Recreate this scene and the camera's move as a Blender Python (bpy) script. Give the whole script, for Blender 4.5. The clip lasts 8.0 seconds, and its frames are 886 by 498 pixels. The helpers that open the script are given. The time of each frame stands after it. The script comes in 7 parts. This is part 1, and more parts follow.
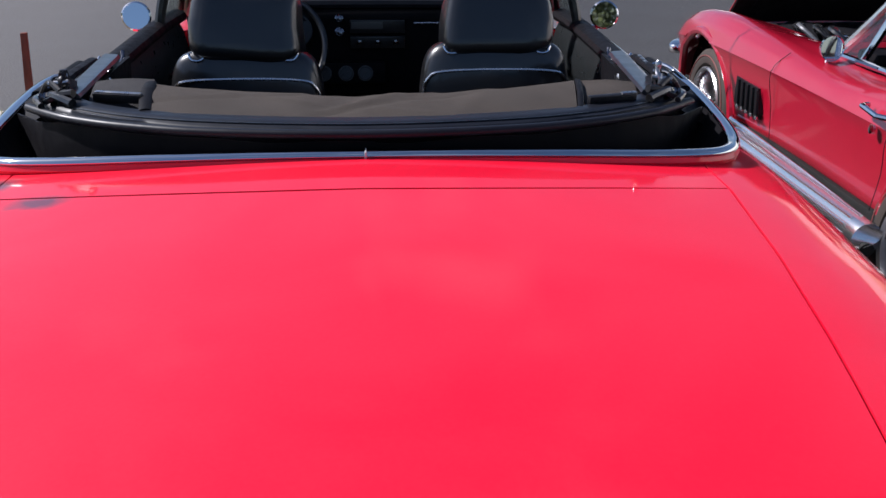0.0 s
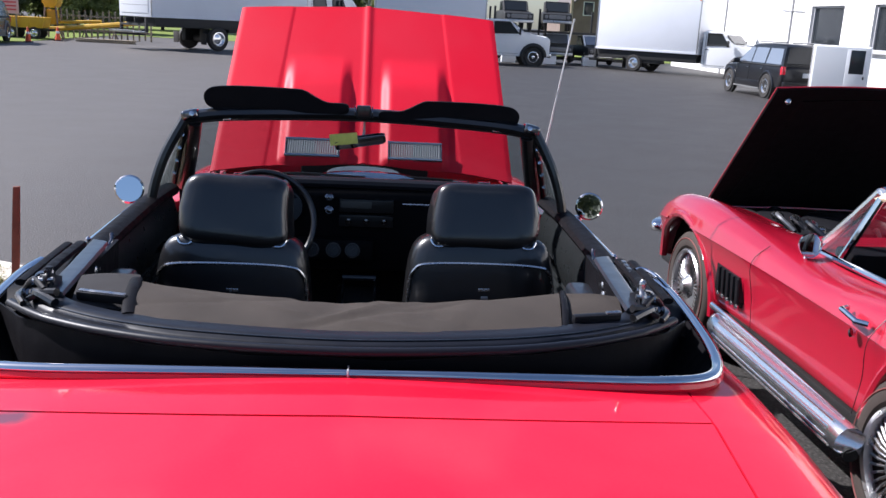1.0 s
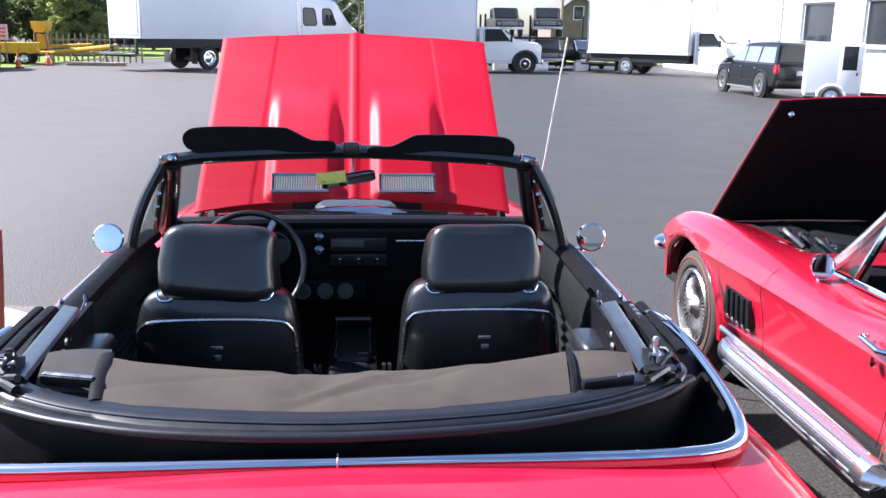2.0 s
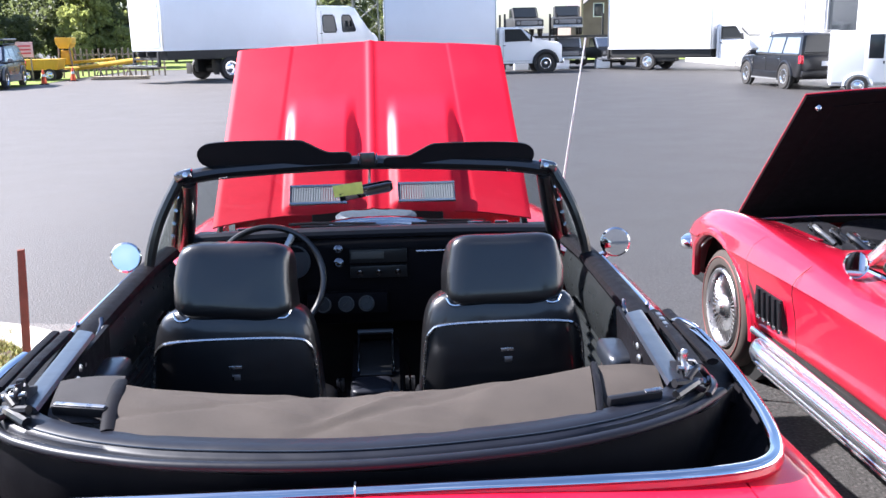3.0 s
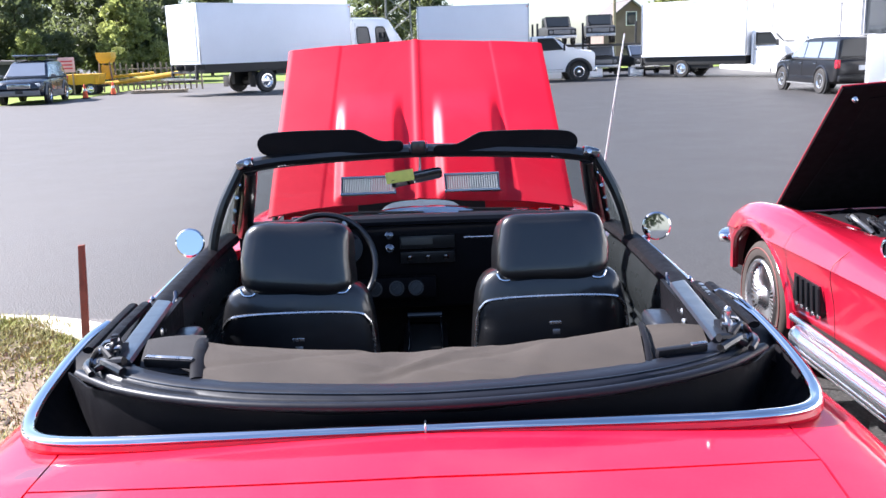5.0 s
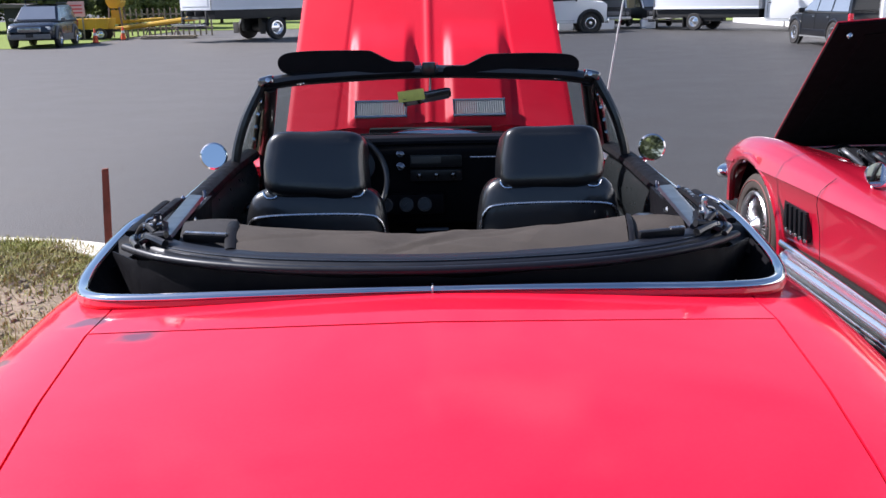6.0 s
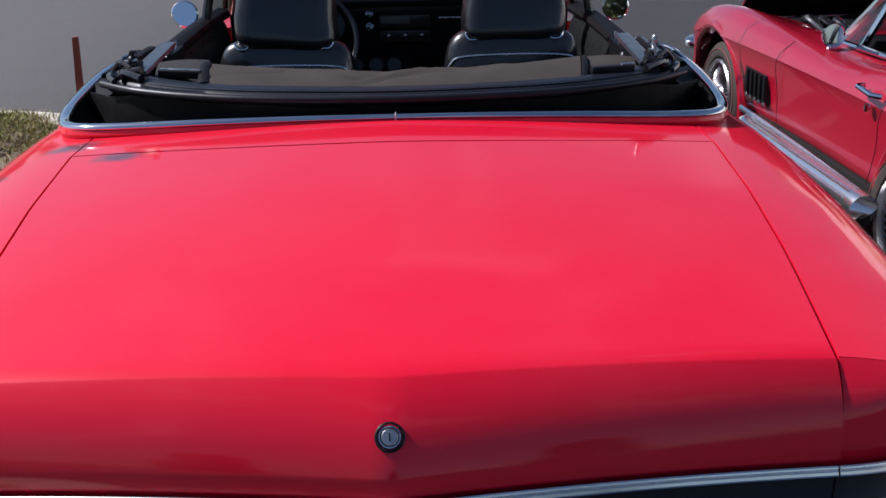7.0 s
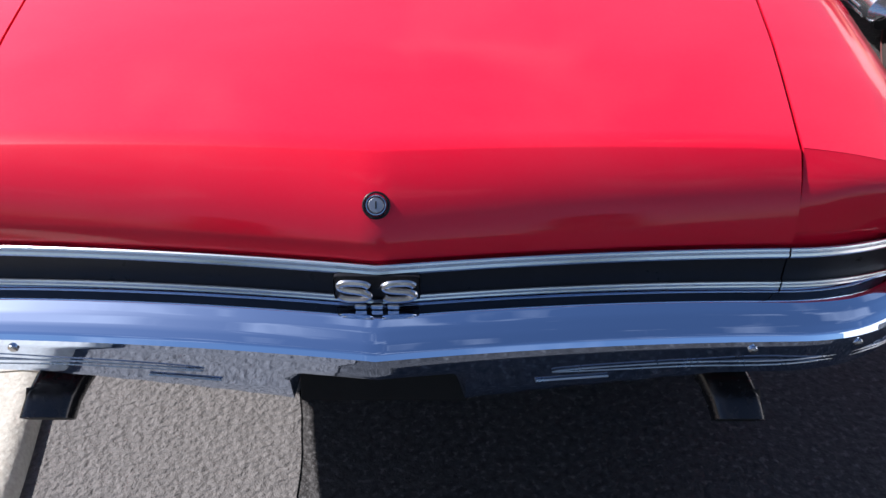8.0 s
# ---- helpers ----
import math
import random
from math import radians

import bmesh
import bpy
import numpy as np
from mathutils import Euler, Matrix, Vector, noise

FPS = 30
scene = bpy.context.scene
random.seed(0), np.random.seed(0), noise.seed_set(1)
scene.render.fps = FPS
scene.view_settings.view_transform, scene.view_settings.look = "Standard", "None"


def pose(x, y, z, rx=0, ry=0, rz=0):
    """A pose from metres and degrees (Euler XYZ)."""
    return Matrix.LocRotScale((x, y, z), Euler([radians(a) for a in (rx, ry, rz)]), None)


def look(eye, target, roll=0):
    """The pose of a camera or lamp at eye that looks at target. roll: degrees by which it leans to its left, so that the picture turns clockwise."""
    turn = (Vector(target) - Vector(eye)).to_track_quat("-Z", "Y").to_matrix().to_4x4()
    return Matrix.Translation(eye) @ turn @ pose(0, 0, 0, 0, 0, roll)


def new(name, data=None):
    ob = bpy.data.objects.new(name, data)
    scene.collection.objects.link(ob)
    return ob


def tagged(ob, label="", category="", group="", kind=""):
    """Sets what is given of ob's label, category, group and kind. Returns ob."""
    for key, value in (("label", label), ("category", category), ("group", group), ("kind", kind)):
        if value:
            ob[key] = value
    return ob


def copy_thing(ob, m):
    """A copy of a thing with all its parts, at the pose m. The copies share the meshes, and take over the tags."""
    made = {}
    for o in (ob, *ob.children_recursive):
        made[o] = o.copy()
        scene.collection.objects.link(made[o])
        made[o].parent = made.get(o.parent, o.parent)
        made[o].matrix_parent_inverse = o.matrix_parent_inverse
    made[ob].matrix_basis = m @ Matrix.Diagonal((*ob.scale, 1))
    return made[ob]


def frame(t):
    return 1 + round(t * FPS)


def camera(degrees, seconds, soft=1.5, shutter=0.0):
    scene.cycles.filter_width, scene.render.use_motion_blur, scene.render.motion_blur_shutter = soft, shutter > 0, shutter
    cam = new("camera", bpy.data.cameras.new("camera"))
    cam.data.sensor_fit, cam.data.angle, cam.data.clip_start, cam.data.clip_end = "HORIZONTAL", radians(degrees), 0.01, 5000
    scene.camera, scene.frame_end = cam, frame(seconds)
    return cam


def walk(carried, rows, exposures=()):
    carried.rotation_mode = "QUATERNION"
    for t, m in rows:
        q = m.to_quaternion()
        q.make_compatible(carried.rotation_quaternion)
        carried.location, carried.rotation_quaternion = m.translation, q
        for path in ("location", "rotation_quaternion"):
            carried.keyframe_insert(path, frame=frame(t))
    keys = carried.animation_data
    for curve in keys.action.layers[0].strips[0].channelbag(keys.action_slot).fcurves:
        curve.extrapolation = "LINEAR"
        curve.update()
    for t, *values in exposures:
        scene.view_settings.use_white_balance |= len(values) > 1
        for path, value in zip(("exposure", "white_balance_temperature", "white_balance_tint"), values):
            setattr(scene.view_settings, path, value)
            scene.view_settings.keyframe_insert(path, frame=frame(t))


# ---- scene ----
cam = camera(52.0, 8.0)
PATH = [
    (0, (0.035, -0.577, 1.559), (0.162, 1.26, 0.78), 0.4),
    (0.5, (0.014, -0.588, 1.62), (0.146, 1.317, 1.026), 1.5),
    (1, (0.03, -0.513, 1.705), (0.196, 1.42, 1.222), 3.1),
    (1.5, (0.039, -0.406, 1.754), (0.214, 1.531, 1.289), 2.0),
    (3, (0.079, -0.262, 1.791), (0.189, 1.681, 1.329), -1.1),
    (3.5, (0.076, -0.265, 1.792), (0.154, 1.692, 1.386), -2.0),
    (4, (0.063, -0.272, 1.774), (0.123, 1.686, 1.374), -1.4),
    (5.5, (0.001, -0.553, 1.686), (0.03, 1.389, 1.209), -2.0),
    (6, (0.006, -0.693, 1.631), (0.025, 1.235, 1.097), -1.1),
    (6.5, (0.026, -0.823, 1.588), (0.063, 1.078, 0.967), -1.5),
    (7, (0.034, -0.883, 1.533), (0.098, 0.967, 0.776), -0.8),
    (7.5, (0.041, -0.947, 1.541), (0.1, 0.794, 0.558), -0.4),
    (8, (0.072, -0.962, 1.55), (0.095, 0.674, 0.4), 0.7),
]
EXPOSURE = [(0.0, 0.64), (0.5, 0.60), (1.0, 1.04), (1.5, 1.62), (3.0, 2.19), (3.5, 2.27), (4.0, 2.22), (5.5, 1.78), (6.0, 1.19), (6.5, 0.72), (7.0, 0.38), (7.5, 0.50), (8.0, 0.92)]
walk(cam, [(t, look(eye, aim, roll)) for t, eye, aim, roll in PATH], [(t, e, 5950.0, 15.0) for t, e in EXPOSURE])

# ---- light ----
K = 1.0625                      # drawing units of the two cars and the kerb, in metres
SUN_EL, SUN_AHEAD = 42.0, 20.0  # the sun stands to the left of the car, a little ahead
world = bpy.data.worlds.new("world")
scene.world = world
world.use_nodes = True
wn = world.node_tree.nodes
sky = wn.new("ShaderNodeTexSky")
sky.sky_type = 'NISHITA'
sky.sun_disc = False
sky.sun_elevation = radians(SUN_EL)
sky.sun_rotation = radians(-(90 - SUN_AHEAD))
sky.dust_density = 0.9
sky.ozone_density = 3.0
wn["Background"].inputs["Strength"].default_value = 0.062
# thin broken cloud
cl, cm, cx = wn.new("ShaderNodeTexNoise"), wn.new("ShaderNodeMapRange"), wn.new("ShaderNodeMix")
cl.inputs["Scale"].default_value, cl.inputs["Detail"].default_value, cl.inputs["Distortion"].default_value = 4.6, 7.0, 0.5
cm.inputs["From Min"].default_value, cm.inputs["From Max"].default_value, cm.inputs["To Max"].default_value = 0.56, 0.84, 0.42
cx.data_type = 'RGBA'
cx.inputs[7].default_value = (13.0, 13.2, 13.8, 1)
world.node_tree.links.new(cl.outputs[0], cm.inputs["Value"])
world.node_tree.links.new(cm.outputs[0], cx.inputs[0])
world.node_tree.links.new(sky.outputs[0], cx.inputs[6])
world.node_tree.links.new(cx.outputs[2], wn["Background"].inputs["Color"])
sun = new("sun", bpy.data.lights.new("sun", 'SUN'))
sun.data.energy = 4.9
sun.data.angle = radians(0.5)
sun.data.color = (1.0, 0.95, 0.88)
SUN_DIR = Vector((-math.cos(radians(SUN_AHEAD)) * math.cos(radians(SUN_EL)),
                  math.sin(radians(SUN_AHEAD)) * math.cos(radians(SUN_EL)), math.sin(radians(SUN_EL))))
sun.matrix_world = look(SUN_DIR * 50, (0, 0, 0))


# ---- materials ----
def material(name, col, rough=0.5, metal=0.0, coat=0.0, var=0.0, vscale=4.0, fine=0.0, fscale=120.0,
             bump=0.0, bscale=160.0, spec=0.5, rvar=0.0, tint=None, island=0.0, depth=0.004, coat_rough=0.04):
    m = bpy.data.materials.new(name)
    m.use_nodes = True
    nt = m.node_tree
    n, ln = nt.nodes, nt.links
    b = n["Principled BSDF"]
    b.inputs["Roughness"].default_value = rough
    b.inputs["Metallic"].default_value = metal
    b.inputs["Coat Weight"].default_value = coat
    b.inputs["Coat Roughness"].default_value = coat_rough
    b.inputs["Specular IOR Level"].default_value = spec
    b.inputs["Base Color"].default_value = (*col, 1)
    geo = n.new("ShaderNodeNewGeometry")
    colour = None

    def noise_tex(scale, detail=4.0, r=0.55):
        t = n.new("ShaderNodeTexNoise")
        t.inputs["Scale"].default_value = scale
        t.inputs["Detail"].default_value = detail
        t.inputs["Roughness"].default_value = r
        ln.new(geo.outputs["Position"], t.inputs["Vector"])
        return t

    def mixed(fac, a, c2, amount):
        mp = n.new("ShaderNodeMapRange")
        mp.inputs["From Min"].default_value, mp.inputs["From Max"].default_value = 0.3, 0.7
        mp.inputs["To Max"].default_value = amount
        ln.new(fac, mp.inputs["Value"])
        x = n.new("ShaderNodeMix")
        x.data_type = 'RGBA'
        ln.new(mp.outputs[0], x.inputs[0])
        if a is None:
            x.inputs[6].default_value = (*col, 1)
        else:
            ln.new(a, x.inputs[6])
        x.inputs[7].default_value = (*c2, 1)
        return x.outputs[2]

    dark = tint or tuple(c * 0.45 for c in col)
    if var:
        colour = mixed(noise_tex(vscale).outputs[0], colour, dark, var)
    if fine:
        colour = mixed(noise_tex(fscale, 2.0).outputs[0], colour, tuple(min(1, c * 1.9 + 0.02) for c in col), fine)
    if island:
        h = n.new("ShaderNodeHueSaturation")
        mp = n.new("ShaderNodeMapRange")
        mp.inputs["To Min"].default_value, mp.inputs["To Max"].default_value = 1 - island, 1 + island
        ln.new(geo.outputs["Random Per Island"], mp.inputs["Value"])
        ln.new(mp.outputs[0], h.inputs["Value"])
        if colour is None:
            h.inputs["Color"].default_value = (*col, 1)
        else:
            ln.new(colour, h.inputs["Color"])
        colour = h.outputs[0]
    if colour is not None:
        ln.new(colour, b.inputs["Base Color"])
    if rvar:
        mp = n.new("ShaderNodeMapRange")
        mp.inputs["From Min"].default_value, mp.inputs["From Max"].default_value = 0.3, 0.7
        mp.inputs["To Min"].default_value, mp.inputs["To Max"].default_value = max(0.0, rough - rvar), rough + rvar
        ln.new(noise_tex(vscale * 2.3).outputs[0], mp.inputs["Value"])
        ln.new(mp.outputs[0], b.inputs["Roughness"])
    if bump:
        bp = n.new("ShaderNodeBump")
        bp.inputs["Strength"].default_value = min(1.0, bump)
        bp.inputs["Distance"].default_value = depth
        ln.new(noise_tex(bscale, 3.0).outputs[0], bp.inputs["Height"])
        ln.new(bp.outputs[0], b.inputs["Normal"])
    return m


def glass(name, tint=(0.9, 0.95, 0.93), rough=0.0):
    """Thin clear pane: mostly see-through, with a mirror sheen."""
    m = bpy.data.materials.new(name)
    m.use_nodes = True
    n, ln = m.node_tree.nodes, m.node_tree.links
    n.remove(n["Principled BSDF"])
    tr, gl, mx, lw = n.new("ShaderNodeBsdfTransparent"), n.new("ShaderNodeBsdfGlossy"), n.new("ShaderNodeMixShader"), n.new("ShaderNodeLayerWeight")
    tr.inputs[0].default_value = (*tint, 1)
    gl.inputs["Roughness"].default_value = rough
    pw = n.new("ShaderNodeMath")
    pw.operation = 'POWER'
    pw.inputs[1].default_value = 5.0
    ad = n.new("ShaderNodeMath")
    ad.operation = 'MULTIPLY_ADD'
    ad.inputs[1].default_value, ad.inputs[2].default_value = 0.9, 0.03
    ln.new(lw.outputs["Facing"], pw.inputs[0])
    ln.new(pw.outputs[0], ad.inputs[0])
    ln.new(ad.outputs[0], mx.inputs[0])
    ln.new(tr.outputs[0], mx.inputs[1])
    ln.new(gl.outputs[0], mx.inputs[2])
    ln.new(mx.outputs[0], n["Material Output"].inputs[0])
    return m


def hazed(m, tone, scale, amount):
    """Uneven pale film over a paint: sky haze and smudges put into its colour."""
    n, ln = m.node_tree.nodes, m.node_tree.links
    b = n["Principled BSDF"]
    old = b.inputs["Base Color"].links[0].from_socket
    geo, nz, fn, mp, mx, ml = (n.new("ShaderNodeNewGeometry"), n.new("ShaderNodeTexNoise"), n.new("ShaderNodeTexNoise"), n.new("ShaderNodeMapRange"),
                               n.new("ShaderNodeMix"), n.new("ShaderNodeMath"))
    nz.inputs["Scale"].default_value, nz.inputs["Detail"].default_value, nz.inputs["Distortion"].default_value = scale, 6.0, 0.6
    fn.inputs["Scale"].default_value, fn.inputs["Detail"].default_value = scale * 60, 3.0
    ln.new(geo.outputs["Position"], nz.inputs["Vector"])
    ln.new(geo.outputs["Position"], fn.inputs["Vector"])
    ml.operation = 'MULTIPLY_ADD'
    ln.new(fn.outputs[0], ml.inputs[0])
    ml.inputs[1].default_value = 0.30
    ln.new(nz.outputs[0], ml.inputs[2])
    mp.inputs["From Min"].default_value, mp.inputs["From Max"].default_value = 0.48, 0.86
    mp.inputs["To Max"].default_value = amount
    ln.new(ml.outputs[0], mp.inputs["Value"])
    mx.data_type = 'RGBA'
    ln.new(mp.outputs[0], mx.inputs[0])
    ln.new(old, mx.inputs[6])
    mx.inputs[7].default_value = (*tone, 1)
    ln.new(mx.outputs[2], b.inputs["Base Color"])
    return m


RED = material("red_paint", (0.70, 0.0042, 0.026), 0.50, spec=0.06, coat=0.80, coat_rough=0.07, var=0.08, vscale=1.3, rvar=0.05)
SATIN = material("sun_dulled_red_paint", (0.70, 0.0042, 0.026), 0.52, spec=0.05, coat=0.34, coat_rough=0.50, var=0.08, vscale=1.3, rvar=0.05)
SATIN = hazed(SATIN, (0.78, 0.30, 0.36), 2.6, 0.035)
RED = hazed(RED, (0.78, 0.30, 0.36), 2.6, 0.035)


def spotted(m, spots, tone):
    """Irregular dark marks on a paint: spots of (x, y, size)."""
    n, ln = m.node_tree.nodes, m.node_tree.links
    b = n["Principled BSDF"]
    geo, nz, warp = n.new("ShaderNodeNewGeometry"), n.new("ShaderNodeTexNoise"), n.new("ShaderNodeVectorMath")
    nz.inputs["Scale"].default_value, nz.inputs["Detail"].default_value = 22.0, 4.0
    ln.new(geo.outputs["Position"], nz.inputs["Vector"])
    warp.operation = 'MULTIPLY_ADD'
    ln.new(nz.outputs["Color"], warp.inputs[0])
    warp.inputs[1].default_value = (0.05, 0.05, 0.0)
    ln.new(geo.outputs["Position"], warp.inputs[2])
    for x, y, size in spots:
        sc, ds, mp, mx = n.new("ShaderNodeVectorMath"), n.new("ShaderNodeVectorMath"), n.new("ShaderNodeMapRange"), n.new("ShaderNodeMix")
        sc.operation, ds.operation = 'MULTIPLY', 'DISTANCE'
        ln.new(warp.outputs[0], sc.inputs[0])
        sc.inputs[1].default_value = (1, 1.7, 0)
        ln.new(sc.outputs[0], ds.inputs[0])
        ds.inputs[1].default_value = (x + 0.025, (y + 0.025) * 1.7, 0)
        mp.inputs["From Min"].default_value, mp.inputs["From Max"].default_value = size * 0.35, size
        mp.inputs["To Min"].default_value, mp.inputs["To Max"].default_value = 0.92, 0.0
        ln.new(ds.outputs["Value"], mp.inputs["Value"])
        mx.data_type = 'RGBA'
        ln.new(mp.outputs[0], mx.inputs[0])
        ln.new(b.inputs["Base Color"].links[0].from_socket, mx.inputs[6])
        mx.inputs[7].default_value = (*tone, 1)
        ln.new(mx.outputs[2], b.inputs["Base Color"])
    return m


RED = spotted(RED, ((-0.598, 1.030, 0.072), (-0.735, 1.165, 0.085), (-0.865, 1.00, 0.05)), (0.10, 0.040, 0.060))
RED2 = material("crimson_paint", (0.35, 0.0045, 0.022), 0.34, spec=0.5, coat=1.0, coat_rough=0.05, var=0.10, vscale=1.6, rvar=0.05, bump=0.012, bscale=900)
RED2.node_tree.nodes["Principled BSDF"].inputs["Coat IOR"].default_value = 1.65
CHROME = material("chrome", (0.66, 0.67, 0.69), 0.05, metal=1.0, rvar=0.03, vscale=9, bump=0.010, bscale=60)
PLATED = material("bumper_chrome", (0.62, 0.73, 0.92), 0.028, metal=1.0, rvar=0.018, vscale=6)
ALLOY = material("bright_fluted_alloy", (0.84, 0.84, 0.85), 0.24, metal=0.97, var=0.1, vscale=3)
AERIAL = material("bright_aerial_steel", (0.58, 0.58, 0.58), 0.42, metal=0.25, var=0.15, vscale=30)
TIPM = material("dark_exhaust_metal", (0.05, 0.048, 0.05), 0.22, metal=0.7, var=0.5, vscale=30, rvar=0.1)
DARKC = material("smoked_chrome", (0.22, 0.22, 0.24), 0.09, metal=1.0, var=0.3, vscale=25, rvar=0.05)
STEEL = material("dull_steel", (0.45, 0.45, 0.46), 0.32, metal=1.0, var=0.3, vscale=20, rvar=0.1)
BANDB = material("black_trim_paint", (0.009, 0.009, 0.011), 0.35, spec=0.25, var=0.2, vscale=20, rvar=0.08, fine=0.1)
DOORV = material("grey_black_door_vinyl", (0.015, 0.017, 0.018), 0.30, spec=0.5, var=0.3, vscale=10, rvar=0.04, bump=0.06, bscale=300)
VINYL = material("black_vinyl", (0.007, 0.007, 0.008), 0.32, var=0.3, vscale=14, rvar=0.04, bump=0.10, bscale=38, spec=0.50, coat=0.60, coat_rough=0.09)
VINYLM = material("matt_black_vinyl", (0.007, 0.0065, 0.008), 0.55, var=0.35, vscale=10, rvar=0.1, bump=0.12, bscale=300, spec=0.07)
NAVY = material("padded_dark_vinyl", (0.009, 0.010, 0.015), 0.42, var=0.3, vscale=9, rvar=0.05, bump=0.08, bscale=30, spec=0.28)
CARPET = material("black_carpet", (0.015, 0.014, 0.016), 0.95, var=0.3, vscale=12, bump=0.6, bscale=350, spec=0.1)
CANVAS = material("taupe_canvas", (0.046, 0.037, 0.031), 0.85, var=0.55, vscale=7, fine=0.25, fscale=600, bump=0.35, bscale=900, spec=0.2)
CANVASD = material("dark_grey_canvas", (0.030, 0.028, 0.029), 0.8, var=0.35, vscale=9, fine=0.2, fscale=600, bump=0.35, bscale=900, spec=0.2)
UNDER = material("black_underbody", (0.012, 0.012, 0.012), 0.75, var=0.4, vscale=8, bump=0.2, bscale=90, spec=0.2)
RUBBER = material("tyre_rubber", (0.045, 0.042, 0.040), 0.7, var=0.35, vscale=15, bump=0.2, bscale=200, spec=0.3)
REDLINE = material("red_tyre_stripe", (0.17, 0.05, 0.045), 0.6, var=0.2, vscale=20)
PIPING = material("silver_piping", (0.62, 0.62, 0.62), 0.25, metal=1.0, rvar=0.06, vscale=40)
GRILLE = material("bright_alloy", (0.74, 0.74, 0.74), 0.20, metal=1.0, rvar=0.04, vscale=6)
SILL = material("satin_rail_vinyl", (0.016, 0.019, 0.026), 0.34, spec=0.7, coat=0.35, coat_rough=0.20, var=0.3, vscale=9, rvar=0.05)
GLASS = glass("clear_glass")
SCREENG = glass("tinted_windscreen_glass", (0.72, 0.75, 0.76))
SKYGLASS = material("sky_reflecting_glass", (0.30, 0.33, 0.38), 0.06, metal=0.55, var=0.2, vscale=0.8)
MIRROR = material("mirror_face", (0.9, 0.91, 0.92), 0.02, metal=1.0)
DIAL = material("dial_face", (0.014, 0.014, 0.014), 0.3, var=0.2, vscale=60)
DIALW = material("dial_markings", (0.06, 0.06, 0.055), 0.5)
CREAM = material("cream_soft_top", (0.62, 0.52, 0.36), 0.8, var=0.2, vscale=6, bump=0.2, bscale=700)
FIN = material("dull_alloy_fins", (0.36, 0.36, 0.37), 0.5, metal=0.25, var=0.2, vscale=40)
MIRROR_TINT = material("yellow_green_reflection", (0.72, 0.72, 0.16), 0.6, var=0.3, vscale=40)
ENGINE = material("engine_metal", (0.25, 0.25, 0.26), 0.35, metal=0.7, var=0.5, vscale=25)
ORANGE = material("orange_lamp", (0.8, 0.2, 0.02), 0.3)

CONCRETE = material("kerb_concrete", (0.60, 0.55, 0.46), 0.9, var=0.45, vscale=5, fine=0.25, fscale=90, bump=0.6, bscale=70, spec=0.2)
SOIL = material("dry_soil", (0.21, 0.165, 0.12), 0.95, var=0.7, vscale=5, fine=0.5, fscale=60, bump=1.0, bscale=45, spec=0.1)
GRASSM = material("grass_blades", (0.25, 0.26, 0.070), 0.75, var=0.65, vscale=2.2, tint=(0.31, 0.23, 0.14), island=0.45, spec=0.2)
VERGE = material("verge_grass", (0.16, 0.20, 0.05), 0.9, var=0.6, vscale=0.6, tint=(0.09, 0.12, 0.03), fine=0.3, fscale=6, bump=0.6, bscale=8, spec=0.1)
STAKE = material("red_brown_stake", (0.20, 0.075, 0.055), 0.8, var=0.5, vscale=12, bump=0.4, bscale=90, spec=0.2)
BARK = material("tree_bark", (0.09, 0.07, 0.05), 0.9, var=0.6, vscale=4, bump=0.8, bscale=20, spec=0.1)


def foliage(m, through_tone, share):
    """Leaves let part of the sun through."""
    n, ln = m.node_tree.nodes, m.node_tree.links
    tl, mx = n.new("ShaderNodeBsdfTranslucent"), n.new("ShaderNodeMixShader")
    tl.inputs["Color"].default_value = (*through_tone, 1)
    mx.inputs[0].default_value = share
    ln.new(n["Principled BSDF"].outputs[0], mx.inputs[1])
    ln.new(tl.outputs[0], mx.inputs[2])
    ln.new(mx.outputs[0], n["Material Output"].inputs[0])
    return m


LEAF = material("dark_leaves", (0.105, 0.120, 0.070), 0.6, var=0.5, vscale=0.8, island=0.5, spec=0.3)
LEAFY = material("light_leaves", (0.26, 0.28, 0.11), 0.6, var=0.5, vscale=0.8, island=0.45, spec=0.3)
LEAF = foliage(LEAF, (0.22, 0.26, 0.10), 0.40)
LEAFY = foliage(LEAFY, (0.42, 0.46, 0.14), 0.40)
WHITE = material("white_box_panel", (0.74, 0.76, 0.80), 0.40, var=0.10, vscale=0.7, rvar=0.08)
WHITEP = material("white_vehicle_paint", (0.78, 0.79, 0.80), 0.25, coat=0.6, var=0.05, vscale=1.0)
DARKP = material("dark_vehicle_paint", (0.008, 0.008, 0.010), 0.3, coat=0.1, var=0.1, vscale=1.5)
BLUEP = material("dark_blue_vehicle_paint", (0.014, 0.020, 0.032), 0.25, coat=0.4, var=0.1, vscale=1.5)
GREYP = material("grey_lower_trim", (0.16, 0.16, 0.16), 0.5, var=0.2, vscale=3)
FRAMEB = material("black_chassis", (0.016, 0.016, 0.016), 0.6, var=0.4, vscale=3)
WINDOWD = material("dark_window_glass", (0.022, 0.026, 0.030), 0.10, var=0.2, vscale=1.0, spec=0.4)
RIMM = material("wheel_alloy", (0.42, 0.42, 0.43), 0.32, metal=0.92, rvar=0.08, vscale=10)
YELLOW = material("yellow_machine_paint", (0.62, 0.36, 0.02), 0.45, var=0.3, vscale=2.0, rvar=0.1)
CONEM = material("orange_cone", (0.75, 0.10, 0.03), 0.6, var=0.2, vscale=5)
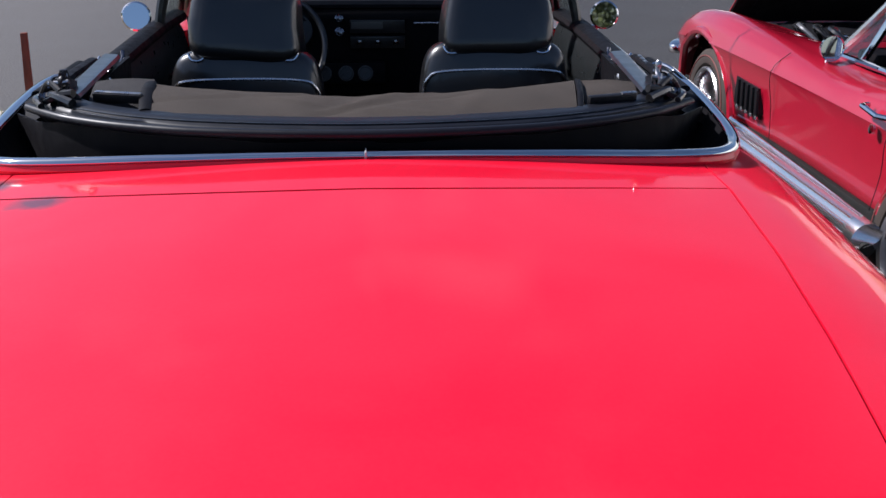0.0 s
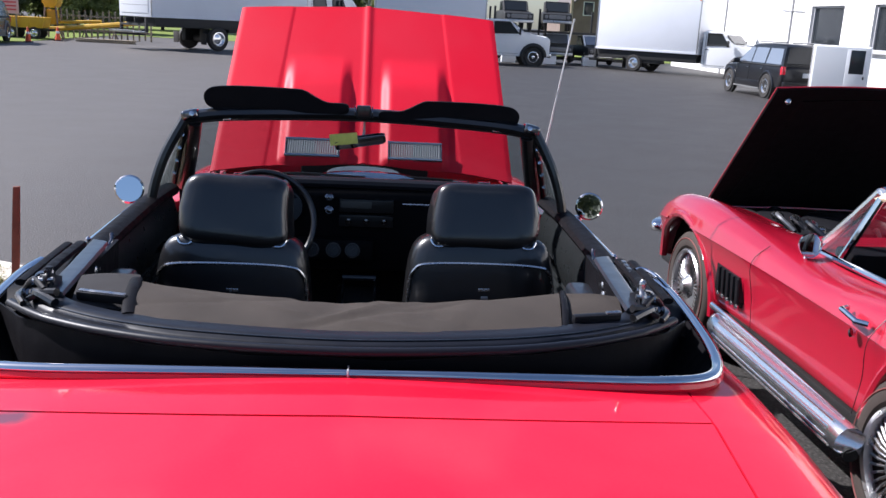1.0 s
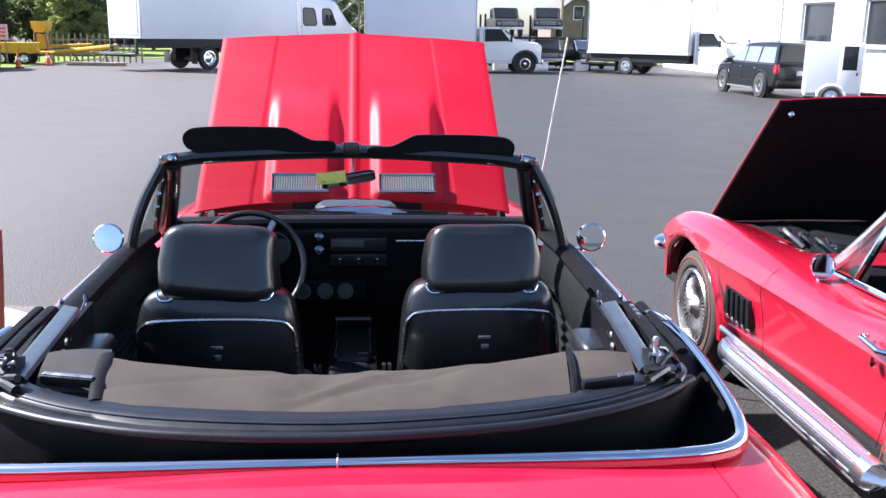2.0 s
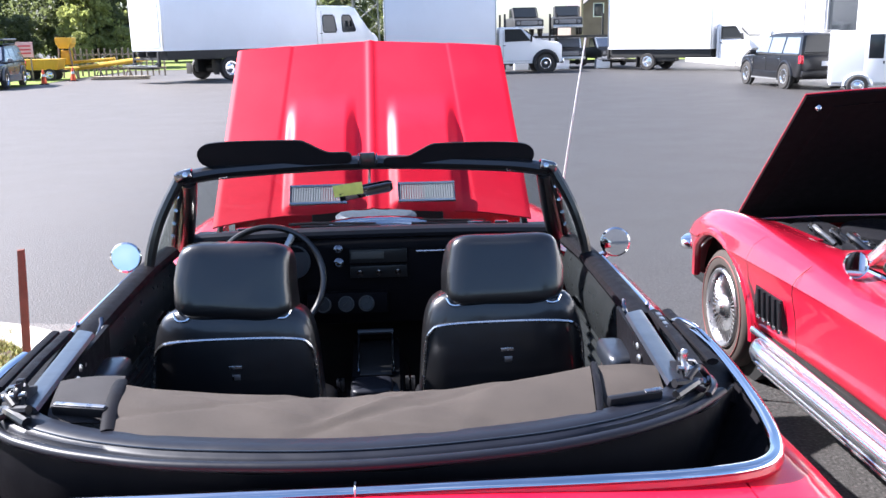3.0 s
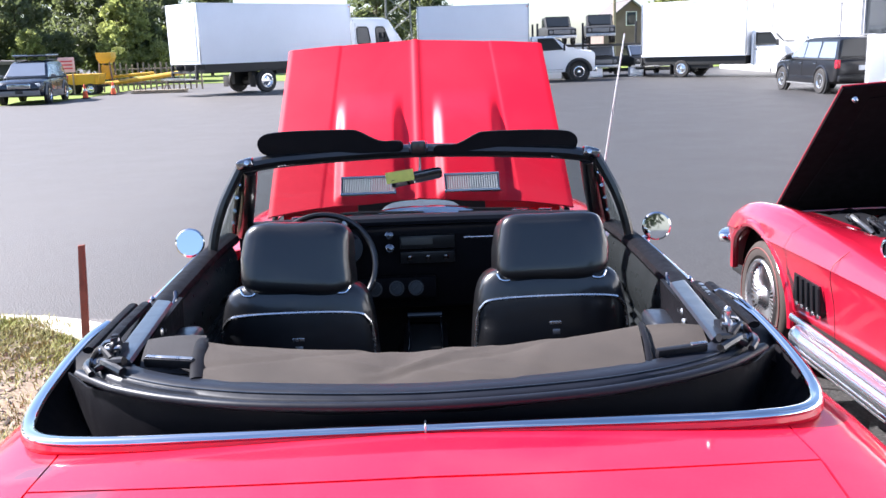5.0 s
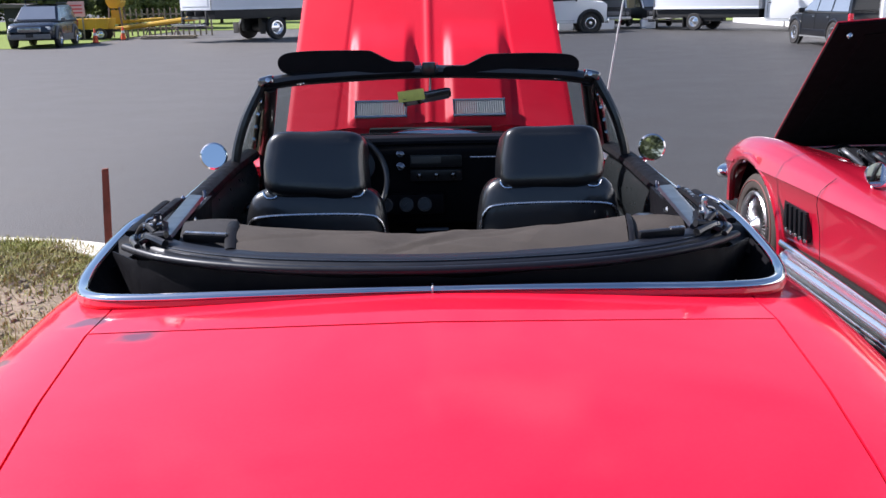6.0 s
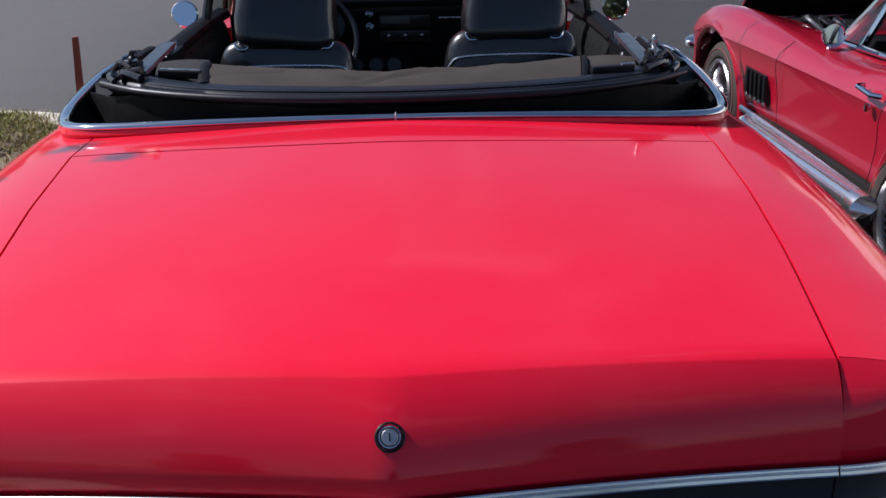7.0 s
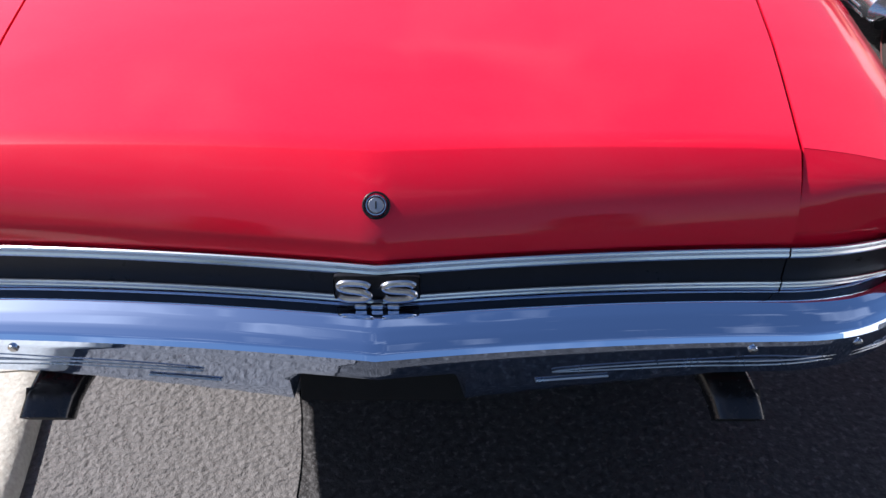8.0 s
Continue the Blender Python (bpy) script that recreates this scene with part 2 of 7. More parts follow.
SIGNM = material("pink_white_sign", (0.72, 0.42, 0.42), 0.5, var=0.2, vscale=4)
SIGNB = material("red_sign_bars", (0.6, 0.06, 0.08), 0.5)
WALLW = material("white_building_plaster", (0.80, 0.79, 0.77), 0.85, var=0.10, vscale=0.5, fine=0.05, fscale=10, bump=0.2, bscale=12, spec=0.2)
FRAMEG = material("grey_window_frame", (0.45, 0.45, 0.46), 0.5, var=0.2, vscale=3)
WOOD = material("brown_siding", (0.20, 0.150, 0.135), 0.85, var=0.4, vscale=1.5, bump=0.3, bscale=20)
ROOFM = material("roof_shingle", (0.14, 0.12, 0.12), 0.9, var=0.4, vscale=2, bump=0.4, bscale=10)
TIMBER = material("weathered_timber", (0.30, 0.25, 0.18), 0.85, var=0.5, vscale=3, bump=0.4, bscale=30)
TAIL = material("red_lamp_lens", (0.65, 0.01, 0.03), 0.15, coat=0.5)
LAMPW = material("clear_lamp_lens", (0.75, 0.75, 0.75), 0.12, coat=0.5)


def asphalt():
    m = material("asphalt", (0.023, 0.021, 0.020), 0.60, var=0.5, vscale=0.5, tint=(0.019, 0.018, 0.017), fine=0.8, fscale=55,
                 bump=1.0, bscale=60, spec=0.30, rvar=0.03, depth=0.007)
    # sun sheen on the left is put into the colour: paler towards -x
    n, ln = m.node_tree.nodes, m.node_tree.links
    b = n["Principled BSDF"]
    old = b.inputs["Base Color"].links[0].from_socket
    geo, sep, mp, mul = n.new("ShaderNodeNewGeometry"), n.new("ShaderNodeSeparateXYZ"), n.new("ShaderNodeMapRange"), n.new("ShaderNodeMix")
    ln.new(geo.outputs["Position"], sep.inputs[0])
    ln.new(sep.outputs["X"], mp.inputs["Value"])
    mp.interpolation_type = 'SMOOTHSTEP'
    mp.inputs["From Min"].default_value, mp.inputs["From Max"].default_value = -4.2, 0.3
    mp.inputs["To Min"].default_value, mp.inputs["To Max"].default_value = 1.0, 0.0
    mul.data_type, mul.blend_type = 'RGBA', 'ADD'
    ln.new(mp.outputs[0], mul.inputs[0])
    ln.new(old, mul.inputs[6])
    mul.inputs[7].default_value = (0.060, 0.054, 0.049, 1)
    # pale aggregate showing in the worn surface
    ag, am, mx = n.new("ShaderNodeTexNoise"), n.new("ShaderNodeMapRange"), n.new("ShaderNodeMix")
    ag.inputs["Scale"].default_value, ag.inputs["Detail"].default_value = 62.0, 2.5
    ln.new(geo.outputs["Position"], ag.inputs["Vector"])
    am.inputs["From Min"].default_value, am.inputs["From Max"].default_value = 0.56, 0.70
    am.inputs["To Max"].default_value = 0.6
    ln.new(ag.outputs[0], am.inputs["Value"])
    mx.data_type = 'RGBA'
    ln.new(am.outputs[0], mx.inputs[0])
    ln.new(mul.outputs[2], mx.inputs[6])
    mx.inputs[7].default_value = (0.140, 0.133, 0.127, 1)
    ln.new(mx.outputs[2], b.inputs["Base Color"])
    return m


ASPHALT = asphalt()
# paler copy of the asphalt, with sunlit brightness put into its colour
APRON = material("sunlit_asphalt", (0.104, 0.096, 0.090), 0.80, var=0.6, vscale=9, tint=(0.076, 0.070, 0.065), fine=0.5, fscale=110, bump=1.0, bscale=62, spec=0.35, depth=0.012)


# ---- mesh helpers ----
def put(name, bm, mat, parent=None, label="", k=1.0, smooth=35):
    if k != 1.0:
        bmesh.ops.scale(bm, vec=(k, k, k), verts=bm.verts)
    bmesh.ops.recalc_face_normals(bm, faces=bm.faces)
    me = bpy.data.meshes.new(name)
    bm.to_mesh(me)
    bm.free()
    for mm in (mat if isinstance(mat, (list, tuple)) else [mat]):
        me.materials.append(mm)
    if smooth:
        me.polygons.foreach_set("use_smooth", [True] * len(me.polygons))
        me.set_sharp_from_angle(angle=radians(smooth))
    ob = new(name, me)
    if parent is not None:
        ob.parent = parent
    if label:
        ob["label"] = label
    return ob


def part(name, bm, mat, parent, label="", k=K, smooth=35):
    return put(name, bm, mat, parent, label, k, smooth)


def thing(name, label, category, group="", kind="", at=None, s=1.0):
    ob = new(name)
    ob.empty_display_size = 0.1
    if at is not None:
        ob.matrix_world = at
    ob.scale = (s, s, s)
    return tagged(ob, label, category, group, kind)


def box(c, s, bevel=0.0, m=None, bm=None, seg=2):
    """Bevelled block of size s about c; m turns it about c."""
    bm = bm or bmesh.new()
    made = bmesh.ops.create_cube(bm, size=1.0)["verts"]
    for v in made:
        v.co = Vector((v.co.x * s[0], v.co.y * s[1], v.co.z * s[2]))
    if bevel:
        es = list({e for v in made for e in v.link_edges})
        r = bmesh.ops.bevel(bm, geom=es, offset=bevel, segments=seg, affect='EDGES', profile=0.6)
        made = list({v for f in r["faces"] for v in f.verts} | {v for v in made if v.is_valid})
    for v in made:
        p = m @ v.co if m is not None else v.co
        v.co = Vector(p) + Vector(c)
    return bm


def turn(rx=0, ry=0, rz=0):
    return pose(0, 0, 0, rx, ry, rz)


def pillow(c, s, e1=0.35, e2=0.35, nu=14, nv=28, m=None, bm=None, fn=None):
    """Rounded cushion: a superellipsoid of full size s."""
    bm = bm or bmesh.new()
    pw = lambda v, e: math.copysign(abs(v) ** e, v)
    rows = []
    for i in range(nu + 1):
        a = -math.pi / 2 + math.pi * i / nu
        row = []
        for j in range(nv):
            b = 2 * math.pi * j / nv
            p = Vector((s[0] / 2 * pw(math.cos(a), e1) * pw(math.cos(b), e2), s[1] / 2 * pw(math.cos(a), e1) * pw(math.sin(b), e2), s[2] / 2 * pw(math.sin(a), e1)))
            if fn:
                p = Vector(fn(p))
            if m is not None:
                p = m @ p
            row.append(p + Vector(c))
        rows.append(row)
    return loft(rows, closed=True, caps=True, bm=bm)


def loft(rows, closed=False, caps=False, bm=None):
    bm = bm or bmesh.new()
    vs = [[bm.verts.new(p) for p in r] for r in rows]
    n = len(rows[0])
    for a, b in zip(vs, vs[1:]):
        for j in range(n if closed else n - 1):
            q = (a[j], a[(j + 1) % n], b[(j + 1) % n], b[j])
            bm.faces.new(q)
    if caps:
        bm.faces.new(vs[0][::-1])
        bm.faces.new(vs[-1])
    return bm


def smooth_path(pts, n=8, closed=False):
    """Catmull-Rom through the points."""
    P = [Vector(p) for p in pts]
    out = []
    m = len(P)
    for i in range(m if closed else m - 1):
        g = lambda k: P[k % m] if closed else P[min(max(k, 0), m - 1)]
        a, b, c, d = g(i - 1), g(i), g(i + 1), g(i + 2)
        for j in range(n):
            t = j / n
            out.append(0.5 * (2 * b + (c - a) * t + (2 * a - 5 * b + 4 * c - d) * t * t + (3 * b - a - 3 * c + d) * t ** 3))
    if not closed:
        out.append(P[-1])
    return out


def tube(pts, r, seg=10, closed=False, bm=None, flat=1.0, up=(0, 0, 1), caps=True):
    """Swept round or flattened bar. r: a radius or one for each point; flat: height over width, taken along up."""
    bm = bm or bmesh.new()
    P = [Vector(p) for p in pts]
    n = len(P)
    rows = []
    for i, p in enumerate(P):
        a = P[(i - 1) % n] if closed else P[max(i - 1, 0)]
        b = P[(i + 1) % n] if closed else P[min(i + 1, n - 1)]
        d = (b - a).normalized()
        u = Vector(up) - d * d.dot(Vector(up))
        if u.length < 1e-4:
            u = Vector((0, 1, 0)) - d * d.y
        u.normalize()
        w = d.cross(u)
        rr = r[i] if isinstance(r, (list, tuple)) else r
        rows.append([p + (w * math.cos(t) + u * math.sin(t) * flat) * rr for t in (2 * math.pi * j / seg for j in range(seg))])
    if closed:
        rows.append(rows[0])
        bm2 = loft(rows, closed=True, bm=bm)
        bmesh.ops.remove_doubles(bm2, verts=bm2.verts, dist=1e-6)
        return bm2
    return loft(rows, closed=True, caps=caps, bm=bm)


def strip(pts_a, pts_b, bm=None):
    return loft([pts_a, pts_b], bm=bm)


def grid(fn, nu, nv, bm=None):
    return loft([[fn(i / nu, j / nv) for j in range(nv + 1)] for i in range(nu + 1)], bm=bm)


def thicken(bm, d):
    """Gives a sheet a thickness d, away from its normals."""
    bmesh.ops.recalc_face_normals(bm, faces=bm.faces)
    bm.normal_update()
    faces = list(bm.faces)
    back = {v: bm.verts.new(v.co - v.normal * d) for v in list(bm.verts)}
    rim_edges = [(e.verts[0], e.verts[1]) for e in bm.edges if e.is_boundary]
    for f in faces:
        bm.faces.new([back[v] for v in reversed(f.verts)])
    for p, q in rim_edges:
        bm.faces.new((p, q, back[q], back[p]))
    return bm


def disc_ring(c, axis, profile, seg=32, bm=None):
    """A turned shape: profile rows of (radius, distance along axis)."""
    bm = bm or bmesh.new()
    q = Vector(axis).normalized().to_track_quat('Z', 'Y')
    rows = [[Vector(c) + q @ Vector((r * math.cos(2 * math.pi * j / seg), r * math.sin(2 * math.pi * j / seg), h)) for j in range(seg)] for r, h in profile]
    return loft(rows, closed=True, caps=True, bm=bm)


def prism(poly, a, b, axis="y", bm=None, bevel=0.0):
    """Extrudes a 2D outline: poly in (x, z) for axis y, (y, z) for axis x, (x, y) for axis z."""
    bm = bm or bmesh.new()
    mk = {"y": lambda p, t: (p[0], t, p[1]), "x": lambda p, t: (t, p[0], p[1]), "z": lambda p, t: (p[0], p[1], t)}[axis]
    va = [bm.verts.new(mk(p, a)) for p in poly]
    vb = [bm.verts.new(mk(p, b)) for p in poly]
    n = len(poly)
    for i in range(n):
        bm.faces.new((va[i], va[(i + 1) % n], vb[(i + 1) % n], vb[i]))
    bm.faces.new(va[::-1])
    bm.faces.new(vb)
    if bevel:
        bmesh.ops.bevel(bm, geom=list(bm.edges), offset=bevel, segments=2, affect='EDGES', profile=0.6)
    return bm


def interp(x, xs, ys):
    return float(np.interp(x, xs, ys))


# ---- ground ----
ys = [-900, -300, -60, -20, -8, 0, 4, 8, 12, 16, 24, 36, 45, 60, 90, 150, 300, 900]
xs = [-900, -200, -60, -25, -10, -4, 0, 4, 10, 25, 60, 200, 900]
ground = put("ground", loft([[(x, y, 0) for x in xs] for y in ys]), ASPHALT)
tagged(ground, "worn dark grey asphalt of a wide parking lot", "asphalt", kind="structure")


# the far side of the lot is drawn in units of 0.8 m from its own ground level
FAR_S, FAR_Z = 0.8, -0.45
FAR_AT = (0.014, -0.056, 0.36)


def far(x, y, rz=0.0, z=0.0):
    return pose(FAR_AT[0] + FAR_S * x, FAR_AT[1] + FAR_S * y, FAR_AT[2] + FAR_S * (FAR_Z + z), 0, 0, rz)


FAR_M = pose(*FAR_AT)


# pale strip painted for the sunlit ground; its edge follows the car's shadow
def apron_row(y):
    xk = K * interp(y / K, [-1.3, -0.6, 0.05, 0.62, 1.35, 2.1, 3.5, 4.4, 4.84, 5.12, 5.5, 6.0], [-1.3, -0.82, -0.74, -0.80, -0.93, -1.10, -1.36, -1.58, -1.82, -2.25, -4.2, -7.0])
    w = 0.60 + 0.012 * noise.noise(Vector((0, y * 3.1, 0))) + 0.008 * noise.noise(Vector((4, y * 11, 0)))
    return [(xk + d, y, 0.004) for d in (-0.25, 0.1, 0.3, w)]


apron = put("pavement", loft([apron_row(-1.3 + 0.06 * i) for i in range(116)]), APRON)
tagged(apron, "strip of asphalt along the kerb in a sunlit tone, ending at the car's shadow", "asphalt", kind="structure")

# ---- the red convertible ----
REAR_AXLE, FRONT_AXLE = 1.16, 3.84
car = thing("convertible_car", "red vintage convertible with its top folded down and hood raised", "car")


def half_width(y):
    return interp(y, [0.0, 0.15, 0.3, 0.48, 0.7, 1.0, 1.3, 1.9, 2.8, 3.6, 4.3, 4.75], [0.66, 0.74, 0.785, 0.812, 0.838, 0.862, 0.880, 0.885, 0.885, 0.88, 0.86, 0.80])


def deck_z(x, y):
    """Height of the rear deck: a shallow crown, with a soft ridge down the middle."""
    c = interp(y, [0.0, 0.1, 0.35, 0.7, 1.0, 1.15, 1.4, 2.0], [0.922, 0.927, 0.941, 0.952, 0.957, 0.957, 0.952, 0.94])
    return c - 0.072 * x * x - 0.012 * abs(x)


def lid_half(y):
    return interp(y, [0.0, 0.115, 0.25, 0.45, 0.7, 1.02], [0.538, 0.541, 0.566, 0.602, 0.640, 0.676])


def lid_front(x):
    return 0.935 + 0.083 * (x / 0.676) ** 2


def crease_y(x):
    return 0.062 + 0.10 * abs(x)


def tail_y(x):
    a = abs(x)
    return -0.012 + 0.135 * a if a < 0.53 else 0.0596 + 0.135 * (a - 0.53) + 1.1 * (a - 0.53) ** 2


# trunk lid: top skin, then the rear slope down to the trim band
lid = bmesh.new()
rows = []
N = 48
for j in range(25):
    t = j / 24
    row = []
    for i in range(N + 1):
        s = -1 + 2 * i / N
        x0 = s * 0.676
        y = crease_y(s * 0.541) * (1 - t) + (lid_front(x0) - 0.004) * t
        x = s * (lid_half(y) - 0.004)
        row.append(Vector((x, y, deck_z(x, y))))
    rows.append(row)
slope = []
for t in (1.0, 0.93, 0.85, 0.72, 0.6, 0.48, 0.35, 0.24, 0.15, 0.08, 0.03):
    row = []
    for i in range(N + 1):
        s = -1 + 2 * i / N
        x = s * (0.5385 - 0.002 * t)
        top = Vector((x, crease_y(s * 0.541), deck_z(x, crease_y(x))))
        low = Vector((s * 0.5365, tail_y(x) + 0.002, 0.829 - 0.0215 * s * s))
        bulge = 0.0100 * math.sin(math.pi * t) ** 0.9
        row.append(low.lerp(top, 1 - t) + Vector((0, -bulge * 0.8, bulge * 0.6)))
    slope.append(row)
loft(slope + rows, bm=lid)
bmesh.ops.remove_doubles(lid, verts=lid.verts, dist=0.0008)
edge = [e for e in lid.edges if e.is_boundary]
r = bmesh.ops.extrude_edge_only(lid, edges=edge)
for v in [g for g in r["geom"] if isinstance(g, bmesh.types.BMVert)]:
    v.co.z -= 0.018
    v.co.x *= 0.997
trunk_lid = part("trunk_lid", lid, RED, car, "smooth red trunk lid with a faint centre ridge", smooth=60)

# gutter below the lid's gaps
part("trunk_gutter", grid(lambda u, v: Vector(((v * 2 - 1) * (lid_half(0.15 + 0.87 * u) + 0.012), 0.15 + u * (0.797 + 0.083 * (v * 2 - 1) ** 2), deck_z((v * 2 - 1) * 0.69, 0.15 + 0.87 * u) - 0.022)), 12, 16), UNDER, car)

# round trunk lock
LOCK, LOCK_N = Vector((0, 0.0146, 0.8754)), Vector((0, -0.80, 0.60))
lk = part("trunk_lock", disc_ring(LOCK, LOCK_N, [(0.0130, -0.004), (0.0130, 0.0030), (0.0122, 0.0048), (0.0108, 0.0050), (0.0103, 0.0026), (0.0100, 0.0)], 28), CHROME, trunk_lid, "round chrome trunk lock in a dark seat")
part("lock_seat", disc_ring(LOCK, LOCK_N, [(0.0172, -0.006), (0.0170, 0.0016), (0.0158, 0.0023), (0.0136, 0.0008), (0.0130, -0.004)], 28), BANDB, lk)
part("lock_barrel", disc_ring(LOCK, LOCK_N, [(0.0099, -0.003), (0.0097, 0.0040), (0.0086, 0.0052), (0.0030, 0.0056)], 24), STEEL, lk)
part("keyhole", box(LOCK + LOCK_N * 0.0056, (0.0018, 0.0012, 0.0090), 0.0003, turn(-37)), DIAL, lk)

RIM = [(0, 1.115, 0.962), (0.2, 1.118, 0.960), (0.4, 1.128, 0.954), (0.56, 1.148, 0.945), (0.68, 1.180, 0.936), (0.745, 1.225, 0.930), (0.782, 1.295, 0.926), (0.806, 1.40, 0.928), (0.822, 1.52, 0.930), (0.835, 1.68, 0.935), (0.838, 1.82, 0.940), (0.825, 1.90, 0.944)]


def rim_x(y):
    return interp(y, [p[1] for p in RIM], [p[0] for p in RIM])


def rim_y(x):
    return interp(abs(x), [p[0] for p in RIM[:7]], [p[1] for p in RIM[:7]])


# panel between the lid and the opening
def deck_panel(u, v):
    x = (v * 2 - 1) * 0.672
    y = lid_front(x) + 0.003 + u * (rim_y(x) - lid_front(x) - 0.003)
    return Vector((x, y, deck_z(x, y)))


dp = thicken(grid(deck_panel, 6, 30), 0.012)
part("rear_deck_panel", dp, RED, car, smooth=20)


def body_side(y, inner):
    """Cross-section of the car's flank from the inner seam over the shoulder to the sill."""
    h = half_width(y)
    low = interp(y, [0.1, 0.3, 0.5, 0.8, 1.0], [0.66, 0.645, 0.63, 0.61, 0.36])
    zs = deck_z(h - 0.06, y) - 0.012
    top = interp(y, [2.0, 2.85, 3.1, 4.0, 4.75], [0.90, 0.90, 0.868, 0.845, 0.81])
    if y > 2.0:
        zs = top - 0.015
    sh = [(inner, deck_z(inner, y) if y < 2.0 else top)]
    for k in (0.25, 0.5, 0.75):
        x = inner + (h - 0.045 - inner) * k
        sh.append((x, (deck_z(x, y) if y < 2.0 else top) - 0.010 * k * k))
    sh += [(h - 0.045, zs), (h - 0.018, zs - 0.014), (h, zs - 0.042), (h + 0.014, zs - 0.10), (h + 0.030, 0.74), (h + 0.036, max(0.62, low + 0.06)), (h + 0.030, max(0.46, low + 0.04)), (h + 0.014, max(0.36, low + 0.02)), (h - 0.012, low + 0.01), (h - 0.06, low)]
    return sh


def wheel_cut(bm, cy, r, cz=0.32):
    kill = [f for f in bm.faces if (f.calc_center_median().y - cy) ** 2 + (f.calc_center_median().z - cz) ** 2 < r * r and f.calc_center_median().z < cz + r]
    bmesh.ops.delete(bm, geom=kill, context='FACES')


def flank(name, y0, y1, inner, side, cut=None, label=""):
    n = max(8, int((y1 - y0) / 0.035))
    rows = []
    for i in range(n + 1):
        y = y0 + (y1 - y0) * i / n
        rows.append([Vector((side * x, y, z)) for x, z in body_side(y, inner(y))])
    bm = loft(rows)
    if cut:
        wheel_cut(bm, *cut)
    thicken(bm, 0.006)
    return part(name, bm, RED, car, label, smooth=40)


for side in (-1, 1):
    inner = lambda y: lid_half(y) + 0.001 if y <= 1.02 else interp(y, [1.02, 1.17, 1.18], [0.676, 0.676, rim_x(1.18)]) if y < 1.18 else rim_x(y)
    q = flank("rear_quarter_panel", 0.118, 1.78, inner, side, (REAR_AXLE, 0.36))
    # tail corner: the flank's section swept round to the trim band
    rows = []
    prof = body_side(0.118, lid_half(0.118) + 0.001)
    for k in range(11):
        t = k / 10
        row = []
        for i, (x, z) in enumerate(prof):
            f = max(0.0, (x - 0.542) / 0.20)
            xq = 0.5345 + (x - 0.542) * 0.93
            q = Vector((xq, tail_y(min(xq, 0.715)) + 0.004, min(z, 0.806 - 0.05 * min(1, f) ** 2)))
            p = q.lerp(Vector((x, 0.1185, z)), t)
            w = math.sin(math.pi * t)
            up = 0.004 + 0.014 * min(1, f) if z > 0.80 else 0.0
            row.append(Vector((side * (p.x + (0.0 if z > 0.86 else 0.020 * w)), p.y - (0.009 + 0.012 * min(1, f)) * w, p.z + up * w)))
        rows.append(row)
    part("tail_corner", thicken(loft(rows), 0.006), RED, car, smooth=70)
    d = flank("door_skin", 1.785, 2.86, lambda y: 0.80, side)
    fd = flank("front_fender", 2.865, 4.75, lambda y: interp(y, [2.8, 3.2, 4.75], [0.78, 0.70, 0.66]), side, (FRONT_AXLE, 0.36))
    # inner wheel house
    for ay in (REAR_AXLE, FRONT_AXLE):
        part("wheel_house", disc_ring((side * 0.60, ay, 0.32), (side, 0, 0), [(0.30, -0.02), (0.37, 0.0), (0.37, 0.26), (0.34, 0.26)], 28), UNDER, car)

# body floor, bulkhead and front panel
part("floor_pan", box((0, 3.05, 0.24), (1.46, 2.9, 0.04), 0.01), UNDER, car)
part("trunk_floor", box((0, 0.88, 0.56), (1.24, 1.45, 0.03), 0.01), UNDER, car)
part("rear_axle", tube([(-0.66, REAR_AXLE, 0.32), (0.66, REAR_AXLE, 0.32)], 0.04, 10), UNDER, car)
part("fuel_tank", box((0.1, 0.72, 0.40), (0.7, 0.5, 0.12), 0.04), UNDER, car)
part("firewall", box((0, 3.30, 0.58), (1.40, 0.03, 0.62), 0.01), UNDER, car)
part("nose_panel", prism([(-0.79, 0.42), (0.79, 0.42), (0.79, 0.84), (0.66, 0.88), (-0.66, 0.88), (-0.79, 0.84)], 4.70, 4.78, "y", bevel=0.012), RED, car)
part("radiator", box((0, 4.55, 0.62), (0.7, 0.06, 0.4), 0.01), UNDER, car)
eng = box((0, 4.0, 0.62), (0.5, 0.6, 0.3), 0.05)
disc_ring((0, 3.95, 0.80), (0, 0, 1), [(0.18, 0), (0.19, 0.01), (0.19, 0.06), (0.17, 0.075), (0.02, 0.08)], 28, bm=eng)
part("engine", eng, ENGINE, car)

# wheels of the convertible
def car_wheel(side, y, x):
    w = part("wheel", disc_ring((side * x, y, 0.32), (side, 0, 0), [(0.20, -0.10), (0.29, -0.105), (0.315, -0.085), (0.32, -0.05), (0.32, 0.05), (0.315, 0.085), (0.29, 0.105), (0.20, 0.10), (0.195, 0.03)], 40), RUBBER, car, "black tyre")
    part("rim", disc_ring((side * x, y, 0.32), (side, 0, 0), [(0.19, 0.02), (0.20, 0.085), (0.18, 0.095), (0.12, 0.05), (0.05, 0.07), (0.02, 0.075)], 32), RIMM, w)


for side in (-1, 1):
    car_wheel(side, REAR_AXLE, 0.75)
    car_wheel(side, FRONT_AXLE, 0.75)

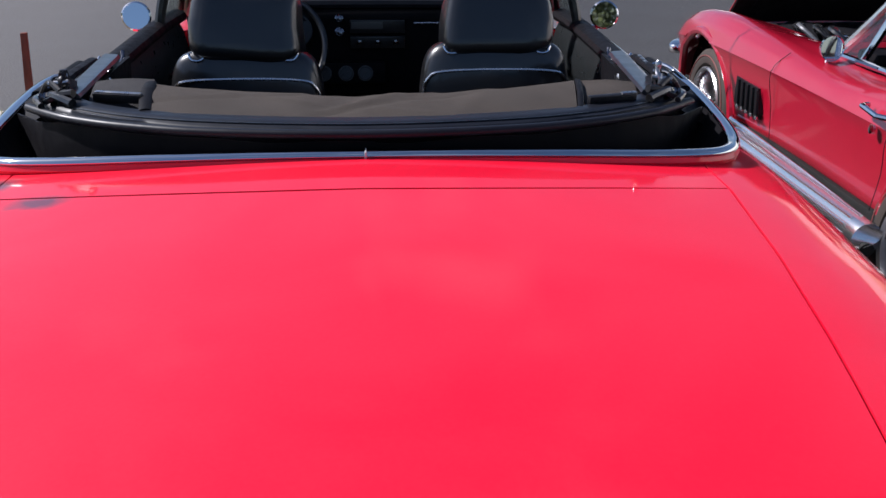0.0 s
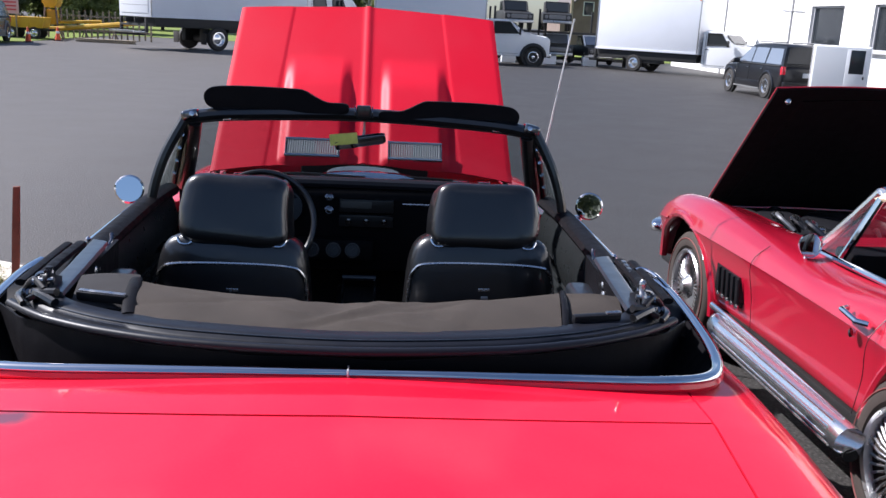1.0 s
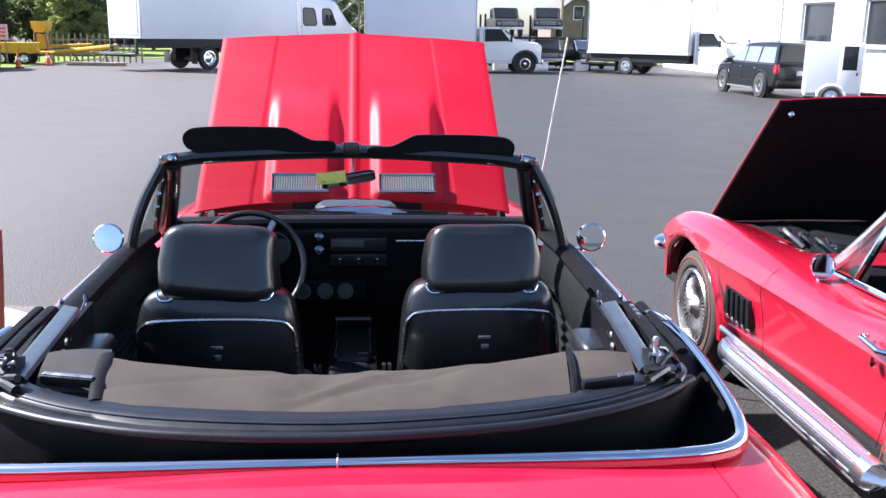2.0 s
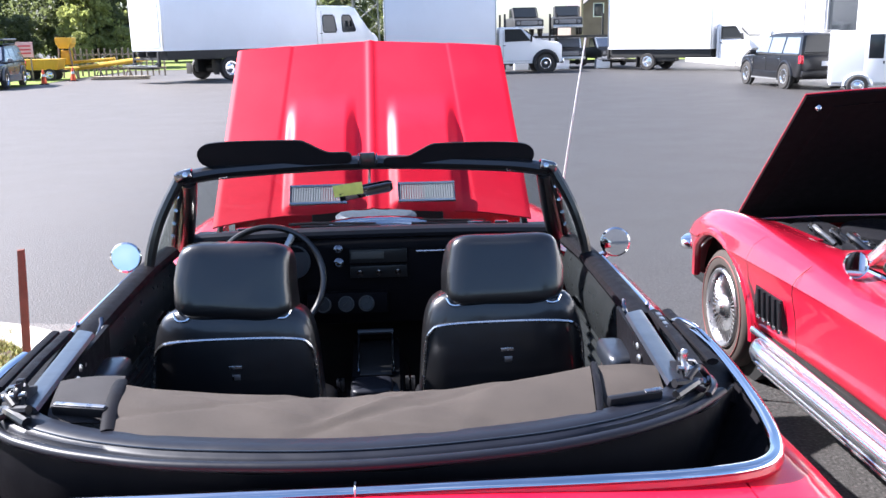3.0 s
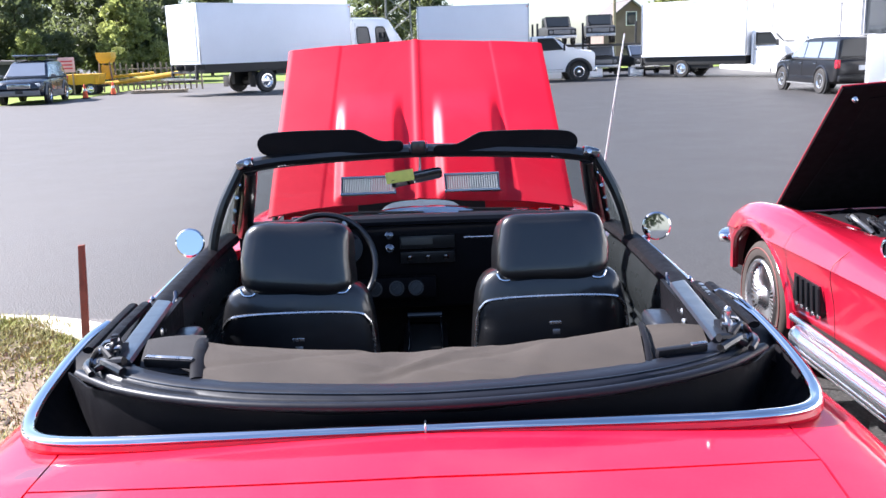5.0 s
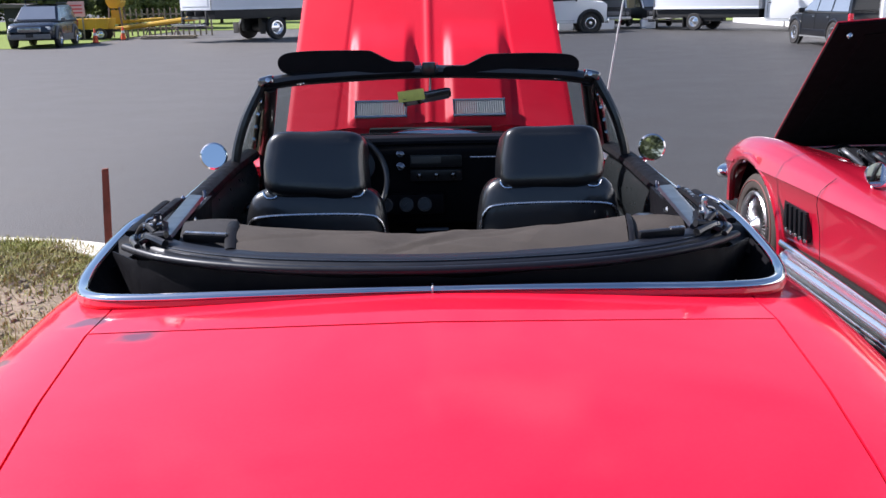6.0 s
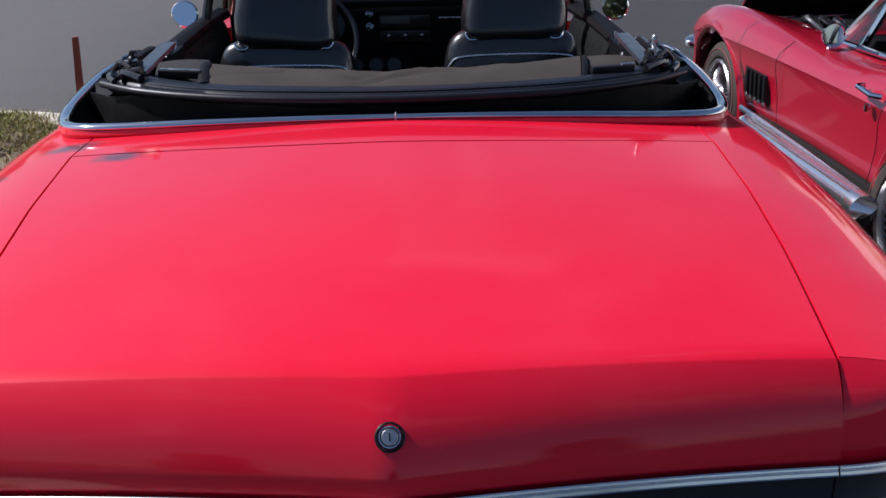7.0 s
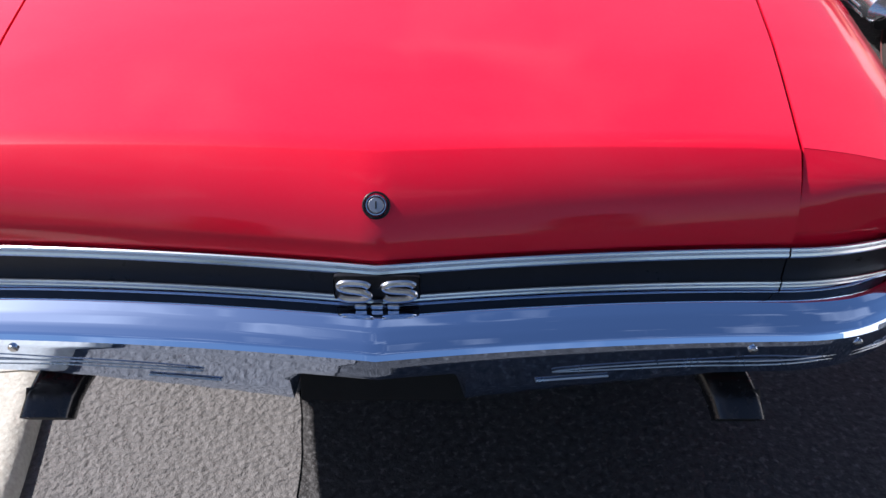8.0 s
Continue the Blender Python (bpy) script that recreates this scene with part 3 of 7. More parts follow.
# tail: red panel, black band between two ribbed bright mouldings, badge
def tail_strip(z0, z1, dy, xa, xb, n=40, d0=0.012, d1=0.012):
    """Strip across the tail from z0 up to z1; its edges fall by d0 and d1 towards the corners."""
    def at(u, v):
        x = xa + (xb - xa) * v
        return Vector((x, tail_y(x) + dy, z0 + (z1 - z0) * u - (d0 + (d1 - d0) * u) * (x / 0.53) ** 2))
    return grid(at, 2, n)


part("tail_panel", thicken(tail_strip(0.66, 0.836, 0.010, -0.70, 0.70, 60, 0.0215, 0.0215), 0.01), RED, car)
for xa, xb in ((-0.5295, 0.5295), (-0.72, -0.532), (0.532, 0.72)):
    b = part("trim_band", thicken(tail_strip(0.754, 0.802, -0.004, xa, xb, 40, 0.0265, 0.0215), 0.010), BANDB, car, "black trim band across the tail")
    xsr = [xa + (xb - xa) * i / 30 for i in range(31)]
    for zc, rr, drop, metal in ((0.8070, 0.0027, 0.0215, ALLOY), (0.7995, 0.0046, 0.0215, GRILLE), (0.7590, 0.0024, 0.0265, ALLOY), (0.7535, 0.0027, 0.0265, GRILLE), (0.7485, 0.0018, 0.0265, ALLOY)):
        part("bright_moulding", tube([(x, tail_y(x) - 0.006, zc - drop * (x / 0.53) ** 2) for x in xsr], rr, 8), metal, b, "thin bright moulding")

part("bumper_filler", thicken(tail_strip(0.680, 0.750, -0.002, -0.715, 0.715, 50, 0.027, 0.027), 0.006), BANDB, car)

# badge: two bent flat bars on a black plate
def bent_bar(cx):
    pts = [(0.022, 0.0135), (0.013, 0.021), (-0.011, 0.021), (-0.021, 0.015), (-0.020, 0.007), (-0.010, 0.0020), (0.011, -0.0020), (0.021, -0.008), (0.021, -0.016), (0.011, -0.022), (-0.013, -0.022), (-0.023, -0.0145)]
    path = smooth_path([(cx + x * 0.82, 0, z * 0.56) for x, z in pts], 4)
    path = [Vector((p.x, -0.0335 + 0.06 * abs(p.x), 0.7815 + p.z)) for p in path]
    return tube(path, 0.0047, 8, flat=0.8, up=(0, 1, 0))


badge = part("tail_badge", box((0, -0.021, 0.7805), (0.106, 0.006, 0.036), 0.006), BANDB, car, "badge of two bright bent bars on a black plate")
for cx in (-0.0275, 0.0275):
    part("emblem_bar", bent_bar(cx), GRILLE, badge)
for cx in (-0.020, 0.0, 0.020):
    part("badge_bar", box((cx, -0.032, 0.7590), (0.014, 0.005, 0.007), 0.001), GRILLE, badge)

# chrome bumper: bright upper face turned to the sky, lower face turned to the ground
def bumper(u, v):
    prof = [(0.012, 0.742), (0.000, 0.7465), (-0.018, 0.7450), (-0.036, 0.7395), (-0.052, 0.7320), (-0.0625, 0.7250), (-0.067, 0.7175), (-0.066, 0.708), (-0.060, 0.688), (-0.052, 0.662), (-0.044, 0.636), (-0.034, 0.612)]
    a = u * (len(prof) - 1)
    i = min(int(a), len(prof) - 2)
    f = a - i
    dy = prof[i][0] * (1 - f) + prof[i + 1][0] * f
    z = prof[i][1] * (1 - f) + prof[i + 1][1] * f
    x = (v * 2 - 1) * 0.83
    b = abs(x)
    # the lower face is cut away in the middle for the number plate
    z = max(z, interp(b, [0.0, 0.098, 0.106, 0.45, 1.0], [0.678, 0.678, 0.612, 0.648, 0.655]))
    y = tail_y(min(b, 0.60)) + (0 if b < 0.60 else 0.29 * (b - 0.6) + 2.2 * (b - 0.60) ** 2)
    drop = -0.030 * (b / 0.55) ** 2 if b < 0.55 else -0.030 - 0.10 * (b - 0.55)
    return Vector((x, y - 0.018 + dy, z + drop + 0.008))


bump = part("rear_bumper", thicken(grid(bumper, 44, 90), 0.004), PLATED, car, "chrome rear bumper, gently pointed in the middle", smooth=28)
for x in (-0.61, -0.462, 0.478, 0.63):
    part("bumper_bolt", disc_ring(bumper(0.655, (x / 0.83 + 1) / 2), (0, -0.9, -0.3), [(0.0065, 0), (0.0065, 0.003), (0.004, 0.005), (0.001, 0.005)], 14), GRILLE, bump)
for side in (-1, 1):
    loop = [(0.22, 0.785), (0.27, 0.770), (0.40, 0.755), (0.55, 0.750), (0.68, 0.757), (0.76, 0.775), (0.68, 0.782), (0.55, 0.782), (0.40, 0.788), (0.27, 0.792)]
    pts = smooth_path([bumper(u, (side * x / 0.83 + 1) / 2) + Vector((0, -0.002, -0.001)) for x, u in loop], 5, closed=True)
    part("bumper_slot_trim", tube(pts, 0.0010, 6, closed=True), STEEL, bump)
    part("bumper_slot_trim", tube([bumper(0.86 - 0.01 * i / 6, (side * (0.200 + 0.095 * i / 6) / 0.83 + 1) / 2) + Vector((0, -0.002, 0)) for i in range(7)], 0.0016, 6), STEEL, bump)
part("rear_valance", thicken(grid(lambda u, v: Vector(((v * 2 - 1) * 0.70, tail_y((v * 2 - 1) * 0.6) + 0.03 + 0.10 * u, 0.68 - 0.05 * u)), 3, 24), 0.006), UNDER, car)
part("plate_bracket", box((0.0, 0.06, 0.590), (0.24, 0.008, 0.13), 0.004, turn(-18)), UNDER, car)
for x in (-0.073, 0.073):
    part("bracket_bolt", disc_ring((x, 0.048, 0.536), (0, -1, 0.2), [(0.006, 0), (0.006, 0.008), (0.002, 0.009)], 12), ENGINE, car)
for side in (-1, 1):
    # box-shaped exhaust tip, turned down at its end
    rows, bore = [], []
    for y, z, k in ((0.032, 0.497, 0.0), (0.030, 0.499, 1.0), (0.050, 0.518, 1.0), (0.080, 0.532, 1.0), (0.13, 0.540, 0.97), (0.30, 0.530, 0.95)):
        w, h = 0.0365 * max(k, 0.90), 0.0235 * max(k, 0.86)
        tilt = radians(interp(y, [0.03, 0.08, 0.13], [40, 24, 0]))
        row = []
        for j in range(24):
            a = 2 * math.pi * j / 24
            u, v = w * math.copysign(abs(math.cos(a)) ** 0.5, math.cos(a)), h * math.copysign(abs(math.sin(a)) ** 0.5, math.sin(a))
            row.append(Vector((0.014 + side * (0.470 + 0.30 * max(0.0, 0.13 - y)) + u, y - v * math.sin(tilt), z + v * math.cos(tilt))))
        rows.append(row)
        if k == 0.0:
            bore = [[p for p in row], [p + Vector((0, 0.03, 0.03)) for p in row]]
    tip = part("exhaust_tip", loft(rows, closed=True), TIPM, car, "dark box-shaped exhaust tip")
    part("tip_bore", loft(bore, closed=True, caps=True), UNDER, tip)
    part("exhaust_pipe", tube([(side * 0.485, 0.34, 0.49), (side * 0.43, 0.8, 0.42), (side * 0.40, 1.0, 0.36)], 0.026, 12), UNDER, car)
    part("pipe_hanger", box((side * 0.49, 0.16, 0.575), (0.05, 0.02, 0.10), 0.004), UNDER, car)

# bright moulding round the opening, with a joint cover in the middle
full = [(-x, y, z) for x, y, z in RIM[:0:-1]] + RIM
path = smooth_path(full, 6)
rim = part("opening_moulding", tube(path, 0.0142, 12, flat=0.62), CHROME, car, "bright moulding round the folded-top well")
part("joint_cover", box((0, 1.115, 0.9618), (0.004, 0.0290, 0.0176), 0.003), AERIAL, rim)
part("moulding_base", tube([(p.x * 1.004, p.y - 0.005, p.z - 0.014) for p in path], 0.011, 8, flat=1.1), RED, rim)

# the folded-top well: a black sheet hung from the moulding, dipping in under the folded top
def well_wall(u, v):
    p = path[min(int(v * (len(path) - 1)), len(path) - 1)]
    q = Vector((p.x * 0.62, 1.30 + (p.y - 1.30) * 0.45, 0))
    e = 0.02 + 0.98 * u
    w = 0.010 * noise.noise(Vector((p.x * 6, p.y * 6, u * 3))) * math.sin(math.pi * u)
    return Vector((p.x + (q.x - p.x) * e ** 1.6, p.y + (q.y - p.y) * e ** 1.6 + 0.012, p.z - 0.004 - 0.12 * math.sin(math.pi / 2 * min(1, u * 1.2)) + w))


part("well_lining", thicken(grid(well_wall, 12, len(path) - 1), 0.004), VINYLM, car, "black lining of the folded-top well", smooth=60)
part("well_floor", grid(lambda u, v: Vector(((v * 2 - 1) * 0.80, 1.14 + 0.75 * u, 0.76)), 4, 8), CARPET, car)

LIP = [(-0.712, 1.392, 0.990), (-0.640, 1.318, 0.992), (-0.585, 1.276, 0.993), (-0.47, 1.217, 0.994), (-0.29, 1.162, 0.995), (0, 1.133, 0.996), (0.29, 1.162, 0.995), (0.47, 1.217, 0.994), (0.585, 1.276, 0.993), (0.640, 1.318, 0.992), (0.712, 1.392, 0.990)]
lip = smooth_path(LIP, 8)
roll = smooth_path([(-0.645, 1.440, 1.012), (-0.612, 1.398, 1.011), (-0.56, 1.348, 1.009), (-0.44, 1.288, 1.007), (-0.27, 1.246, 1.006), (0, 1.218, 1.006), (0.27, 1.246, 1.006), (0.44, 1.288, 1.007), (0.56, 1.348, 1.009), (0.612, 1.398, 1.011), (0.645, 1.440, 1.012)], 8)


# one padded sheet from the canvas over the roll down to a beaded lip, tucked back underneath
def roll_row(a, b, k):
    """a: crown of the roll, b: the lip."""
    d = (b - a) * Vector((1, 1, 0))
    d = d.normalized() if d.length > 1e-6 else Vector((0, -1, 0))
    up = Vector((0, 0, 1))
    m, g = a.lerp(b, 0.30), a.lerp(b, 0.52)
    out = [a - d * 0.022 - up * 0.026, a - d * 0.006 - up * 0.006, a + up * 0.001, m + up * 0.0035, g + up * 0.0045, g + d * 0.003 + up * 0.0015, a.lerp(b, 0.70) + up * 0.003, b - d * 0.022 + up * 0.003, b - d * 0.018 - up * 0.002, b - d * 0.012 + up * 0.005]
    for k in range(6):
        t = radians(100 - 42 * k)
        out.append(b + d * 0.010 * math.cos(t) + up * 0.009 * math.sin(t))
    return out + [b - d * 0.020 * k - up * 0.020 * k, b - d * 0.055 * k - up * 0.050 * k]


rollm = part("padded_roll", loft([roll_row(p, q, min(1, 0.1 + min(i, len(lip) - 1 - i) / 8)) for i, (p, q) in enumerate(zip(roll, lip))]), NAVY, car, "padded dark vinyl roll of the folded top with a beaded lip", smooth=60)
part("roll_seam", tube([p.lerp(q, 0.53) + Vector((0, 0, 0.004)) for p, q in list(zip(roll, lip))[8:-8]], 0.0016, 6), VINYL, rollm)


# wall of the well below the roll
def bulkhead(u, v):
    x = (v * 2 - 1) * 0.80
    y = interp(abs(x), [0, 0.29, 0.52, 0.63, 0.695, 0.80], [1.150, 1.175, 1.245, 1.322, 1.400, 1.56])
    top = interp(abs(x), [0, 0.60, 0.70, 0.80], [0.990, 0.985, 0.955, 0.935])
    return Vector((x, y + 0.01 * noise.noise(Vector((x * 7, u * 2, 0))), top - (top - 0.72) * u))


part("well_bulkhead", thicken(grid(bulkhead, 8, 50), 0.004), VINYLM, car, "black vinyl wall below the folded top", smooth=60)

# taupe canvas of the folded top, sagging, with a crumpled fold in the middle
def canvas(u, v):
    x = (v * 2 - 1) * (0.435 + 0.040 * u)
    q = (x / 0.455) ** 2
    y = (1.212 + 0.075 * q) * (1 - u) + (1.440 + 0.075 * q) * u
    z = 1.003 + 0.004 * u + 0.004 * q + 0.008 * math.sin(math.pi * min(1, u * 1.1)) - 0.006 * math.exp(-((x + 0.10 - 0.10 * u) / 0.04) ** 2) + 0.007 * math.exp(-((x + 0.02 + 0.22 * (u - 0.4)) / 0.035) ** 2) * math.sin(math.pi * u)
    z += 0.003 * noise.noise(Vector((x * 7, y * 9, 0))) + 0.0025 * math.sin(26 * x + 14 * y) * math.exp(-((x - 0.05) / 0.22) ** 2) + 0.004 * (x / 0.46) ** 2 * u
    z -= 0.0045 * math.exp(-((x + 0.30 - 0.55 * (u - 0.5)) / 0.018) ** 2) + 0.0035 * math.exp(-((x - 0.14 + 0.30 * (u - 0.5)) / 0.016) ** 2)
    # crumpled folds running out from the middle
    for x0, lean_, w, h in ((0.03, 0.34, 0.020, 0.0065), (-0.05, -0.20, 0.016, -0.0050), (0.12, 0.55, 0.024, -0.0045), (-0.22, -0.75, 0.030, 0.0040), (0.24, 0.10, 0.030, 0.0030)):
        z += h * math.exp(-((x - x0 - lean_ * (u - 0.55)) / w) ** 2) * math.sin(math.pi * min(1, 0.15 + u * 0.8))
    if u > 0.90:
        z -= (u - 0.90) * 0.5
    return Vector((x, y, z))


part("canvas_cover", thicken(grid(canvas, 22, 60), 0.004), CANVAS, car, "taupe canvas of the folded top, creased in the middle", smooth=60)
part("canvas_drop", grid(lambda u, v: Vector(((v * 2 - 1) * 0.62, 1.430 + 0.13 * (v * 2 - 1) ** 2 + 0.02 * u, 0.985 - 0.36 * u)), 4, 16), CANVASD, car)
for side in (-1, 1):
    # side flap behind a stitched hem, the end of a top bow lying on it, and the dark hollow below
    def pocket(u, v):
        x = 0.462 + 0.018 * u + (0.118 + 0.010 * u) * v
        y = (1.365 if side < 0 else 1.320) + u * (0.175 - 0.010 * v)
        return Vector((side * x, y, 1.004 + 0.010 * u - 0.016 * (2 * u - 1) ** 6 * (1 - u) + 0.004 * math.sin(math.pi * v) + 0.004 * noise.noise(Vector((x * 14, y * 14, side)))))
    part("side_flap", thicken(grid(pocket, 12, 10), 0.005), CANVASD if side < 0 else CANVAS, car, "canvas side flap of the folded top", smooth=60)
    hem = smooth_path([(side * 0.444, 1.288, 1.006), (side * 0.458, 1.36, 1.016), (side * 0.470, 1.44, 1.020), (side * 0.486, 1.525, 1.010)], 5)
    part("flap_hem", tube(hem, 0.014 if side < 0 else 0.007, 8, flat=0.4), VINYLM, car, "black stitched hem")
    part("flap_hollow", thicken(grid(lambda u, v: Vector((side * (0.430 + 0.200 * u), 1.270 + 0.10 * u + 0.16 * v, 0.978 - 0.01 * v)), 6, 6), 0.004), VINYLM, car)
    yb = 1.362 if side < 0 else 1.312
    part("top_bow_end", box((side * 0.518, yb + 0.010, 1.014), (0.112, 0.016, 0.020), 0.005, turn(8, 0, side * 15)), BANDB, car, "end of a folded top bow")
    part("bow_edge", box((side * (0.518 if side < 0 else 0.556), yb + 0.010 + (0.0 if side < 0 else 0.010), 1.0245), (0.104 if side < 0 else 0.036, 0.010, 0.003), 0.001, turn(8, 0, side * 15)), STEEL, car)
    # hinge brackets at the corner of the well
    br = part("top_hinge", prism([(1.36, 0.99), (1.45, 0.99), (1.47, 1.03), (1.425, 1.040), (1.417, 1.066), (1.404, 1.066), (1.395, 1.038), (1.365, 1.02)], side * 0.628, side * 0.642, "x", bevel=0.003), BANDB, car, "steel hinge bracket of the folding top")
    part("hinge_arm", tube([(side * 0.635, 1.40, 1.03), (side * 0.66, 1.50, 1.00), (side * 0.69, 1.62, 0.955)], 0.012, 8, flat=0.5), BANDB, br)
    part("hinge_bolt", disc_ring((side * 0.640, 1.41, 1.052), (side * -1, -0.4, 0.4), [(0.008, 0), (0.008, 0.010), (0.004, 0.014)], 14), DARKC, br)
    part("hinge_bolt", disc_ring((side * 0.655, 1.43, 1.02), (side * -1, -0.4, 0.4), [(0.014, 0), (0.014, 0.01), (0.004, 0.014)], 14), STEEL, br)
    part("top_linkage", tube(smooth_path([(side * 0.60, 1.33, 1.012), (side * 0.65, 1.37, 1.020), (side * 0.68, 1.42, 1.00), (side * 0.72, 1.50, 0.97)], 4), 0.010, 8), VINYL, br)
    part("top_linkage", tube(smooth_path([(side * 0.63, 1.36, 1.03), (side * 0.665, 1.40, 1.04), (side * 0.70, 1.44, 1.00)], 4), 0.007, 8), BANDB, br)
    # latch standing up from the folded frame
    lt = part("top_latch", tube(smooth_path([(side * 0.640, 1.380, 1.005), (side * 0.638, 1.385, 1.040), (side * 0.632, 1.392, 1.055), (side * 0.634, 1.396, 1.062 if side < 0 else 1.080)], 4), [0.009, 0.010, 0.009, 0.008, 0.007, 0.008, 0.009, 0.008, 0.006, 0.006, 0.007, 0.008, 0.005], 10, flat=0.7), STEEL if side > 0 else BANDB, car, "upright latch of the folding top")
    part("latch_pin", tube([(side * 0.618, 1.385, 1.046), (side * 0.662, 1.388, 1.040)], 0.005, 8), STEEL, lt)
    part("latch_plate", box((side * 0.652, 1.380, 1.014), (0.030, 0.050, 0.012), 0.003, turn(0, side * 25, 0)), BANDB, lt)
    part("latch_hook", tube(smooth_path([(side * 0.640, 1.40, 1.055), (side * 0.658, 1.408, 1.048), (side * 0.666, 1.402, 1.028)], 4), 0.0045, 8), DARKC, lt)
    part("frame_link", tube(smooth_path([(side * 0.600, 1.345, 1.030), (side * 0.640, 1.365, 1.022), (side * 0.672, 1.40, 1.008), (side * 0.705, 1.44, 0.990)], 5), 0.009, 8), BANDB, lt)
    part("frame_link", tube(smooth_path([(side * 0.668, 1.345, 1.004), (side * 0.690, 1.38, 1.010), (side * 0.700, 1.43, 1.004)], 5), 0.007, 8), VINYL, lt)
    for k in range(3):
        part("frame_bolt", disc_ring((side * (0.655 + 0.018 * k), 1.372 + 0.022 * k, 1.020 - 0.007 * k), (-side * 0.3, -0.8, 0.5), [(0.007, -0.004), (0.007, 0.005), (0.002, 0.007)], 10), DARKC, lt)
    # front end of the opening's moulding curls in
    if side > 0:
        part("moulding_end", tube(smooth_path([(side * 0.838, 1.80, 0.944), (side * 0.825, 1.885, 0.958), (side * 0.800, 1.93, 0.964), (side * 0.776, 1.92, 0.962)], 5), 0.0065, 8, flat=0.8), CHROME, car)
    # flat-topped rear side panel
    def side_top(u, v):
        xi = interp(u, [0, 1], [0.594, 0.634])
        xo = interp(u, [0, 1], [0.648, 0.690])
        return Vector((side * (xi + (xo - xi) * v), 1.370 + 0.040 * v + 0.470 * u, 1.023 - 0.008 * u - 0.004 * v - 0.008 * (2 * v - 1) ** 8))
    part("side_trim_top", thicken(grid(side_top, 10, 10), 0.018), SILL, car, "smooth black vinyl top of the rear side panel")
    part("window_slot_panel", thicken(grid(lambda u, v: Vector((side * ((0.690 + 0.055 * u) * (1 - v) + (rim_x(1.54 + 0.42 * u) - 0.004) * v), 1.54 + 0.46 * u, 0.966 - 0.030 * v - 0.05 * max(0, 1 - u * 4) * v)), 20, 3), 0.01), VINYLM, car)
    part("belt_weatherstrip", tube([(side * 0.700, 1.50, 1.000), (side * 0.722, 1.72, 0.990), (side * 0.738, 1.95, 0.978)], 0.016, 8, flat=0.6), VINYLM, car)
    sp = part("rear_side_panel", thicken(grid(lambda u, v: Vector((side * (0.612 + 0.056 * u + 0.03 * v), 1.40 + 0.62 * u, 1.006 - 0.03 * u - 0.58 * v)), 10, 8), 0.01), VINYLM, car)
    # hinge hardware on the inner face
    for k in range(4):
        part("hinge_screw", disc_ring((side * (0.622 + 0.010 * k), 1.66 + 0.05 * k, 0.965 + 0.010 * (k % 2)), (-side, -0.3, 0.2), [(0.009, -0.006), (0.009, 0.004), (0.003, 0.006)], 10), STEEL, sp)
    part("quarter_glass_slot", tube([(side * 0.775, 1.62, 0.965), (side * 0.79, 1.9, 0.960), (side * 0.795, 2.02, 0.957)], 0.014, 8, flat=0.6), VINYLM, car)
    for k in range(9 if side > 0 else 0):
        y = 1.60 + 0.036 * k
        part("snap_tab", box((side * (0.712 + 0.02 * k / 8), y, 0.992), (0.010, 0.022, 0.006), 0.001), STEEL, sp)
    part("side_armrest", pillow((side * 0.628, 1.90, 0.885), (0.075, 0.17, 0.055), 0.6, 0.5), SILL, car, "padded armrest with a bright edge")
    part("window_crank", tube(smooth_path([(side * 0.690, 2.02, 0.945), (side * 0.682, 2.035, 0.968), (side * 0.685, 2.05, 0.985)], 4), 0.006, 8), DARKC, car)

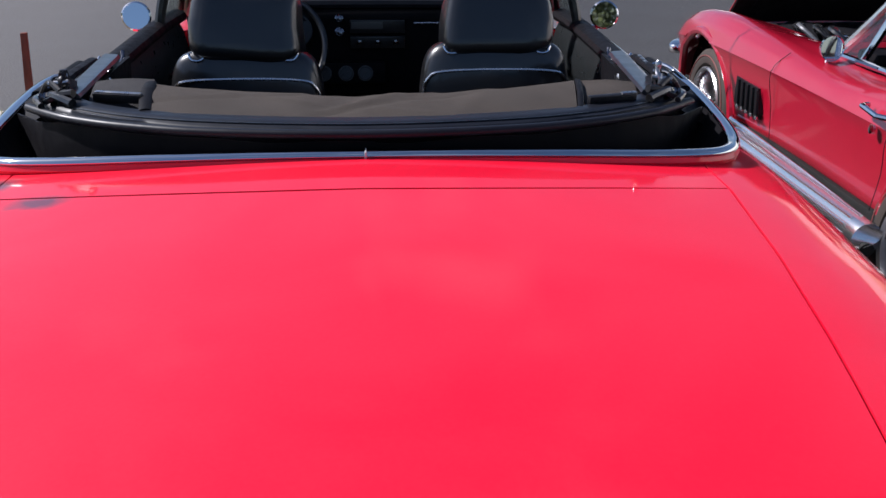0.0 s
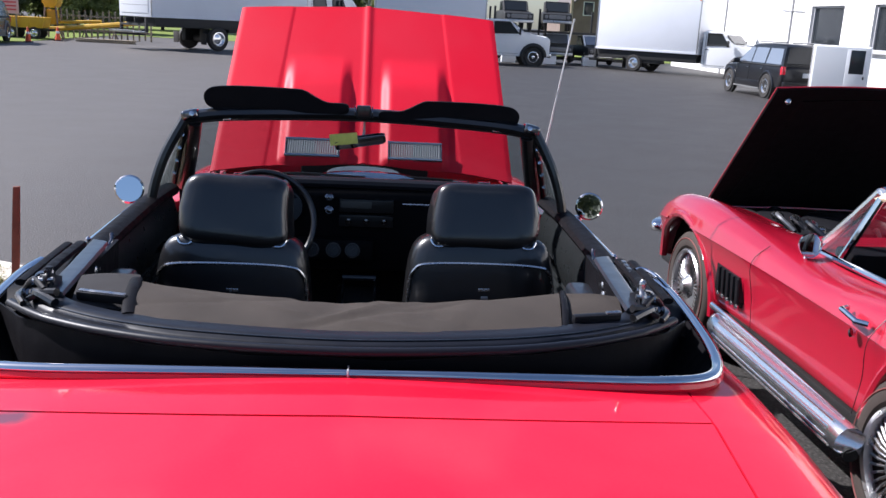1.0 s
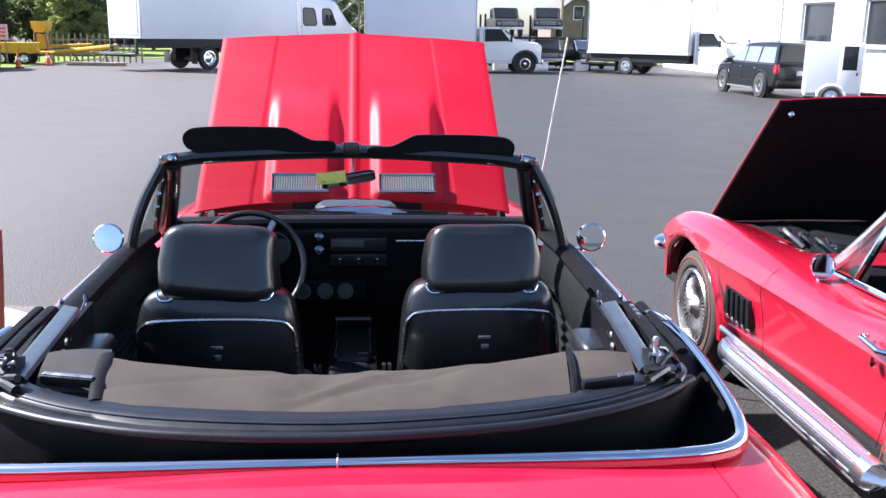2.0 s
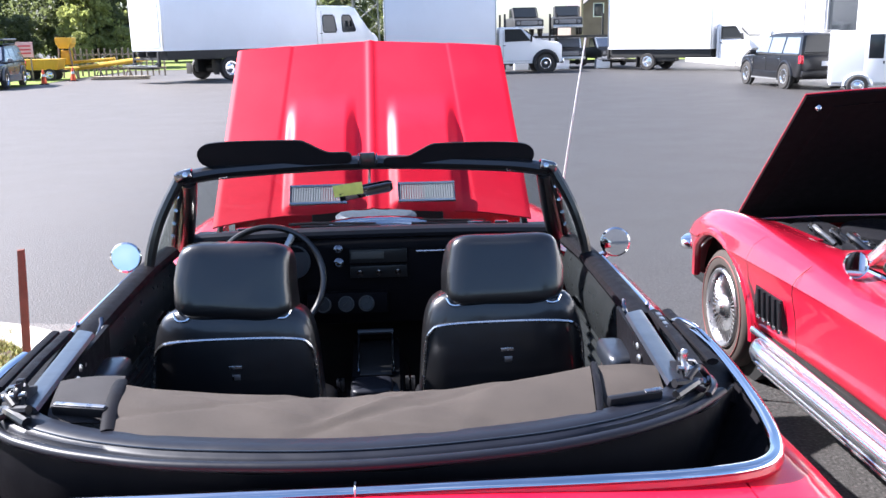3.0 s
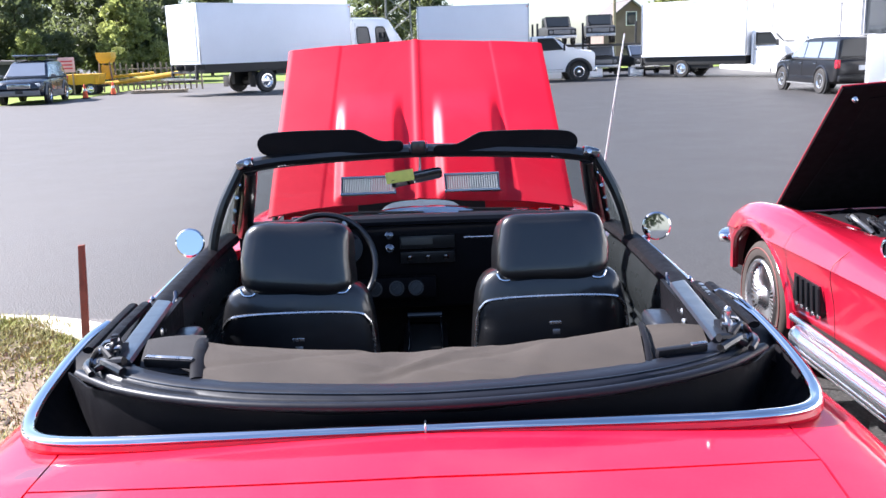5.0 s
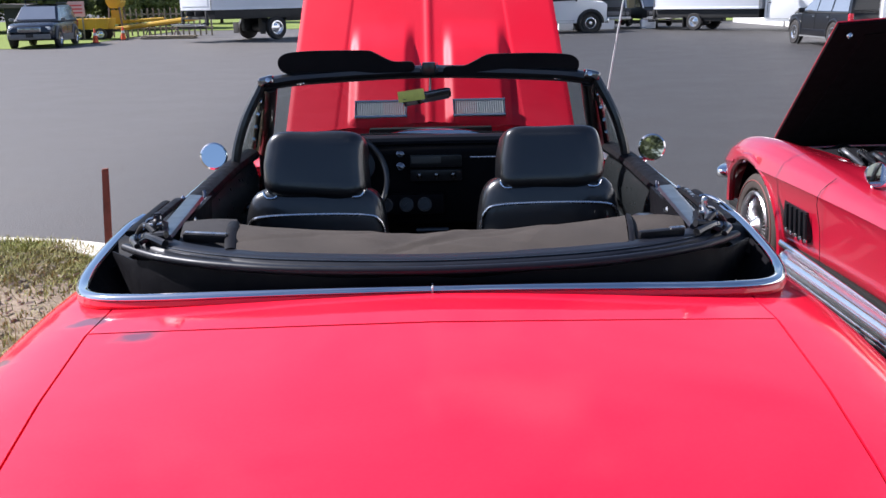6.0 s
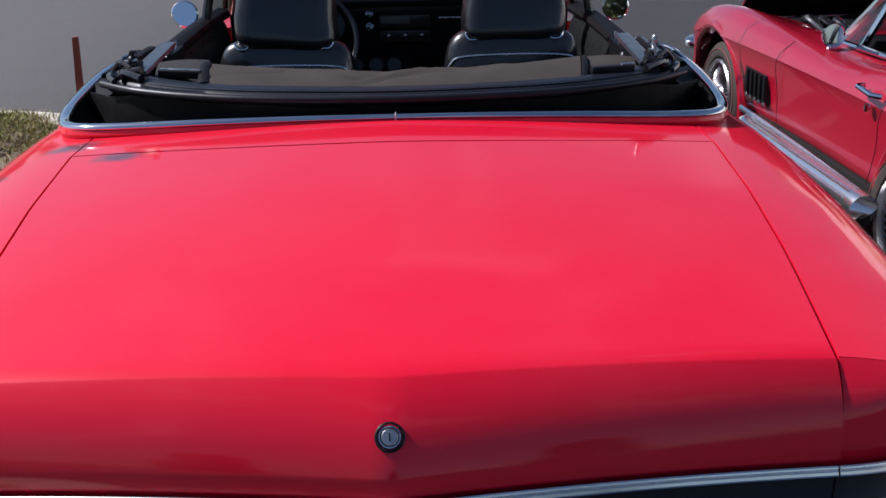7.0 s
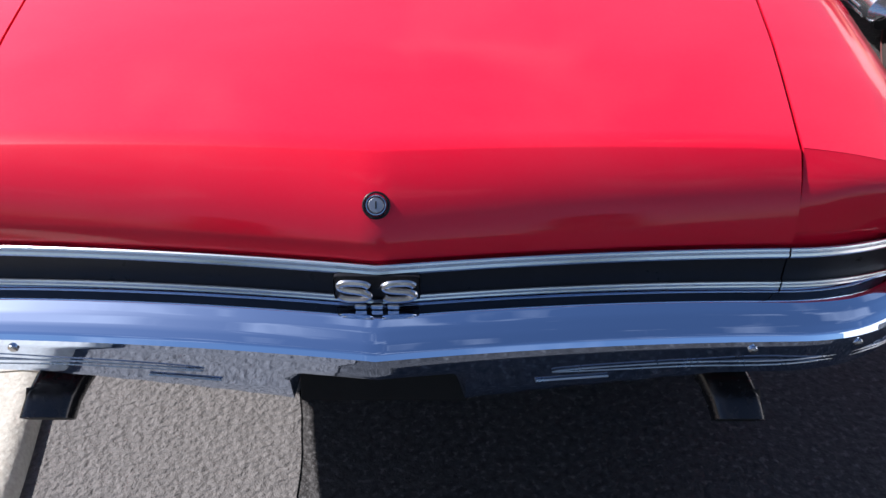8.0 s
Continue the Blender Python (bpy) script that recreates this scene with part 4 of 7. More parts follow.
# doors from inside: padded top, ribbed lower panel, bright sill
for side in (-1, 1):
    dr = part("door_inner_panel", thicken(grid(lambda u, v: Vector((side * (0.735 - 0.03 * math.sin(math.pi * min(1, v * 3))), 2.02 + 0.93 * u, 0.935 - 0.60 * v)), 10, 14), 0.015), DOORV, car, "grey-black vinyl door panel with ribs")
    for k in range(9):
        z = 0.83 - 0.035 * k
        part("door_rib", tube([(side * 0.722, 2.06, z), (side * 0.722, 2.50, z + 0.005), (side * 0.722, 2.86, z + 0.01)], 0.012, 8, flat=0.9), DOORV, dr)
    part("door_top_pad", tube(smooth_path([(side * 0.735, 2.03, 0.930), (side * 0.738, 2.3, 0.935), (side * 0.735, 2.7, 0.942), (side * 0.715, 2.93, 0.948)], 5), 0.038, 10, flat=0.65), VINYLM, car)
    part("door_sill_trim", tube([(side * 0.785, 2.02, 0.925), (side * 0.790, 2.4, 0.925), (side * 0.785, 2.76, 0.930)], 0.012, 8, flat=0.6), CHROME, car)
    part("lock_button", disc_ring((side * 0.765, 2.10, 0.93), (0, 0, 1), [(0.006, 0), (0.006, 0.02), (0.008, 0.025), (0.002, 0.032)], 10), CHROME, car)
    part("door_handle_inner", tube([(side * 0.70, 2.62, 0.79), (side * 0.69, 2.72, 0.79)], 0.011, 8), CHROME, dr)
    # round door mirror
    c = Vector((side * (0.83 if side < 0 else 0.85), 2.805, 0.966))
    n = Vector((0.10, -0.95, 0.215) if side < 0 else (-0.11, -0.98, 0.10)).normalized()
    mir = part("door_mirror", disc_ring(c, -n, [(0.047, -0.006), (0.052, 0.0), (0.050, 0.014), (0.037, 0.032), (0.012, 0.043)], 28), CHROME, car, "round chrome door mirror")
    part("mirror_glass", disc_ring(c, n, [(0.0455, 0.0064), (0.0450, 0.0070)], 28), MIRROR, mir)
    part("mirror_stalk", tube(smooth_path([c + Vector((0, 0.03, -0.02)), c + Vector((-side * 0.02, 0.035, -0.05)), c + Vector((-side * 0.05, 0.03, -0.062))], 4), [0.012] * 5 + [0.016] * 4, 10), CHROME, mir)

# windscreen: pillars, header, glass, vent windows
for side in (-1, 1):
    part("windscreen_pillar", tube(smooth_path([(side * 0.688, 3.06, 0.935), (side * 0.632, 2.90, 1.105), (side * 0.590, 2.755, 1.238)], 6), 0.031, 12, flat=1.25), VINYL, car, "black windscreen pillar")
    part("pillar_bright_edge", tube(smooth_path([(side * 0.722, 3.05, 0.94), (side * 0.668, 2.89, 1.105), (side * 0.620, 2.745, 1.240)], 6), 0.008, 8), CHROME, car)
    part("vent_window_post", tube(smooth_path([(side * 0.730, 2.69, 0.93), (side * 0.712, 2.70, 1.02), (side * 0.677, 2.715, 1.12), (side * 0.613, 2.735, 1.240)], 6), 0.015, 8, flat=1.2), VINYL, car)
    bm = bmesh.new()
    bm.faces.new([bm.verts.new(p) for p in ((side * 0.728, 2.72, 0.935), (side * 0.708, 3.03, 0.945), (side * 0.648, 2.89, 1.10), (side * 0.612, 2.75, 1.225))])
    g = part("vent_glass", thicken(bm, 0.004), GLASS, car)
    g.visible_shadow = False
    hl_ = part("header_latch", pillow((side * 0.598, 2.738, 1.250), (0.060, 0.050, 0.036), 0.45, 0.4, m=turn(0, side * 14, 0)), DARKC, car, "smoked chrome latch at the corner of the windscreen")
    part("latch_screw", disc_ring((side * 0.588, 2.712, 1.256), (0, -1, 0.4), [(0.009, 0), (0.009, 0.004), (0.003, 0.006)], 12), CHROME, hl_)
    part("pillar_seal", tube(smooth_path([(side * 0.712, 2.99, 0.955), (side * 0.655, 2.84, 1.11), (side * 0.604, 2.735, 1.232)], 6), 0.010, 8), VINYL, car)
    for k in range(4):
        p = Vector((side * 0.705, 2.97, 0.975)).lerp(Vector((side * 0.615, 2.745, 1.205)), (k + 0.6) / 4.2)
        part("trim_screw", disc_ring(p + Vector((0, -0.028, 0.006)), (0, -1, 0.5), [(0.007, -0.004), (0.007, 0.002), (0.002, 0.004)], 10), CHROME, car)
    part("visor_hinge", box((side * 0.475, 2.752, 1.238), (0.028, 0.012, 0.010), 0.002), CHROME, car)
hdr = smooth_path([(-0.606, 2.75, 1.238), (-0.45, 2.772, 1.256), (0, 2.795, 1.270), (0.45, 2.772, 1.254), (0.600, 2.75, 1.236)], 6)
part("windscreen_header", tube(hdr, 0.030, 10, flat=0.80), VINYL, car, "black windscreen header")
part("header_moulding", tube([(p.x, p.y + 0.018, p.z - 0.020) for p in hdr], 0.007, 8), CHROME, car)


def screen(u, v):
    s = v * 2 - 1
    low = Vector((s * 0.685, 3.07 + 0.16 * (1 - s * s), 0.955))
    high = Vector((s * 0.592, 2.765 + 0.04 * (1 - s * s), 1.236 + 0.028 * (1 - s * s)))
    return low.lerp(high, u)


g = part("windscreen_glass", thicken(grid(screen, 6, 16), 0.004), SCREENG, car, "lightly tinted curved windscreen")
g.visible_shadow = False
cowl_line = smooth_path([(-0.71, 3.07, 0.95), (-0.45, 3.17, 0.953), (0, 3.235, 0.955), (0.45, 3.17, 0.953), (0.71, 3.07, 0.95)], 6)
part("windscreen_lower_moulding", tube(cowl_line, 0.009, 8), CHROME, car)
for side in (-1, 1):
    out = [(0.530, 1.246), (0.552, 1.266), (0.556, 1.290), (0.540, 1.312), (0.50, 1.322), (0.40, 1.327), (0.24, 1.327), (0.205, 1.321), (0.160, 1.298), (0.125, 1.286), (0.060, 1.284), (0.060, 1.252), (0.13, 1.248), (0.30, 1.242), (0.46, 1.240)]
    pts = [(p.x, p.z) for p in smooth_path([(side * x, 0, z + (0.004 if side > 0 else 0.026 + 0.012 * (x - 0.3))) for x, z in out], 4, closed=True)]
    part("sun_visor", prism(pts, 2.760, 2.788, "y", bevel=0.004), VINYLM, car, "black sun visor folded up")
part("visor_bracket", box((0.0, 2.780, 1.282), (0.050, 0.034, 0.046), 0.006), VINYL, car)
for x in (-0.028, 0.028):
    part("bracket_ring", tube([(x, 2.77, 1.282), (x * 1.14, 2.77, 1.282)], 0.021, 12), DARKC, car)
part("mirror_stem", tube([(0.005, 2.795, 1.27), (0.003, 2.80, 1.21), (0.0, 2.79, 1.19)], 0.005, 8), STEEL, car)
mm = part("inner_mirror", pillow((-0.010, 2.778, 1.178), (0.185, 0.020, 0.040), 0.3, 0.35, m=turn(24, -9, 6)), DARKC, car, "rear-view mirror in a smoked chrome case")
part("mirror_glass", box((-0.012, 2.7665, 1.172), (0.172, 0.003, 0.032), 0.001, turn(24, -9, 6)), MIRROR, mm)
# added plate whose colour paints the greenery reflected in the mirror
part("mirror_card", box((-0.068, 2.752, 1.186), (0.098, 0.003, 0.040), 0.001, turn(4, -7, 0)), MIRROR_TINT, mm, "yellow-green patch before the mirror, a painted reflection of grass and trees")

# cowl with wiper arms
part("cowl_panel", thicken(grid(lambda u, v: Vector(((v * 2 - 1) * 0.70, 3.075 + 0.16 * (1 - (v * 2 - 1) ** 2) + u * (0.31 - 0.16 * (1 - (v * 2 - 1) ** 2)), 0.945 - 0.02 * u)), 4, 20), 0.01), DIAL, car)
for x0 in (-0.33, 0.10):
    wp = part("wiper", tube([(x0, 3.28, 0.965), (x0 + 0.10, 3.26, 0.972), (x0 + 0.34, 3.235, 0.968)], 0.006, 6), BANDB, car)
    part("wiper_blade", tube([(x0 + 0.05, 3.225, 0.968), (x0 + 0.36, 3.21, 0.965)], 0.005, 6), VINYL, wp)
# mirror plate added to give the bright sky reflection at the cowl
part("cowl_vent", thicken(grid(lambda u, v: Vector(((v * 2 - 1) * 0.19 + 0.02, 3.262 + 0.050 * u - 0.04 * (v * 2 - 1) ** 2, 0.962 + 0.022 * u + 0.006 * math.sin(math.pi * u) - 0.010 * (v * 2 - 1) ** 4)), 8, 24), 0.004), MIRROR, car, "curved mirror plate below the windscreen, added to reflect the sky", smooth=60)
for x, w in ((-0.47, 0.10), (0.40, 0.06), (0.50, 0.05)):
    part("cowl_clip", box((x, 3.225 - 0.05 * abs(x), 0.968), (w, 0.022, 0.016), 0.004, turn(0, 0, -18 if x > 0 else 18)), CHROME, car)

# raised hood with two domes and grille inserts
HU = Vector((0, 0.725, 0.689)).normalized()
HN = Vector((0, -HU.z, HU.y))
H0 = Vector((0, 3.330, 0.948))
HL = 0.972


def hood_pt(x, l, h=0.0):
    return H0 + HU * l + HN * h + Vector((x, 0, 0))


def hood_h(x, l):
    a = abs(x)
    h = 0.007 * math.exp(-(a / 0.016) ** 2) + 0.018 * (1 - (x / 0.62) ** 2)
    ease = lambda q: min(1, max(0, q)) ** 2 * (3 - 2 * min(1, max(0, q)))
    # two domes, rising from the middle of the hood towards the cowl
    h += 0.031 * ease((a - 0.062) / 0.054) * ease((0.368 - a) / 0.054) * ease((l - 0.050) / 0.015) * ease((0.69 - l) / 0.24)
    # the outer panels stand a little proud of the middle along a slanting fold
    return h + 0.003 * ease((a - 0.412 + 0.065 * l / HL) / 0.014)


def hood_surf(u, v):
    s = v * 2 - 1
    l = u * (HL + 0.03 * (1 - abs(s))) + 0.056 * (1 - s * s) * (1 - u)
    x = s * interp(u, [0, 0.4, 1], [0.635, 0.622, 0.598])
    return hood_pt(x, l, hood_h(x, l) - 0.004 * max(0, (abs(s) - 0.97) / 0.03))


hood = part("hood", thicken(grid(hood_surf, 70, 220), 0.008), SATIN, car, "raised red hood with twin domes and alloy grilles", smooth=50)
for side in (-1, 1):
    c0, c1, l0, l1 = 0.103, 0.330, 0.070, 0.156
    hh = 0.055
    ring = [hood_pt(side * x, l, hh) for x, l in ((c0, l0), (c1, l0), (c1, l1), (c0, l1))]
    gi = part("hood_grille", tube(ring, 0.008, 6, closed=True), GRILLE, hood, "alloy hood grille insert with fine fins")
    bm = bmesh.new()
    bm.faces.new([bm.verts.new(p - HN * 0.003) for p in ring])
    part("grille_back", thicken(bm, 0.003), GREYP, gi)
    for k in range(1, 23):
        x = c0 + (c1 - c0) * k / 23
        part("grille_fin", tube([hood_pt(side * x, l0 + 0.003, hh + 0.0005), hood_pt(side * x, l1 - 0.003, hh + 0.0005)], 0.0036, 6), FIN, gi)
part("hood_hinge", tube([(-0.62, 3.30, 0.88), (-0.61, 3.45, 1.00)], 0.012, 8), UNDER, car)
part("hood_hinge", tube([(0.62, 3.30, 0.88), (0.61, 3.45, 1.00)], 0.012, 8), UNDER, car)
an = part("antenna", tube([(0.862, 3.93, 0.86), (0.905, 3.91, 1.20), (0.970, 3.90, 1.655)], [0.006, 0.0045, 0.0035], 8), AERIAL, car, "thin bright steel aerial")
part("antenna_base", disc_ring((0.860, 3.93, 0.86), (0, 0, 1), [(0.018, 0), (0.014, 0.02), (0.006, 0.03)], 12), CHROME, an)

# cabin: dash, gauges, wheel, console, seats
part("cabin_carpet", box((0, 2.35, 0.275), (1.44, 1.8, 0.03), 0.005), CARPET, car)
part("tunnel", prism([(-0.15, 0.28), (-0.10, 0.42), (0.10, 0.42), (0.15, 0.28)], 1.5, 3.28, "y", bevel=0.02), CARPET, car)
part("rear_seat_back", pillow((0, 1.60, 0.62), (1.16, 0.16, 0.46), 0.3, 0.25), VINYL, car)
part("rear_seat_cushion", pillow((0, 1.83, 0.42), (1.16, 0.42, 0.18), 0.35, 0.25), VINYL, car)
dash = part("dashboard", prism([(3.215, 0.955), (3.08, 0.975), (3.03, 0.960), (3.015, 0.93), (3.03, 0.78), (3.06, 0.62), (3.28, 0.60)], -0.70, 0.70, "x", bevel=0.012), VINYLM, car, "black padded dashboard")
part("dash_pad", tube(smooth_path([(-0.69, 3.04, 0.965), (-0.3, 3.045, 0.975), (0.3, 3.045, 0.975), (0.69, 3.04, 0.965)], 6), 0.032, 10, flat=0.7), NAVY, dash)
part("dash_trim_line", tube([(0.16, 3.018, 0.905), (0.60, 3.018, 0.905)], 0.004, 6), PIPING, dash)
part("radio", box((0.02, 3.015, 0.895), (0.21, 0.03, 0.05), 0.004), DIAL, dash)
part("radio_dial", box((-0.02, 2.998, 0.900), (0.12, 0.004, 0.028), 0.002), DIALW, dash)
part("heater_panel", box((0.02, 3.018, 0.835), (0.21, 0.03, 0.045), 0.004), DIAL, dash)
for x in (-0.05, 0.02, 0.09):
    part("heater_knob", disc_ring((x, 3.0, 0.835), (0, -1, 0), [(0.011, 0), (0.011, 0.012), (0.002, 0.014)], 14), DARKC, dash)
for z, r in ((0.925, 0.016), (0.873, 0.018)):
    k = part("dash_knob", disc_ring((-0.125, 3.005, z), (0, -1, 0.2), [(r, 0), (r, 0.012), (r * 0.7, 0.014), (r * 0.65, 0.010), (0.003, 0.012)], 20), DARKC, dash)
for x in (-0.36, -0.22):
    part("instrument_dial", disc_ring((x - 0.07, 3.01, 0.88), (0, -1, 0.25), [(0.062, 0), (0.062, 0.008), (0.055, 0.008), (0.055, 0.002), (0.001, 0.002)], 28), DIAL, dash)
pod = part("gauge_pod", box((-0.10, 3.03, 0.715), (0.30, 0.05, 0.085), 0.012), VINYLM, dash, "gauge pod with three round dials")
for x in (-0.19, -0.105, -0.030):
    gz = part("small_gauge", disc_ring((x, 3.003, 0.715), (0, -1, 0.25), [(0.030, 0), (0.030, 0.006), (0.026, 0.007), (0.025, 0.002), (0.001, 0.002)], 24), DIALW, pod)
    part("gauge_face", disc_ring((x, 2.9995, 0.716), (0, -1, 0.25), [(0.024, 0.0), (0.0235, 0.0012)], 24), DIAL, gz)
    part("gauge_needle", tube([(x - 0.012, 2.995, 0.712), (x + 0.006, 2.995, 0.726)], 0.0014, 5), DIALW, gz)
wc, wt = Vector((-0.375, 2.925, 0.835)), 26
WM = pose(*wc, -wt, 0, 0)
ring = [WM @ Vector((0.198 * math.cos(a), 0, 0.198 * math.sin(a))) for a in (2 * math.pi * i / 48 for i in range(48))]
sw = part("steering_wheel", tube(ring, 0.0115, 10, closed=True, up=(0.3, 1, 0.2)), VINYL, car, "thin-rimmed black steering wheel")
part("wheel_hub", disc_ring(WM @ Vector((0, 0.03, 0)), WM.to_3x3() @ Vector((0, -1, 0)), [(0.06, 0), (0.06, 0.02), (0.04, 0.035), (0.004, 0.038)], 24), VINYL, sw)
for a in (62, 180, -62):
    d = Vector((math.cos(radians(a)), 0, math.sin(radians(a))))
    part("wheel_spoke", tube([WM @ (d * 0.05 + Vector((0, 0.015, 0))), WM @ (d * 0.192)], 0.013, 8, flat=0.4, up=(0, 1, 0.3)), STEEL, sw)
part("steering_column", tube([wc + Vector((0, 0.05, -0.02)), wc + Vector((0, 0.30, -0.15))], 0.03, 12), VINYLM, car)
cons = part("centre_console", prism([(2.62, 0.42), (2.62, 0.52), (2.70, 0.53), (2.80, 0.50), (3.02, 0.56), (3.06, 0.56), (3.06, 0.40)], -0.085, 0.085, "x", bevel=0.010), VINYL, car, "centre console with a horseshoe shifter")
part("shift_plate", box((-0.0, 2.90, 0.537), (0.115, 0.22, 0.008), 0.004, turn(14)), DIAL, cons)
for x in (-0.062, 0.062):
    part("shift_rail", tube([(x, 2.80, 0.525), (x, 2.90, 0.575), (x, 2.98, 0.61)], 0.004, 8), CHROME, cons)
part("shift_bar", tube([(-0.066, 2.98, 0.612), (0.066, 2.98, 0.612)], 0.010, 10), VINYL, cons)
part("armrest_lid", pillow((-0.01, 2.63, 0.520), (0.14, 0.14, 0.06), 0.35, 0.35), NAVY, cons)
for x in (-0.13, -0.115, 0.11, 0.13):
    part("belt_buckle", box((x, 2.74, 0.50), (0.012, 0.02, 0.045), 0.002), STEEL, car)


def lump(p, seed, amount):
    """Soft stuffing under the vinyl."""
    q = Vector(p)
    return q * (1 + amount * 6 * noise.noise(Vector((q.x * 9 + seed * 5, q.y * 9, q.z * 12))))


def bucket_seat(cx, dz, hh_, hz):
    tilt = turn(-9)
    lean = lambda p: (p.x * (1.0 - 0.10 * max(0, p.z / 0.32)), p.y - 0.02 * (1 - (p.x / 0.25) ** 2), p.z)
    st = part("seat_back", pillow((cx, 2.215, 0.70 + dz), (0.482, 0.178, 0.600), 0.30, 0.36, nu=22, nv=44, m=tilt, fn=lean), VINYL, car, "black vinyl bucket seat with bright piping")
    b = Vector((cx, 2.215, 0.70 + dz))
    arch = [(-0.232, -0.27), (-0.229, -0.05), (-0.222, 0.135), (-0.205, 0.190), (-0.16, 0.209), (0, 0.214), (0.16, 0.209), (0.205, 0.190), (0.222, 0.135), (0.229, -0.05), (0.232, -0.27)]
    pts = smooth_path([b + tilt @ Vector((x, -0.104 + 0.030 * (abs(x) / 0.22) ** 6, z)) for x, z in arch], 5)
    part("seat_piping", tube(pts, 0.0048, 6), PIPING, st, "bright silver piping")
    part("seat_cushion", pillow((cx, 2.50, 0.43), (0.50, 0.52, 0.20), 0.32, 0.3), VINYL, car)
    part("seat_badge", box(b + tilt @ Vector((0.005, -0.107, 0.135)), (0.036, 0.004, 0.010), 0.001, tilt), PIPING, st)
    part("seat_badge_lower", box(b + tilt @ Vector((0.007, -0.107, 0.108)), (0.022, 0.004, 0.016), 0.001, tilt), STEEL, st)
    # slanted end panels: wider in front and below
    fat = lambda p: (p.x * (1 - 0.045 * (p.z / 0.10)) * (1 + 0.050 * (p.y / 0.064)), p.y * (1 + 0.25 * (0.5 - p.z / 0.18)), p.z)
    hd = part("headrest", pillow((cx + 0.005, 2.235, hz), (0.330, 0.128, hh_ * 1.02), 0.36, 0.34, nu=24, nv=56, m=turn(-12, 1.5 if cx < 0 else -1.0), fn=lambda p: lump(fat(p), cx, 0.010)), VINYL, st, "black vinyl headrest")
    for x in (-0.135, 0.135):
        part("headrest_collar", tube(smooth_path([(cx + x - 0.024, 2.172, hz - hh_ / 2 + 0.034), (cx + x - 0.012, 2.160, hz - hh_ / 2 + 0.018), (cx + x + 0.012, 2.160, hz - hh_ / 2 + 0.018), (cx + x + 0.024, 2.172, hz - hh_ / 2 + 0.034)], 4), 0.0045, 8), CHROME, hd, "chrome collar of the headrest post")


bucket_seat(-0.372, -0.045, 0.212, 1.024)
bucket_seat(0.378, -0.022, 0.196, 1.034)

# ---- the crimson sports car beside it; local x runs to its right from its left flank, y ahead from the front axle ----
sport = thing("sports_car", "crimson vintage sports car with its black-lined hood tipped open", "car", at=pose(1.664 * K, 4.09 * K, 0, 0, 0, 0.5))
CX = 0.86
# brown of sunlight and reflected red is put into this rubber's colour
TYRE2 = material("brownish_tyre", (0.055, 0.044, 0.039), 0.75, var=0.35, vscale=15, bump=0.2, bscale=200, spec=0.25)
ST = [-2.85, -2.5, -2.02, -1.7, -1.2, -0.85, -0.45, -0.1, 0.25, 0.5, 0.68]


def st_row(vals):
    return dict(zip(ST, vals))


S_HW = st_row([0.60, 0.74, 0.83, 0.835, 0.84, 0.85, 0.865, 0.872, 0.845, 0.755, 0.58])
S_CREST = st_row([0.68, 0.79, 0.85, 0.79, 0.745, 0.755, 0.785, 0.800, 0.752, 0.645, 0.565])
S_MID = st_row([0.56, 0.61, 0.65, 0.66, 0.665, 0.668, 0.668, 0.66, 0.62, 0.57, 0.53])
S_TOP = st_row([0.67, 0.76, 0.80, 0.78, 0.76, 0.76, 0.745, 0.735, 0.70, 0.62, 0.555])
S_SILL = st_row([0.42, 0.37, 0.35, 0.350, 0.366, 0.368, 0.360, 0.34, 0.36, 0.43, 0.48])


def sport_section(y):
    h, c, m, t, s = S_HW[y], S_CREST[y], S_MID[y], S_TOP[y], S_SILL[y]
    half = [(0, t + 0.004), (0.12, t + 0.003), (0.25, t), (h - 0.42, t), (h - 0.32, t + 0.1 * (c - t)), (h - 0.24, t + 0.5 * (c - t)), (h - 0.16, c - 0.006), (h - 0.115, c), (h - 0.075, c - 0.014), (h - 0.03, (c + m) / 2 + 0.01),
            (h - 0.006, m + 0.014), (h, m), (h - 0.008, m - 0.018), (h - 0.022, (m + s) / 2), (h - 0.030, s + 0.03), (h - 0.045, s), (h - 0.12, s - 0.02)]
    return half


def sport_body(side):
    cols = []
    n = len(sport_section(ST[0]))
    for k in range(n):
        cols.append(smooth_path([(CX + side * sport_section(y)[k][0], y, sport_section(y)[k][1]) for y in ST], 12))
    rows = [[cols[k][i] for k in range(n)] for i in range(len(cols[0]))]
    bm = loft(rows)
    # finer skin, then the openings
    bmesh.ops.subdivide_edges(bm, edges=[e for e in bm.edges if abs(e.verts[0].co.y - e.verts[1].co.y) < 1e-4 and e.calc_length() > 0.05], cuts=2, use_grid_fill=True)
    kill = []
    for f in bm.faces:
        c = f.calc_center_median()
        d = abs(c.x - CX)
        wheel = any((c.y - ay) ** 2 + (c.z - 0.31) ** 2 < 0.385 ** 2 and d > 0.6 for ay in (-0.035, -2.03))
        cabin = d < 0.635 and -1.95 < c.y < -0.98 and c.z > 0.6
        bay = d < 0.53 and -0.58 < c.y < 0.40 and c.z > 0.6
        if wheel or cabin or bay:
            kill.append(f)
    bmesh.ops.delete(bm, geom=kill, context='FACES')
    bmesh.ops.recalc_face_normals(bm, faces=bm.faces)
    thicken(bm, 0.008)
    return bm


for side in (-1, 1):
    part("body_shell", sport_body(side), RED2, sport, "crimson painted body side", smooth=38)
